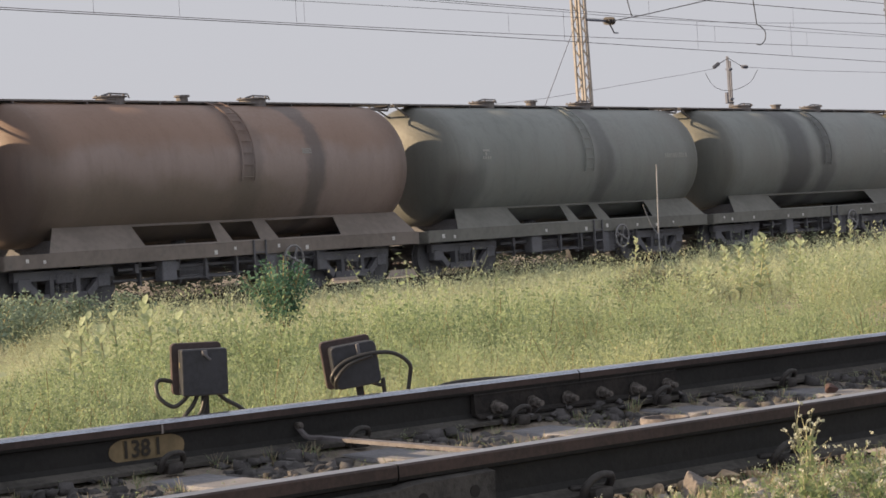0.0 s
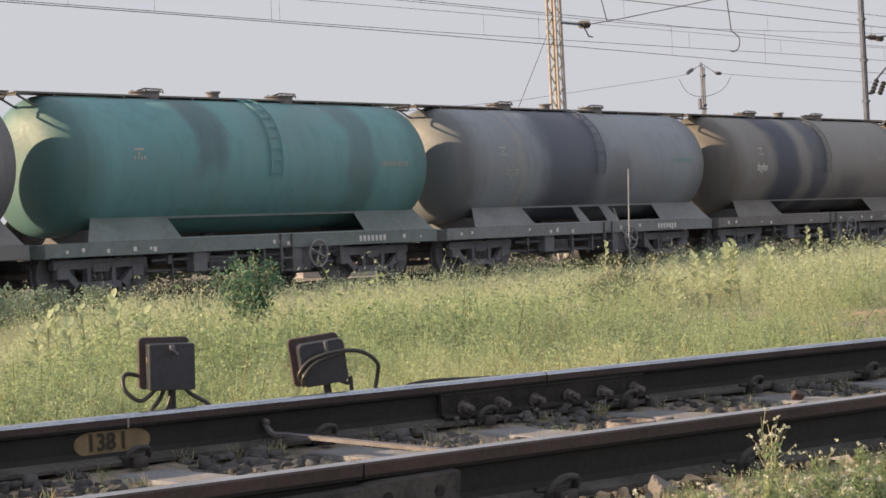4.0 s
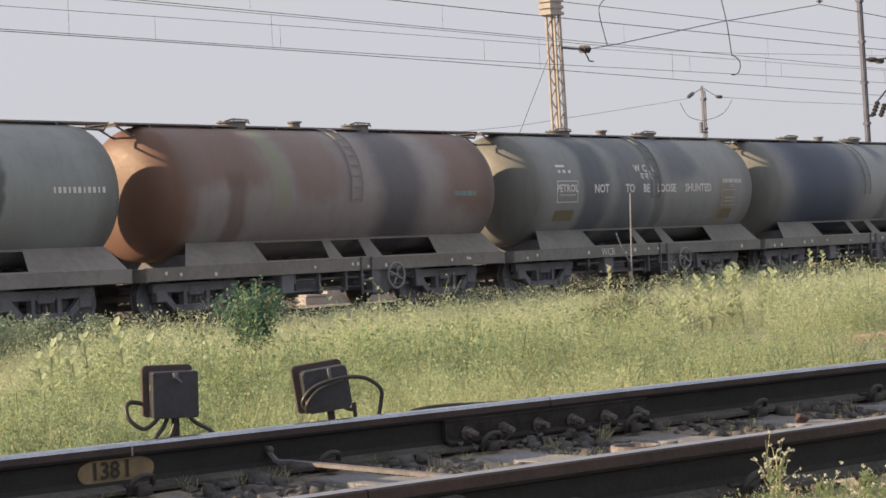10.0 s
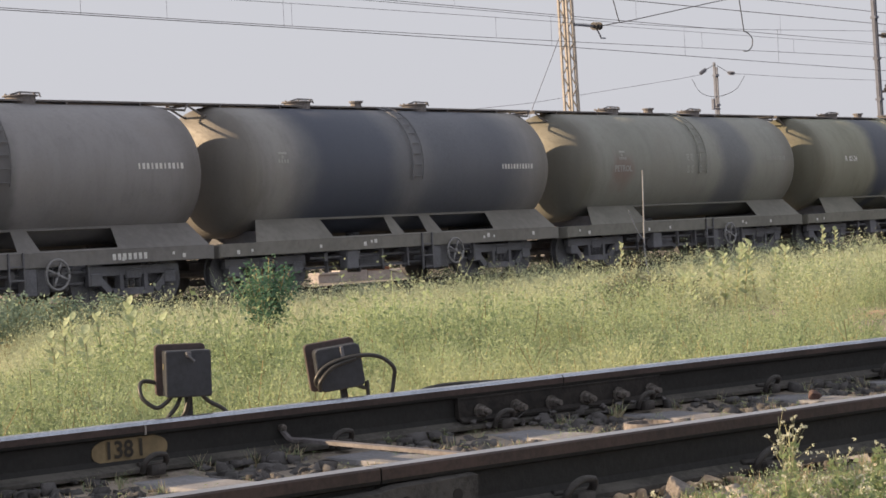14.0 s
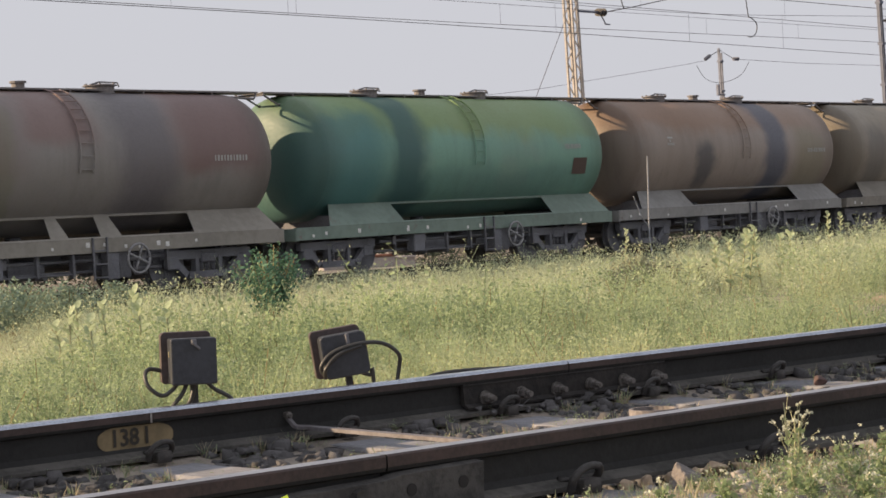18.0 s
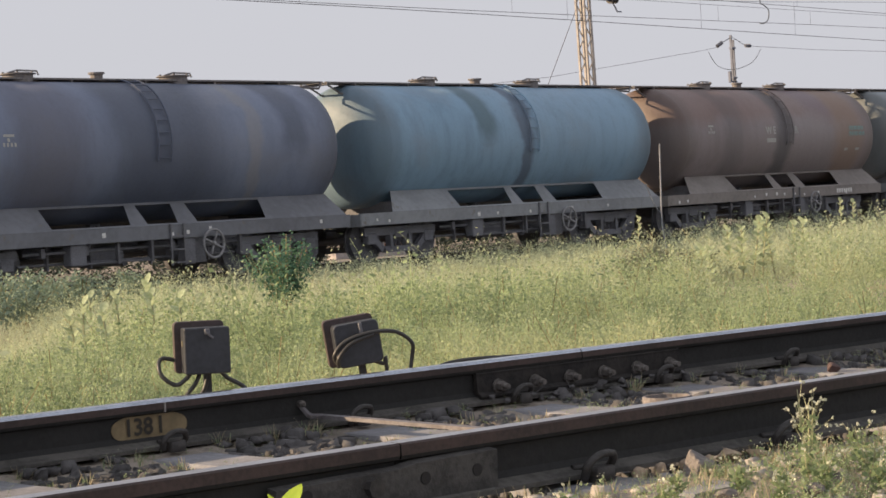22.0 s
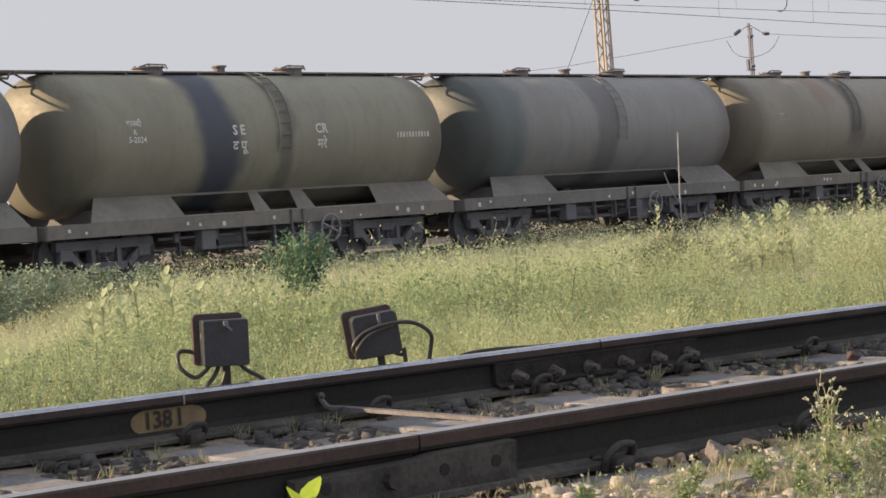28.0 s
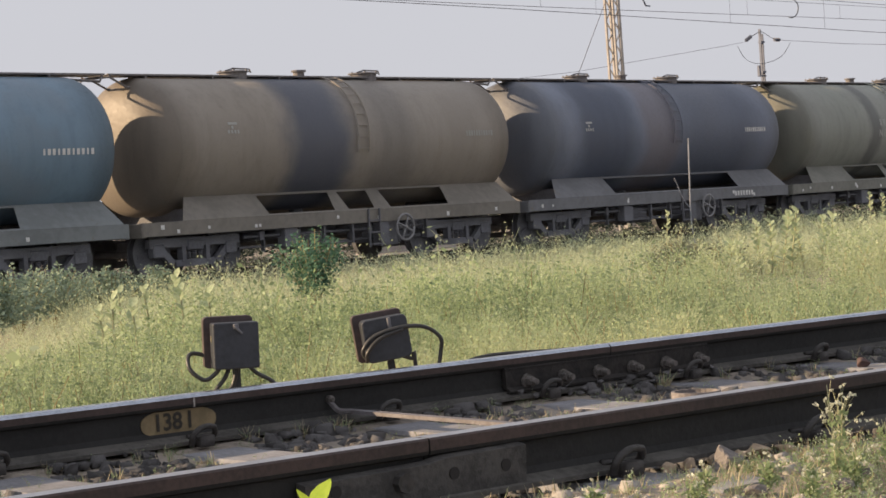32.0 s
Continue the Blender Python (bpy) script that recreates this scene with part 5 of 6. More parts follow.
def rounded_case(bm, x0, x1, y0, y1, z0, z1, r, lip=0.006):
    """A case with round corners whose front edge is eased by a lip."""
    def ring(y, cut):
        out = []
        for cx, cz, a0 in ((x1 - r, z1 - r, 0), (x0 + r, z1 - r, 90), (x0 + r, z0 + r, 180), (x1 - r, z0 + r, 270)):
            for k in range(5):
                a = radians(a0 + 22.5 * k)
                out.append(bm.verts.new((cx + (r - cut) * math.cos(a), y, cz + (r - cut) * math.sin(a))))
        return out
    rings = [ring(y1, 0), ring(y0 + lip, 0), ring(y0 + 0.3 * lip, 0.3 * lip), ring(y0, lip)]
    for a, b in zip(rings, rings[1:]):
        for i in range(20):
            bm.faces.new((a[i], a[(i + 1) % 20], b[(i + 1) % 20], b[i]))
    bm.faces.new(rings[0]), bm.faces.new(rings[-1][::-1])
    bmesh.ops.recalc_face_normals(bm, faces=bm.faces[:])


def junction_box(u, z, tilt, turn, w, h, label, cables, latch):
    b = empty("junction_box", on_track(u, YB, z) @ pose(0, 0, 0, 0, tilt, turn), label, "junction box", "junction boxes by the rail")
    bm = bmesh.new()
    rounded_case(bm, -w * 0.60, w * 0.44, -0.004, 0.028, -h * 0.50, h * 0.56, 0.016, 0.003)
    part("back_plate", bm, M_BOX_BACK, b, "dull maroon-brown back plate")
    bm = bmesh.new()
    rounded_case(bm, -w * 0.46, w * 0.46, -0.077, -0.004, -h * 0.5, h * 0.44, 0.007 if latch else 0.018, 0.003)
    part("body", bm, M_BOX, b)
    bm = bmesh.new()
    rounded_case(bm, -w * 0.47, w * 0.47, -0.092, -0.077, -h * 0.505, h * 0.445, 0.008 if latch else 0.02, 0.005)
    part("lid", bm, M_BOX, b)
    bm = bmesh.new()
    if latch:
        box(bm, -0.010, 0.010, -0.100, -0.088, h * 0.30, h * 0.42, 0.003), rod(bm, (-0.006, -0.102, h * 0.36), (0.02, -0.102, h * 0.22), 0.0045, 6)
    else:
        # no fastener on this lid: its vertical glint is given shape as a strip
        box(bm, 0.010, 0.024, -0.099, -0.088, h * 0.16, h * 0.43, 0.003)
    part("latch", bm, M_STEEL_DARK, b, "bare worn steel strip: fastener on one lid, drawn glint on the other")
    bm = bmesh.new()
    box(bm, 0.0, 0.026, 0.0, 0.026, -0.42, -h * 0.42), box(bm, -0.02, 0.05, -0.02, 0.05, -0.43, -0.40)
    part("post", bm, M_BOX, b)
    for keys in cables:
        bm = bmesh.new()
        tube(bm, curve_pts(keys, 6), 0.0078, 8)
        part("cable", bm, M_CABLE, b, smooth=True)
    if latch:
        bm = bmesh.new()
        box(bm, -w * 0.47, -w * 0.462, -0.045, -0.03, 0.01, 0.03)
        part("sticker", bm, M_YELLOW_PATCH, b)
    return b


junction_box(4.165, 0.105, 1.0, -24, 0.172, 0.172, "dark brown steel junction box on a post", [
    [(-0.05, -0.04, -0.075), (-0.07, -0.05, -0.10), (-0.11, -0.05, -0.122), (-0.155, -0.04, -0.09), (-0.163, -0.02, -0.05), (-0.145, 0.0, -0.03), (-0.10, 0.01, -0.038)],
    [(-0.02, -0.04, -0.08), (-0.04, -0.05, -0.12), (-0.09, -0.05, -0.19), (-0.10, -0.05, -0.3)],
    [(0.01, -0.03, -0.08), (-0.005, -0.03, -0.14), (-0.04, -0.03, -0.2), (-0.05, -0.03, -0.3)],
    [(0.05, -0.03, -0.08), (0.08, -0.03, -0.11), (0.14, -0.04, -0.15), (0.2, -0.05, -0.25)]], True)
junction_box(4.84, 0.072, -7.0, -29, 0.182, 0.170, "dark brown steel junction box leaning on its post", [
    [(-0.085, -0.1, -0.07), (-0.10, -0.12, -0.03), (-0.05, -0.125, 0.015), (0.05, -0.125, 0.03), (0.14, -0.11, 0.015), (0.195, -0.1, -0.035), (0.19, -0.09, -0.09), (0.15, -0.1, -0.2)],
    [(-0.09, -0.11, -0.075), (-0.085, -0.13, -0.04), (-0.03, -0.13, 0.005), (0.06, -0.125, 0.022)],
    [(0.05, -0.03, -0.08), (0.09, -0.03, -0.1), (0.10, -0.03, -0.08), (0.09, -0.03, -0.2)]], False)
bm = bmesh.new()
tube(bm, curve_pts([on_track(u, n, z).translation for u, n, z in ((4.93, YF + 0.30, -0.12), (5.0, YF + 0.27, -0.04), (5.07, YF + 0.25, -0.020), (5.18, YF + 0.23, -0.017), (5.35, YF + 0.21, -0.023), (5.6, YF + 0.2, -0.031), (5.9, YF + 0.2, -0.05), (6.3, YF + 0.3, -0.12))], 5), 0.0080, 6)
thing("ground_cable", bm, M_CABLE, "black cable lying along the rail", "cable", smooth=True)

# ---- fishplates, strap, pipe and painted number on the near track ----
M_BOLT = surface("dusty_bolt", (0.17, 0.155, 0.145), (0.07, 0.064, 0.06), 20, 90, 0.8)
fp = empty("fishplate", on_track(5.45, YF - 0.02, -0.083), "rusty bolted fishplate joining two rails", "fishplate", "fishplates")
bm = bmesh.new()
prism(bm, [(-0.036, -0.050), (-0.038, -0.042), (-0.016, -0.030), (-0.012, 0.028), (-0.014, 0.036), (-0.008, 0.041), (0.006, 0.040), (0.008, -0.03)], -0.52, 0.52)
part("plate", bm, surface("dusty_fishplate", (0.034, 0.030, 0.028), (0.015, 0.014, 0.014), 9, 45, 0.95, 0, 0.7, 0.006), fp)
for i in range(6):
    bm = bmesh.new()
    x = -0.425 + 0.176 * i
    rod(bm, (x, -0.02, -0.014), (x, -0.052, -0.014), 0.019, 6), rod(bm, (x, -0.05, -0.014), (x, -0.074, -0.014), 0.011, 8)
    rod(bm, (x, -0.018, -0.014), (x, -0.026, -0.014), 0.027, 10)
    part("bolt", bm, M_BOLT, fp)
fp2 = empty("fishplate", on_track(3.12, YN - 0.035, -0.088), "worn fishplate with empty bolt holes", "fishplate", "fishplates")
bm = bmesh.new()
pts = [(-0.335, -0.058), (0.335, -0.056), (0.34, 0.040), (0.08, 0.036), (0.03, 0.028), (-0.335, 0.022)]
fr = [bm.verts.new((x, -0.022, z)) for x, z in pts]
bk = [bm.verts.new((x, 0.012, z + 0.006)) for x, z in pts]
bm.faces.new(fr), bm.faces.new(bk[::-1])
for i in range(6):
    bm.faces.new((fr[i], bk[i], bk[(i + 1) % 6], fr[(i + 1) % 6]))
bmesh.ops.recalc_face_normals(bm, faces=bm.faces[:])
part("plate", bm, surface("pitted_rust", (0.080, 0.076, 0.072), (0.038, 0.036, 0.035), 14, 70, 0.8, 0, 0.7, 0.006), fp2)
for x, hole in ((-0.06, False), (0.105, True), (0.27, True), (-0.25, True)):
    bm = bmesh.new()
    if hole:
        # hole is not cut: its inner shade is a black disc on the plate
        rod(bm, (x, -0.0225, -0.002), (x, -0.0245, -0.002), 0.0155, 14)
        part("bolt_hole", bm, M_HOLE_SHADE, fp2)
    else:
        rod(bm, (x, -0.02, -0.004), (x, -0.045, -0.004), 0.024, 8)
        part("bolt", bm, M_CLIP, fp2)
bm = bmesh.new()
d = Vector((0.0, -1.0, 0)).normalized()
s = Vector((d.y, -d.x, 0)) * 0.017
c0, c1 = Vector((4.215, YF - 0.06, -0.118)), Vector((4.21, YF - 1.30, -0.128))
q = [c0 - s, c0 + s, c1 + s, c1 - s]
top = [bm.verts.new(p + Vector((0, 0, 0.006))) for p in q]
low = [bm.verts.new(p - Vector((0, 0, 0.006))) for p in q]
bm.faces.new(top), bm.faces.new(low[::-1])
for i in range(4):
    bm.faces.new((top[i], low[i], low[(i + 1) % 4], top[(i + 1) % 4]))
bmesh.ops.recalc_face_normals(bm, faces=bm.faces[:])
tube(bm, curve_pts([(4.165, YF - 0.014, -0.078), (4.168, YF - 0.030, -0.095), (4.18, YF - 0.048, -0.114), (4.208, YF - 0.085, -0.117)], 4), 0.010, 6)
strap = thing("bond_strap", bm, surface("pinkish_rusty_strap", (0.200, 0.192, 0.205), (0.14, 0.130, 0.137), 8, 60, 0.7, 0.3), "flat rusty bonding strap across the sleepers", "strap", m=TRACK)
bm = bmesh.new()
rod(bm, (4.165, YF - 0.008, -0.074), (4.165, YF - 0.028, -0.074), 0.013, 10), rod(bm, (4.165, YF - 0.028, -0.074), (4.165, YF - 0.034, -0.074), 0.011, 10, 0.006)
part("bolt", bm, M_BOLT, strap)
bm = bmesh.new()
ro, ri = 0.085, 0.075
rings = [[bm.verts.new((r * math.cos(6.2832 * k / 24), r * math.sin(6.2832 * k / 24), z)) for k in range(24)] for r, z in ((ro, -0.06), (ro, 0.008), (ri, 0.008), (ri, -0.06))]
for a, b in zip(rings, rings[1:]):
    for k in range(24):
        bm.faces.new((a[k], a[(k + 1) % 24], b[(k + 1) % 24], b[k]))
thing("pipe_end", bm, surface("pale_rusty_pipe", (0.235, 0.215, 0.215), (0.14, 0.128, 0.127), 8, 60, 0.8), "open end of a rusty iron pipe between the rails", "pipe", m=on_track(5.275, 5.12, -0.146))
bm = bmesh.new()
vs = [bm.verts.new((0.14 * math.copysign(abs(math.cos(a)) ** 0.75, math.cos(a)), 0, 0.044 * math.copysign(abs(math.sin(a)) ** 0.8, math.sin(a)))) for a in np.linspace(0, 6.2832, 33)[:-1]]
f = bm.faces.new(vs)
bmesh.ops.extrude_face_region(bm, geom=[f])
for v in bm.verts[:32]:
    v.co.y += 0.003
bmesh.ops.recalc_face_normals(bm, faces=bm.faces[:])
oval = thing("painted_number", bm, M_OVAL, "ochre painted oval with black digits on the rail web", "painted sign", m=on_track(3.575, YF - 0.0125, -0.085))
ob = part("lettering", text_mesh("138 I", plain("faded_black_paint", (0.042, 0.036, 0.028), 0.7), 0.95, 0.022), None, oval)
ob.matrix_basis = pose(-0.026, -0.0045, 0.002, 90, 0, 0) @ Matrix.Scale(0.076, 4)
# thin weld seam on the far rail
bm = bmesh.new()
box(bm, -0.003, 0.003, -0.0355, -0.02, -0.042, -0.012)
thing("rail_mark", bm, M_STONE, "pale chalk mark on the rail head", "mark", m=on_track(3.622, YF, 0.0))


# ---- ballast ----
def stone_verts(r, flat):
    """A rough broken stone of eight corners, as a cage of six quads."""
    c = np.array([[-1, -1, -1], [1, -1, -1], [1, 1, -1], [-1, 1, -1], [-1, -1, 1], [1, -1, 1], [1, 1, 1], [-1, 1, 1]], float)
    c *= r.uniform(0.3, 1.0, (8, 3))
    c[4:, :2] *= r.uniform(0.4, 0.9)
    c[:, 2] *= flat
    return c


CAGE = np.array([[3, 2, 1, 0], [4, 5, 6, 7], [0, 1, 5, 4], [1, 2, 6, 5], [2, 3, 7, 6], [3, 0, 4, 7]])


def rot_z(a):
    c, s = np.cos(a), np.sin(a)
    return np.array([[c, -s, 0], [s, c, 0], [0, 0, 1]])


def scatter_stones(count, u_range, n_range, size, lift):
    vs, qs = [], []
    for i in range(count):
        u, n = rng.uniform(*u_range), rng.uniform(*n_range)
        p = TD * float(u) + TN * float(n)
        if n > YN - 0.6 and min(abs(u + SKEW * (n - (YF + YN) / 2) - su) for su in SLEEPER_U) < 0.15:
            continue
        sc = size[0] + (size[1] - size[0]) * rng.uniform() ** 2
        v = stone_verts(rng, rng.uniform(0.35, 0.75)) * sc @ rot_z(rng.uniform(0, 6.3)).T
        v += np.array([p.x, p.y, float(ground_z(p.x, p.y)) + lift * rng.uniform(0, 1)])
        qs.append(CAGE + 8 * len(vs)), vs.append(v)
    return np.concatenate(vs), np.concatenate(qs)


v, q = scatter_stones(8000, (-1.0, 13.0), (YN - 0.1, YF + 0.35), (0.010, 0.042), 0.010)
v2, q2 = scatter_stones(3800, (1.5, 8.5), (YN + 0.05, YF - 0.07), (0.018, 0.05), 0.012)
v, q = np.concatenate([v, v2]), np.concatenate([q, q2 + len(v)])
thing("ballast", from_arrays("ballast", v, q, [M_BALLAST]), None, "broken grey-brown ballast stones between the sleepers", "ballast", kind="stuff")
bed_v, bed_q = [], []
for i in range(9000):
    px, py = rng.uniform(18, 80), rng.uniform(30.5, 34.8)
    bed_q.append(CAGE + 8 * len(bed_v))
    bed_v.append(stone_verts(rng, rng.uniform(0.4, 0.8)) * rng.uniform(0.025, 0.06) @ rot_z(rng.uniform(0, 6.3)).T + np.array([px, py, np.interp(py, [30.2, 30.9, 34.6, 35.3], [-1.02, -0.865, -0.865, -1.02]) + 0.01]))
thing("ballast", from_arrays("ballast", np.concatenate(bed_v), np.concatenate(bed_q), [M_SHADED_BALLAST]), None, "ballast stones under the train, shade put into their dark colour", "ballast", kind="stuff")
v, q = scatter_stones(4600, (1.6, 7.6), (2.2, YN - 0.05), (0.004, 0.036), 0.008)
thing("gravel", from_arrays("gravel", v, q, [M_GRAVEL]), None, "loose gravel and stones beside the track", "gravel", kind="stuff")


def rock(u, n, z, sx, sy, sz, seed, turn=0.0, mat=None, label="rough grey-brown stone beside the rail"):
    bm = bmesh.new()
    rr = random.Random(seed)
    for _ in range(16):
        d = Vector((rr.gauss(0, 1), rr.gauss(0, 1), rr.gauss(0, 0.8))).normalized() * rr.uniform(0.85, 1.1)
        bm.verts.new((d.x * sx, d.y * sy, d.z * sz))
    bmesh.ops.convex_hull(bm, input=bm.verts[:])
    bmesh.ops.delete(bm, geom=[v_ for v_ in bm.verts if not v_.link_faces], context="VERTS")
    bmesh.ops.bevel(bm, geom=bm.edges[:], offset=0.06 * sx, segments=1, affect="EDGES")
    return thing("stone", bm, mat or M_STONE, label, "stone", "stones by the track", m=on_track(u, n, z) @ pose(0, 0, 0, 0, 0, turn))


rock(3.965, 3.75, -0.152, 0.052, 0.046, 0.06, 3)
STONE_MESH = []
for s_ in range(8):
    rr = random.Random(900 + s_)
    bm = bmesh.new()
    for _ in range(14):
        d = Vector((rr.gauss(0, 1), rr.gauss(0, 1), rr.gauss(0, 0.8))).normalized() * rr.uniform(0.8, 1.1)
        bm.verts.new((d.x, d.y * 0.75, d.z * 0.6))
    bmesh.ops.convex_hull(bm, input=bm.verts[:])
    bmesh.ops.delete(bm, geom=[v_ for v_ in bm.verts if not v_.link_faces], context="VERTS")
    STONE_MESH.append(mesh_of(bm, "stone", M_STONE_GREY))
rr = random.Random(31)
for i in range(110):
    u_, n_ = rr.uniform(2.5, 8.2), rr.uniform(4.75, YF - 0.10)
    if min(abs(u_ + SKEW * (n_ - (YF + YN) / 2) - su) for su in SLEEPER_U) < 0.16:
        continue
    thing("stone", STONE_MESH[i % 8], None, "broken grey ballast stone between the sleepers", "stone", "ballast stones", m=on_track(u_, n_, -0.19) @ pose(0, 0, 0, rr.uniform(-25, 25), rr.uniform(-25, 25), rr.uniform(0, 360)) @ Matrix.Scale(rr.uniform(0.022, 0.05), 4))
M_TAN = surface("tan_stone", (0.46, 0.36, 0.25), (0.34, 0.26, 0.19), 5, 50, 0.95)
rock(4.24, 3.90, -0.155, 0.05, 0.035, 0.022, 5, mat=M_TAN)
for i in range(16):
    rr = random.Random(300 + i)
    rock(4.95 + 0.066 * i + rr.uniform(-0.03, 0.03), YF - 0.062 - rr.uniform(0, 0.05), -0.128 - rr.uniform(0, 0.03), rr.uniform(0.012, 0.030), rr.uniform(0.010, 0.018), rr.uniform(0.008, 0.017), 320 + i, rr.uniform(0, 180), M_STONE_GREY, "dusty clod lying on the rail foot")
rock(2.98, 3.72, -0.20, 0.045, 0.03, 0.03, 8)
rock(6.51, 5.40, -0.165, 0.034, 0.03, 0.030, 9, mat=surface("reddish_stone", (0.12, 0.078, 0.076), (0.085, 0.058, 0.056), 5, 50, 0.95), label="small reddish stone on a sleeper")
for i in range(6):
    rock(3.9 + 0.09 * i, 3.905, -0.16, 0.03 + 0.008 * (i % 3), 0.022, 0.018, 20 + i, 20 * i, M_TAN)
for i in range(26):
    rr = random.Random(40 + i)
    rock(rr.uniform(2.6, 6.2), rr.uniform(2.9, 3.8), -0.16, rr.uniform(0.02, 0.055), rr.uniform(0.02, 0.04), rr.uniform(0.012, 0.03), 60 + i, rr.uniform(0, 180))


# ---- weeds ----
def leaf_quads(r, count, centre, spread, size, up=0.4, slim=0.45):
    """Small leaves as folded quads round a centre."""
    p = centre + np.clip(r.normal(0, 0.9, (count, 3)), -1.4, 1.4) * spread
    d = r.normal(0, 1, (count, 3))
    d[:, 2] = np.abs(d[:, 2]) * up + 0.05
    d /= np.linalg.norm(d, axis=1, keepdims=True)
    s = np.cross(d, r.normal(0, 1, (count, 3)))
    s /= np.linalg.norm(s, axis=1, keepdims=True) + 1e-9
    ln = (size * r.uniform(0.6, 1.3, (count, 1)))
    a, b, c, e = p, p + d * ln * 0.5 + s * ln * slim, p + d * ln, p + d * ln * 0.5 - s * ln * slim
    return np.stack([a, b, c, e], 1)


def stem_quads(r, keys, w):
    out = []
    for a, b in zip(keys, keys[1:]):
        a, b = np.array(a, float), np.array(b, float)
        t = r.uniform(0, 3.14)
        s = np.array([math.cos(t), math.sin(t), 0]) * w
        out.append([a - s, a + s, b + s * 0.7, b - s * 0.7])
    return np.array(out)


def weed_plant(seed, height, stems, leaves, leaf, flowers, dry=0.1, spread=1.0, stem=0.0022):
    """A branching weed of thin stems, small leaves and tiny flower heads. Quads and their material numbers."""
    r = np.random.default_rng(seed)
    quads, mats = [], []
    for i in range(stems):
        a, lean, hgt = r.uniform(0, 6.28), r.uniform(0.1, 1.0) * spread, height * r.uniform(0.5, 1.05)
        tip = np.array([math.cos(a) * lean * hgt, math.sin(a) * lean * hgt, hgt])
        mid = tip * 0.5 + r.normal(0, 0.02, 3)
        st = stem_quads(r, [np.zeros(3), mid, tip], stem)
        quads.append(st), mats.append(np.full(len(st), 2 if r.uniform() < dry else 0))
        k = max(3, leaves // stems)
        t = r.uniform(0.05, 1.0, (k, 1)) ** 0.7
        c = tip * t * np.array([1, 1, 1])
        lf = leaf_quads(r, k, c, height * 0.085, leaf, 0.5, 0.27)
        quads.append(lf), mats.append(np.zeros(k))
        if flowers:
            fl = leaf_quads(r, flowers, tip, height * np.array([0.11, 0.11, 0.07]), 0.34 * leaf, 0.8, 0.5)
            quads.append(fl), mats.append(np.ones(flowers))
    return np.concatenate(quads), np.concatenate(mats)


def strew(name, protos, px, py, scale, label, mats):
    allq, allm = [], []
    pick = rng.integers(0, len(protos), len(px))
    for j, (pq, pm) in enumerate(protos):
        idx = np.where(pick == j)[0]
        if not len(idx):
            continue
        ang, sc = rng.uniform(0, 6.283, len(idx)), scale[idx]
        c, s = np.cos(ang), np.sin(ang)
        rot = np.zeros((len(idx), 3, 3))
        rot[:, 0, 0], rot[:, 0, 1], rot[:, 1, 0], rot[:, 1, 1], rot[:, 2, 2] = c, -s, s, c, 1
        q = np.einsum("nij,qkj->nqki", rot, pq) * sc[:, None, None, None]
        q += np.stack([px[idx], py[idx], ground_z(px[idx], py[idx]) - 0.02], 1)[:, None, None, :]
        allq.append(q.reshape(-1, 4, 3)), allm.append(np.tile(pm, len(idx)))
    q = np.concatenate(allq)
    me = from_arrays(name, q.reshape(-1, 3), np.arange(len(q) * 4).reshape(-1, 4), mats, np.concatenate(allm))
    return thing(name, me, None, label, "weeds", kind="stuff")


def patchy(x, y, lo, hi):
    """Plant size: clumps and hollows over a few metres."""
    s = 0.5 + 0.2 * np.sin(0.9 * x + 1.7 * np.sin(0.6 * y)) + 0.15 * np.sin(1.3 * y - 0.5 * x + 2.0) + 0.34 * np.sin(5.1 * x + 2 * np.sin(3.3 * y)) * np.sin(4.7 * y + 1.5 * np.sin(2.9 * x))
    s = np.clip(s, 0.0, 1.0)
    tall = np.where(rng.uniform(0, 1, len(x)) < 0.05, rng.uniform(1.1, 1.3, len(x)), 1.0)
    # short growth at the low end, and a hollow before the dark bush
    low = np.where(y > 8.5, np.interp(np.degrees(np.arctan2(x, y)), [39.2, 41.2, 43.2, 54.0, 58.0], [0.62, 0.8, 1.0, 1.0, 1.2]), 1.0)
    low = np.where((np.abs(x / y - 15.15 / 14.5) < 0.055) & (y > 11.5) & (y < 17.3), 0.4, low)
    low = np.where((np.abs(x / y - 1.67) < 0.09) & (y > 8.6) & (y < 13.7), 0.30, low)
    low = np.where((np.abs(x / y - 1.465) < 0.05) & (y > 10.5) & (y < 15.8), 0.5, low)
    b = np.degrees(np.arctan2(x, y))
    low = np.where((np.abs(b - 56.75) < 0.9) & (y > 10.5) & (y < 18.2), 0.35, low)
    low = np.where((np.abs(b - 56.7) < 0.45) & (y > 18.0) & (y < 25.5), 0.45, low)
    low = np.where((b > 62.0) & (y > 5.8) & (y < 9.0), 0.4, low)
    return (lo + (hi - lo) * s) * rng.uniform(0.8, 1.12, len(x)) * tall * low


def field(count, y0, y1, bearing0=37.6, bearing1=65.0):
    """Random places in the wedge of ground between two bearings."""
    y = np.sqrt(rng.uniform(y0 * y0, y1 * y1, count))
    x = y * np.tan(np.radians(rng.uniform(bearing0, bearing1, count)))
    u, n = x * TD.x + y * TD.y, x * TN.x + y * TN.y
    keep = (n > YF + 0.3 + 0.1 * np.sin(5 * u)) & (y < 29.9) & ~((np.abs(u - 4.55) < 0.75) & (n < YB + 0.14))
    keep &= ~((np.hypot((x - 18.2) / 1.6, (y - 8.7) / 0.85) < 1.0 + 0.15 * np.sin(4 * x)))
    return x[keep], y[keep]


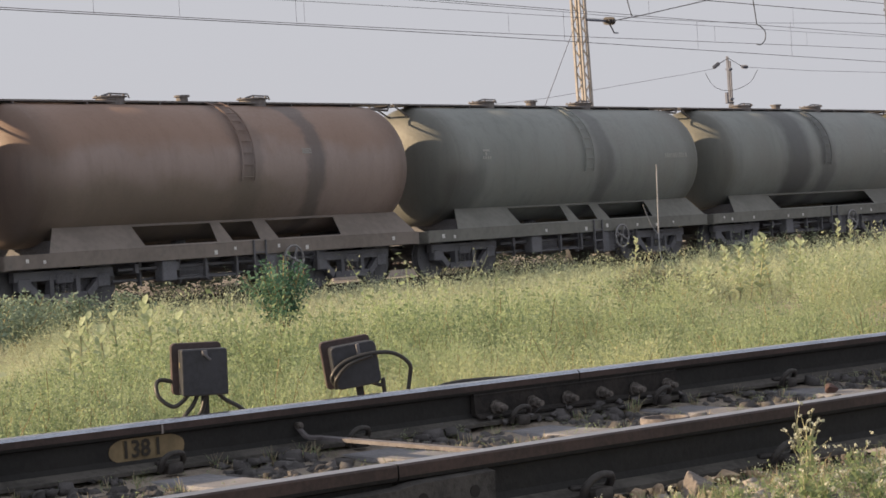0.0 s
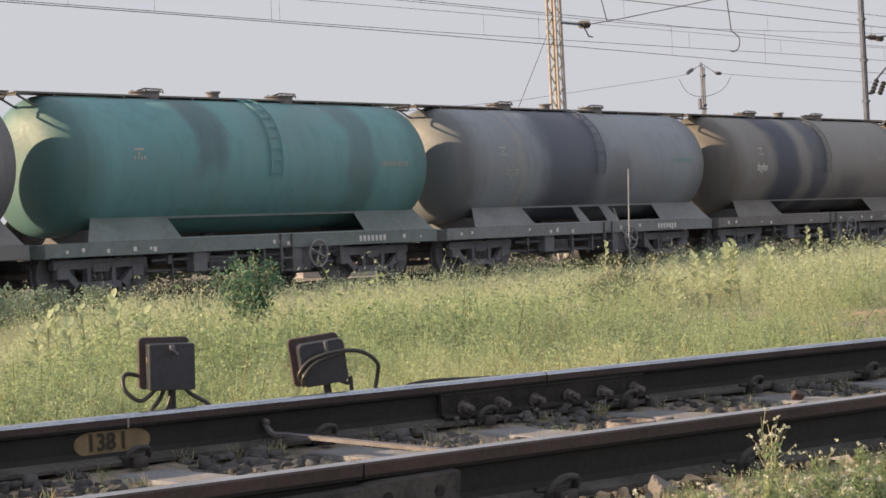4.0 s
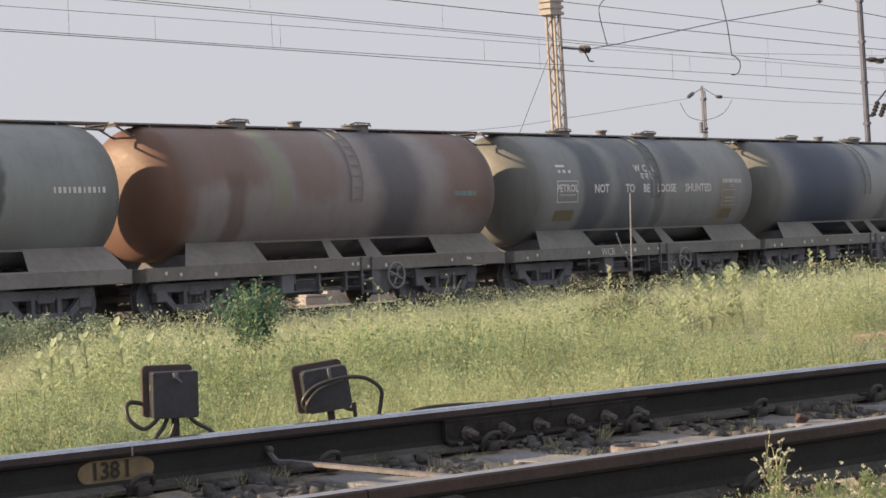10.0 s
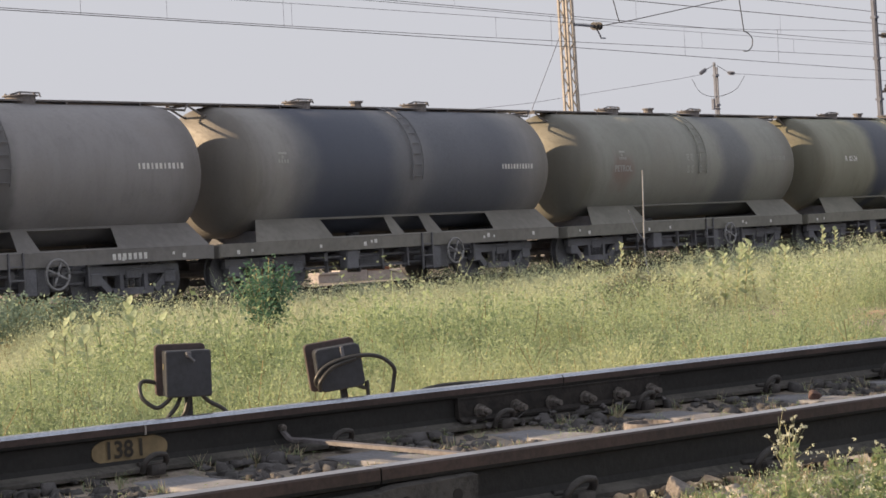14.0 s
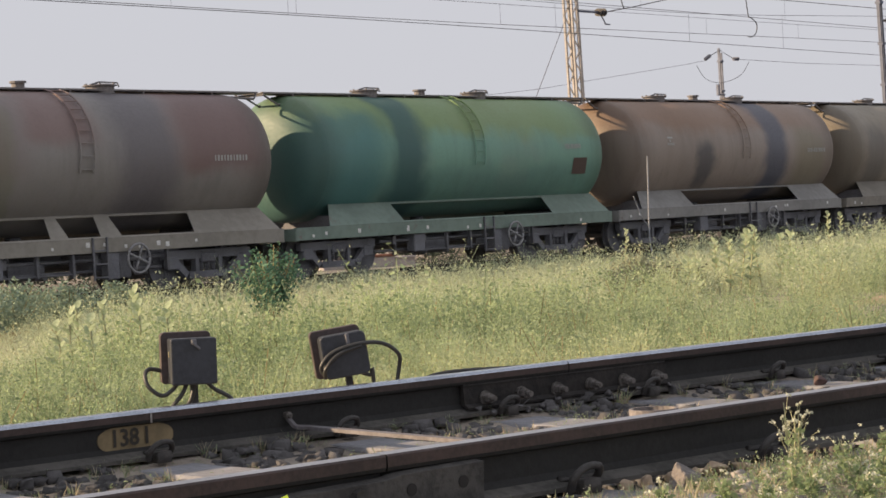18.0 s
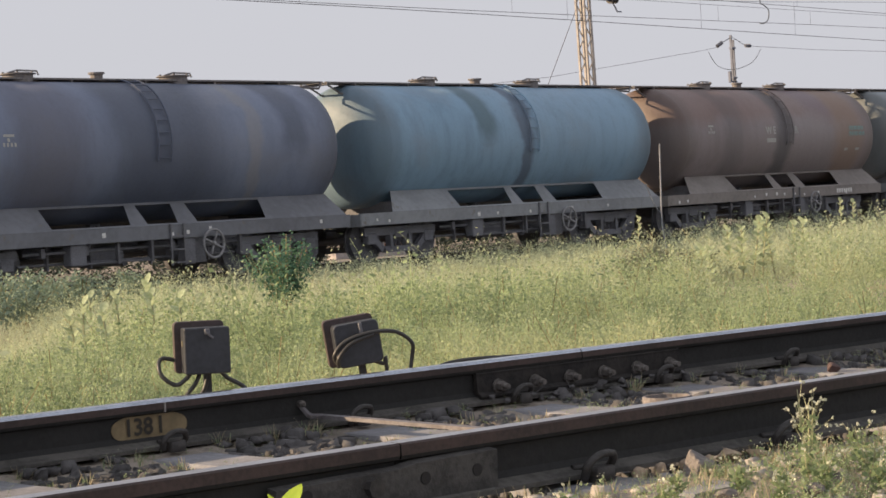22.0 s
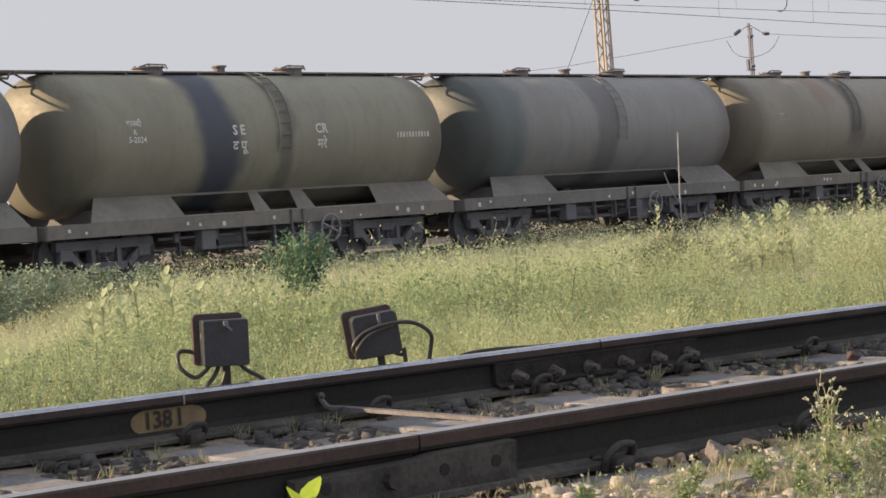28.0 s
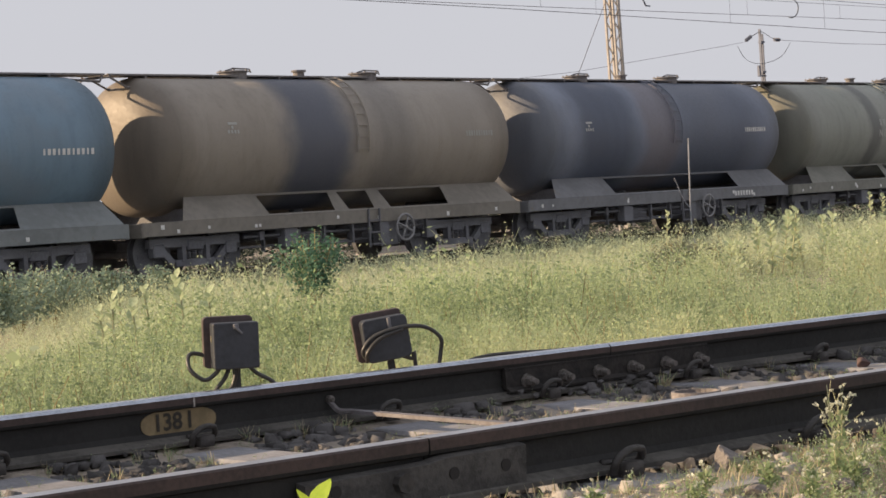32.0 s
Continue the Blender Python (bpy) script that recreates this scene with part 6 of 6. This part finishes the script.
WM = [M_WEED, M_FLOWER, M_DRYSTEM]
near_p = [weed_plant(100 + i, 0.28, 9, 99, 0.0172, 7, 0.22, 0.7, 0.0019) for i in range(9)]
mid_p = [weed_plant(200 + i, 0.43, 8, 104, 0.0255, 4, 0.18, 0.85) for i in range(9)]
far_p = [weed_plant(300 + i, 0.55, 7, 91, 0.030, 2, 0.15) for i in range(8)]
x, y = field(2850, 4.4, 8.7, 36.8)
strew("weeds", near_p, x, y, patchy(x, y, 0.35, 1.3), "low feathery green weeds with tiny pale flowers beside the rail", WM)
x, y = field(3550, 7.6, 15.5)
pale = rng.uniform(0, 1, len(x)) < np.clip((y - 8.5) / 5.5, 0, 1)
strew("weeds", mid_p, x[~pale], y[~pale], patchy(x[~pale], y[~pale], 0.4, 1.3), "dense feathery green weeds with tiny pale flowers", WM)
strew("weeds", mid_p, x[pale], y[pale], patchy(x[pale], y[pale], 0.4, 1.3), "dense feathery weeds, light and haze put into their paler green", [M_WEED_PALE, M_FLOWER, M_DRYSTEM])
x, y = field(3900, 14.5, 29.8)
strew("weeds", far_p, x, y, patchy(x, y, 0.5, 1.32), "tall weeds before the train, haze put into their pale green", [M_WEED_PALE, M_FLOWER, M_DRYSTEM])
# thin growth beyond the middle stretch, up and down the line
wide_p = [weed_plant(500 + i, 0.5, 4, 16, 0.10, 1) for i in range(5)]
x, y = rng.uniform(-30, 110, 3400), rng.uniform(5.0, 29.6, 3400)
b = np.degrees(np.arctan2(x, y))
keep = ((b < 37.6) | (b > 65.0)) & (x * TN.x + y * TN.y > YF + 0.5)
x, y = x[keep], y[keep]
strew("weeds", wide_p, x, y, rng.uniform(0.6, 1.2, len(x)), "green weeds along the line", WM)
# low growth between rails and in front
small_p = [weed_plant(700 + i, 0.26, 6, 48, 0.024, 3, 0.25) for i in range(7)]
u, n = rng.uniform(2.6, 6.5, 1900), rng.uniform(2.6, 3.72, 1900)
x, y = u * TD.x + n * TN.x, u * TD.y + n * TN.y
strew("weeds", small_p, x, y, rng.uniform(0.10, 0.30, len(x)) * np.clip((u - 2.9) / 1.2, 0.25, 1), "small weeds among the stones", WM)
u, n = rng.uniform(2.2, 7.5, 240), rng.uniform(4.9, YF - 0.06, 240)
x, y = u * TD.x + n * TN.x, u * TD.y + n * TN.y
strew("weeds", small_p, x, y, rng.uniform(0.12, 0.26, len(x)), "small weeds between the rails", WM)
scrub_p = []
for i in range(6):
    pq, pm = weed_plant(400 + i, 1.0, 6, 30, 0.17, 0)
    scrub_p.append((pq, pm * 0))
x, y = rng.uniform(20, 170, 1500), rng.uniform(45.2, 49.5, 1500)
strew("scrub", scrub_p, x, y, rng.uniform(0.7, 1.25, len(x)), "dark green scrub beyond the train", [M_SCRUB])
# added scrub: keeps the gaps under the wagons dark against the sunlit ground
x, y = rng.uniform(22, 90, 2600), rng.uniform(34.5, 38.5, 2600)
b = np.degrees(np.arctan2(x, y))
x, y = x[(b < 47.5) | (b > 50.4)], y[(b < 47.5) | (b > 50.4)]
strew("scrub", scrub_p, x, y, rng.uniform(0.28, 0.5, len(x)), "low dark scrub added to hide the sunlit ground behind the train", [M_SCRUB])

def tuft(seed, blades, height):
    """A tuft of narrow dry and green blades."""
    r = np.random.default_rng(seed)
    out = []
    for _ in range(blades):
        a, lean, ln = r.uniform(0, 6.28), r.uniform(0.2, 1.3), height * r.uniform(0.5, 1.1)
        d = np.array([math.cos(a) * lean, math.sin(a) * lean, 1.0])
        d *= ln / np.linalg.norm(d)
        foot = np.array([r.normal(0, 0.012), r.normal(0, 0.012), 0.0])
        s = np.array([-math.sin(a), math.cos(a), 0]) * 0.0011
        bend = foot + d * 0.55 + np.array([0, 0, 0.1 * ln])
        out += [[foot - s, foot + s, bend + s, bend - s], [bend - s, bend + s, foot + d + s * 0.2, foot + d - s * 0.2]]
    return np.array(out), np.where(r.uniform(0, 1, len(out)) < 0.3, 1, 0)


tufts = [tuft(600 + i, 26, 0.065) for i in range(7)]
u, n = rng.uniform(2.6, 6.0, 900), rng.uniform(2.7, 3.84, 900)
x, y = u * TD.x + n * TN.x, u * TD.y + n * TN.y
strew("dry_grass", tufts, x, y, rng.uniform(0.4, 1.2, len(x)), "short dry straw and grass among the stones", [M_STRAW, M_WEED])
u, n = rng.uniform(2.0, 8.0, 420), rng.uniform(YN + 0.2, YF - 0.05, 420)
keep = np.min(np.abs((u + SKEW * (n - (YF + YN) / 2))[:, None] - np.array(SLEEPER_U)[None, :]), axis=1) > 0.13
u, n = u[keep], n[keep]
x, y = u * TD.x + n * TN.x, u * TD.y + n * TN.y
strew("dry_grass", tufts, x, y, rng.uniform(0.5, 1.3, len(x)), "thin dry grass between the sleepers", [M_STRAW, M_WEED])


# ---- single plants ----
def plant_thing(name, quads, mats, index, label, category, x, y, z=None, group=""):
    q = np.concatenate(quads)
    me = from_arrays(name, q.reshape(-1, 3), np.arange(len(q) * 4).reshape(-1, 4), mats, np.concatenate(index))
    return thing(name, me, None, label, category, group, m=pose(x, y, float(ground_z(x, y)) if z is None else z))


def bush(x, y, h, w, seed, mat=None, label="dark green leafy bush among the weeds"):
    r = np.random.default_rng(seed)
    quads, idx = [], []
    for i in range(26):
        a, t = r.uniform(0, 6.28), r.uniform(0.15, 1.0)
        tip = np.array([math.cos(a) * w * t * 0.5, math.sin(a) * w * t * 0.5, h * (1.12 - 0.45 * t * r.uniform(0.6, 1.3))])
        st = stem_quads(r, [np.zeros(3), tip * np.array([0.45, 0.45, 0.5]), tip], 0.006)
        quads.append(st), idx.append(np.ones(len(st)))
        k = 95
        tt = r.uniform(0.35, 1.0, (k, 1))
        quads.append(leaf_quads(r, k, tip * tt, 0.05, 0.05, 0.5, 0.3)), idx.append(np.zeros(k))
    ob = empty("bush", pose(x, y, float(ground_z(x, y))), label, "bush", "bushes")
    for name, mt, pieces in (("stem", M_DRYSTEM, [q for q, i in zip(quads, idx) if i[0] == 1]), ("foliage", mat or M_BUSH, [q for q, i in zip(quads, idx) if i[0] == 0])):
        q = np.concatenate(pieces)
        part(name, from_arrays(name, q.reshape(-1, 3), np.arange(len(q) * 4).reshape(-1, 4), [mt]), None, ob)
    return ob


def leaf_mesh(mat, wide):
    """A folded oval leaf, one unit long, pointing along x."""
    bm = bmesh.new()
    prof = [(0.0, 0.03), (0.14, 0.20), (0.34, 0.33), (0.56, 0.36), (0.78, 0.26), (0.93, 0.11), (1.0, 0.0)]
    mid = [bm.verts.new((t, 0, -0.10 * t * t)) for t, _ in prof]
    for s in (-1, 1):
        edge = [bm.verts.new((t, s * w * wide, 0.22 * w - 0.12 * t * t)) for t, w in prof[:-1]] + [mid[-1]]
        for i in range(len(prof) - 1):
            ring = [mid[i], mid[i + 1], edge[i + 1], edge[i]]
            if edge[i + 1] is mid[i + 1]:
                ring = [mid[i], mid[i + 1], edge[i]]
            bm.faces.new(ring if s < 0 else ring[::-1])
    return mesh_of(bm, "leaf", mat, True)


LEAF_PALE, LEAF_LIME = leaf_mesh(M_BROAD, 0.85), leaf_mesh(M_LIME, 1.0)
M_STALK = island_surface("pale_stalk", (0.44, 0.44, 0.30), (0.32, 0.33, 0.21), 0.7, through=0.1)


def broad_plant(x, y, h, seed, leaves=14, leaf=0.12, lean=0.12, label="tall weed with broad pale green leaves", me=None, stalk=0.007, steep=50):
    r = random.Random(seed)
    ob = empty("broad_leaved_weed", pose(x, y, float(ground_z(x, y))), label, "weed", "broad-leaved weeds")
    tip = Vector((lean * h * r.gauss(0, 1), lean * h * r.gauss(0, 1), h))
    bm = bmesh.new()
    keys = [Vector((0, 0, -0.03)), tip * 0.35 + Vector((r.gauss(0, 0.01), r.gauss(0, 0.01), 0)), tip * 0.7 + Vector((r.gauss(0, 0.01), r.gauss(0, 0.01), 0)), tip]
    tube(bm, keys, stalk, 5)
    part("stem", bm, M_STALK, ob)
    for i in range(leaves):
        t = 0.22 + 0.78 * i / (leaves - 1)
        turn = 180 * (i % 2) + 90 * (i // 2) + r.uniform(-25, 25)
        rise = -(18 + steep * t * r.uniform(0.6, 1.2))
        base = keys[0].lerp(keys[1], t / 0.35) if t < 0.35 else keys[1].lerp(keys[2], (t - 0.35) / 0.35) if t < 0.7 else keys[2].lerp(tip, (t - 0.7) / 0.3)
        lf = part("leaf", me or LEAF_PALE, None, ob)
        lf.matrix_basis = Matrix.Translation(base) @ pose(0, 0, 0, 0, 0, turn) @ pose(0, 0, 0, r.uniform(-20, 20), rise, 0) @ Matrix.Scale(leaf * r.uniform(0.75, 1.15) * (1.2 - 0.4 * t), 4)
    return ob


def sprig(x, y, z, h, seed, label="thin branching weed with white flower buds beside the rail", stems=5, leaves=16, buds=4):
    r = np.random.default_rng(seed)
    quads, idx = [], []
    for i in range(stems):
        a = r.uniform(0, 6.28)
        lean = r.uniform(0.04, 0.3)
        tip = np.array([math.cos(a) * lean * h, math.sin(a) * lean * h, h * r.uniform(0.65, 1.0)])
        quads.append(stem_quads(r, [np.zeros(3), tip * 0.5 + r.normal(0, 0.004, 3), tip], 0.0016)), idx.append(np.ones(2) * 2)
        for j in range(buds):
            t = r.uniform(0.45, 1.0)
            e = tip * t + np.array([r.normal(0, 0.022), r.normal(0, 0.022), r.uniform(0.008, 0.035)])
            quads.append(stem_quads(r, [tip * (t - 0.1), e], 0.0009)), idx.append(np.ones(1) * 2)
            quads.append(leaf_quads(r, 6, np.tile(e, (6, 1)), 0.0024, 0.0066, 0.8, 0.6)), idx.append(np.ones(6))
        t = r.uniform(0.1, 0.8, (leaves, 1))
        quads.append(leaf_quads(r, leaves, tip * t, 0.012, 0.018, 0.6, 0.28)), idx.append(np.zeros(leaves))
    return plant_thing("flowering_weed", quads, [M_WEED, M_BUD, M_STALK], idx, label, "weed", x, y, z, "flowering weeds by the rail")


def at_bearing(bearing, y):
    return y * math.tan(radians(bearing)), y


# the one dark bush, and paler ones towards the train
bush(17.85, 17.0, 0.98, 0.98, 5)
for b, y_, h, w_, s in ((38.6, 20.0, 0.75, 1.5, 11), (39.5, 21.0, 0.8, 1.4, 12), (41.0, 21.5, 0.72, 1.3, 13), (40.1, 23.0, 0.7, 1.4, 14), (42.3, 22.5, 0.66, 1.1, 15), (37.9, 19.0, 0.7, 1.2, 16)):
    bush(*at_bearing(b, y_), h, w_, s, M_HAZY_BUSH, "grey-green bush in the weeds before the train")
for b, y_, h, s in ((41.04, 9.0, 0.54, 1), (42.38, 9.6, 0.62, 2), (42.96, 9.0, 0.54, 3), (43.62, 8.8, 0.52, 4), (41.54, 8.6, 0.50, 5), (42.0, 9.4, 0.55, 9), (40.7, 9.2, 0.48, 10), (41.3, 9.8, 0.56, 7)):
    x_, y_ = at_bearing(b, y_)
    broad_plant(x_, y_, h - 0.07, s, 14, 0.095, 0.07, stalk=0.006, steep=46)
for b, y_, h, s in ((58.45, 14.0, 0.58, 21), (58.7, 13.8, 0.60, 22), (58.95, 13.6, 0.68, 23), (59.25, 13.6, 0.72, 24), (59.6, 13.6, 0.66, 25), (60.05, 13.8, 0.62, 26), (60.3, 13.8, 0.62, 27), (57.65, 12.3, 0.42, 28), (57.85, 12.4, 0.40, 29), (61.4, 20.0, 1.0, 30), (61.7, 20.2, 0.95, 32)):
    x_, y_ = at_bearing(b, y_)
    broad_plant(x_, y_, h + 0.09, s, 18, 0.15, 0.08, stalk=0.010, steep=40)
for b, y_, h, w_, s in ((56.2, 14.2, 0.50, 0.8, 41), (56.7, 14.5, 0.54, 0.9, 42), (57.2, 14.0, 0.48, 0.8, 43)):
    bush(*at_bearing(b, y_), h, w_, s, M_TWIGGY, "grey-green twiggy shrub with small dark leaves")
# bare reddish soil where nothing grows
bm = bmesh.new()
rings = []
for j, (rr_, zz_) in enumerate(((1.0, -0.04), (0.8, 0.03), (0.45, 0.07), (0.12, 0.085))):
    rings.append([bm.verts.new((1.75 * rr_ * math.cos(6.2832 * i / 28) * (1 + 0.08 * math.sin(5 * i + j)), 0.95 * rr_ * math.sin(6.2832 * i / 28) * (1 + 0.1 * math.sin(3 * i)), zz_ + 0.012 * math.sin(7 * i + 2 * j))) for i in range(28)])
for ra, rb in zip(rings, rings[1:]):
    for i in range(28):
        bm.faces.new((ra[i], ra[(i + 1) % 28], rb[(i + 1) % 28], rb[i]))
bm.faces.new(rings[-1])
thing("bare_soil", bm, surface("reddish_soil", (0.40, 0.27, 0.20), (0.28, 0.19, 0.145), 2, 30, 0.95, 0, 0.7, 0.02), "low bank of bare reddish soil among the weeds", "soil", m=pose(18.2, 8.7, float(ground_z(18.2, 8.7))), smooth=True)
# the bare stick that stands up from the weeds
bm = bmesh.new()
tube(bm, curve_pts([(0.06, 0, -0.3), (0.0, 0, 0.2), (-0.10, 0, 0.71), (-0.085, 0, 1.42), (-0.04, 0, 2.48)], 4), 0.016, 6)
tube(bm, curve_pts([(-0.09, 0, 0.95), (-0.3, 0.03, 1.15), (-0.6, 0.04, 1.62)], 4), 0.012, 5)
thing("bare_stick", bm, surface("grey_bark", (0.34, 0.36, 0.41), (0.23, 0.243, 0.27), 5, 40), "thin bare leaning stick standing in the weeds", "stick", m=pose(38.85, 25.5, -0.875))
broad_plant(26.6, 18.0, 0.95, 31, 18, 0.11, 0.3, "thin weed with small leaves beside the bare stick")
p = TD * 3.975 + TN * 3.40
sprig(p.x, p.y, -0.17, 0.255, 51, stems=8, leaves=18, buds=5)
for u_, n_, h_, s_ in ((4.52, 3.47, 0.12, 52), (4.25, 3.45, 0.12, 53), (4.62, 3.62, 0.10, 54), (3.75, 3.42, 0.07, 55), (3.62, 3.5, 0.06, 56), (4.05, 3.4, 0.06, 57), (4.8, 3.6, 0.09, 58), (3.3, 3.55, 0.06, 59), (3.9, 3.28, 0.08, 60), (4.1, 3.3, 0.09, 61), (4.2, 3.25, 0.07, 62), (4.0, 3.2, 0.07, 63), (3.8, 3.33, 0.06, 64), (4.3, 3.38, 0.08, 65), (3.7, 3.25, 0.05, 66), (4.45, 3.3, 0.09, 67), (3.5, 3.42, 0.05, 68)):
    p = TD * u_ + TN * n_
    sprig(p.x, p.y, -0.165, h_ * 1.1, s_, stems=6, leaves=16, buds=1)
# low flowering growth over the stones before the rail
low_p = [weed_plant(750 + i, 0.10, 6, 48, 0.013, 3, 0.2, 0.9, 0.0007) for i in range(6)]
u, n = 3.2 + 2.4 * rng.uniform(0, 1, 520) ** 0.8, rng.uniform(2.95, 3.66, 520)
keep = np.sin(7 * u + 3 * np.sin(5 * n)) + rng.uniform(-0.9, 0.9, len(u)) > -0.35
u, n = u[keep], n[keep]
x, y = u * TD.x + n * TN.x, u * TD.y + n * TN.y
strew("weeds", low_p, x, y, rng.uniform(0.45, 1.0, len(x)) * np.clip((u - 2.6) / 1.2, 0.4, 1.0), "low weeds with white buds over the gravel", [M_WEED, M_BUD, M_DRYSTEM])
# bright young leaf in front of the near rail
p = TD * 2.535 + TN * 3.55
broad_plant(p.x, p.y, 0.10, 81, 6, 0.095, 0.2, "bright lime-green young leaves before the rail", LEAF_LIME, 0.003)


# ---- what moves ----
def motions():
    """The train runs by along x; each wagon keeps its place in it, and its wheels roll while it passes."""
    for k, w in WAGONS.items():
        x0 = wagon_x(k)
        walk(w, [(t, pose(x0 + SPEED * (t - 9.0), YC, ZE)) for t in (0.0, 16.0, 32.0)])
        t_in = min(max(9.0 + (12.0 - x0) / SPEED, 0.0), 32.0)
        t_out = min(max(9.0 + (72.0 - x0) / SPEED, 0.0), 32.0)
        first, last = frame(t_in), frame(t_out)
        if last - first < 3:
            continue
        for ob in w.children:
            if not ob.name.startswith("wheelset"):
                continue
            p = ob.matrix_basis.translation.copy()
            step = math.degrees(SPEED / FPS / 0.5)
            rows = [((f - 1) / FPS, pose(p.x, p.y, p.z, 0, (step * (f - first)) % 360, 0)) for f in range(first, last + 1)]
            if first > 1:
                rows.insert(0, (0.0, rows[0][1]))
            if last < frame(32.0):
                rows.append((32.0, rows[-1][1]))
            walk(ob, rows)


motions()
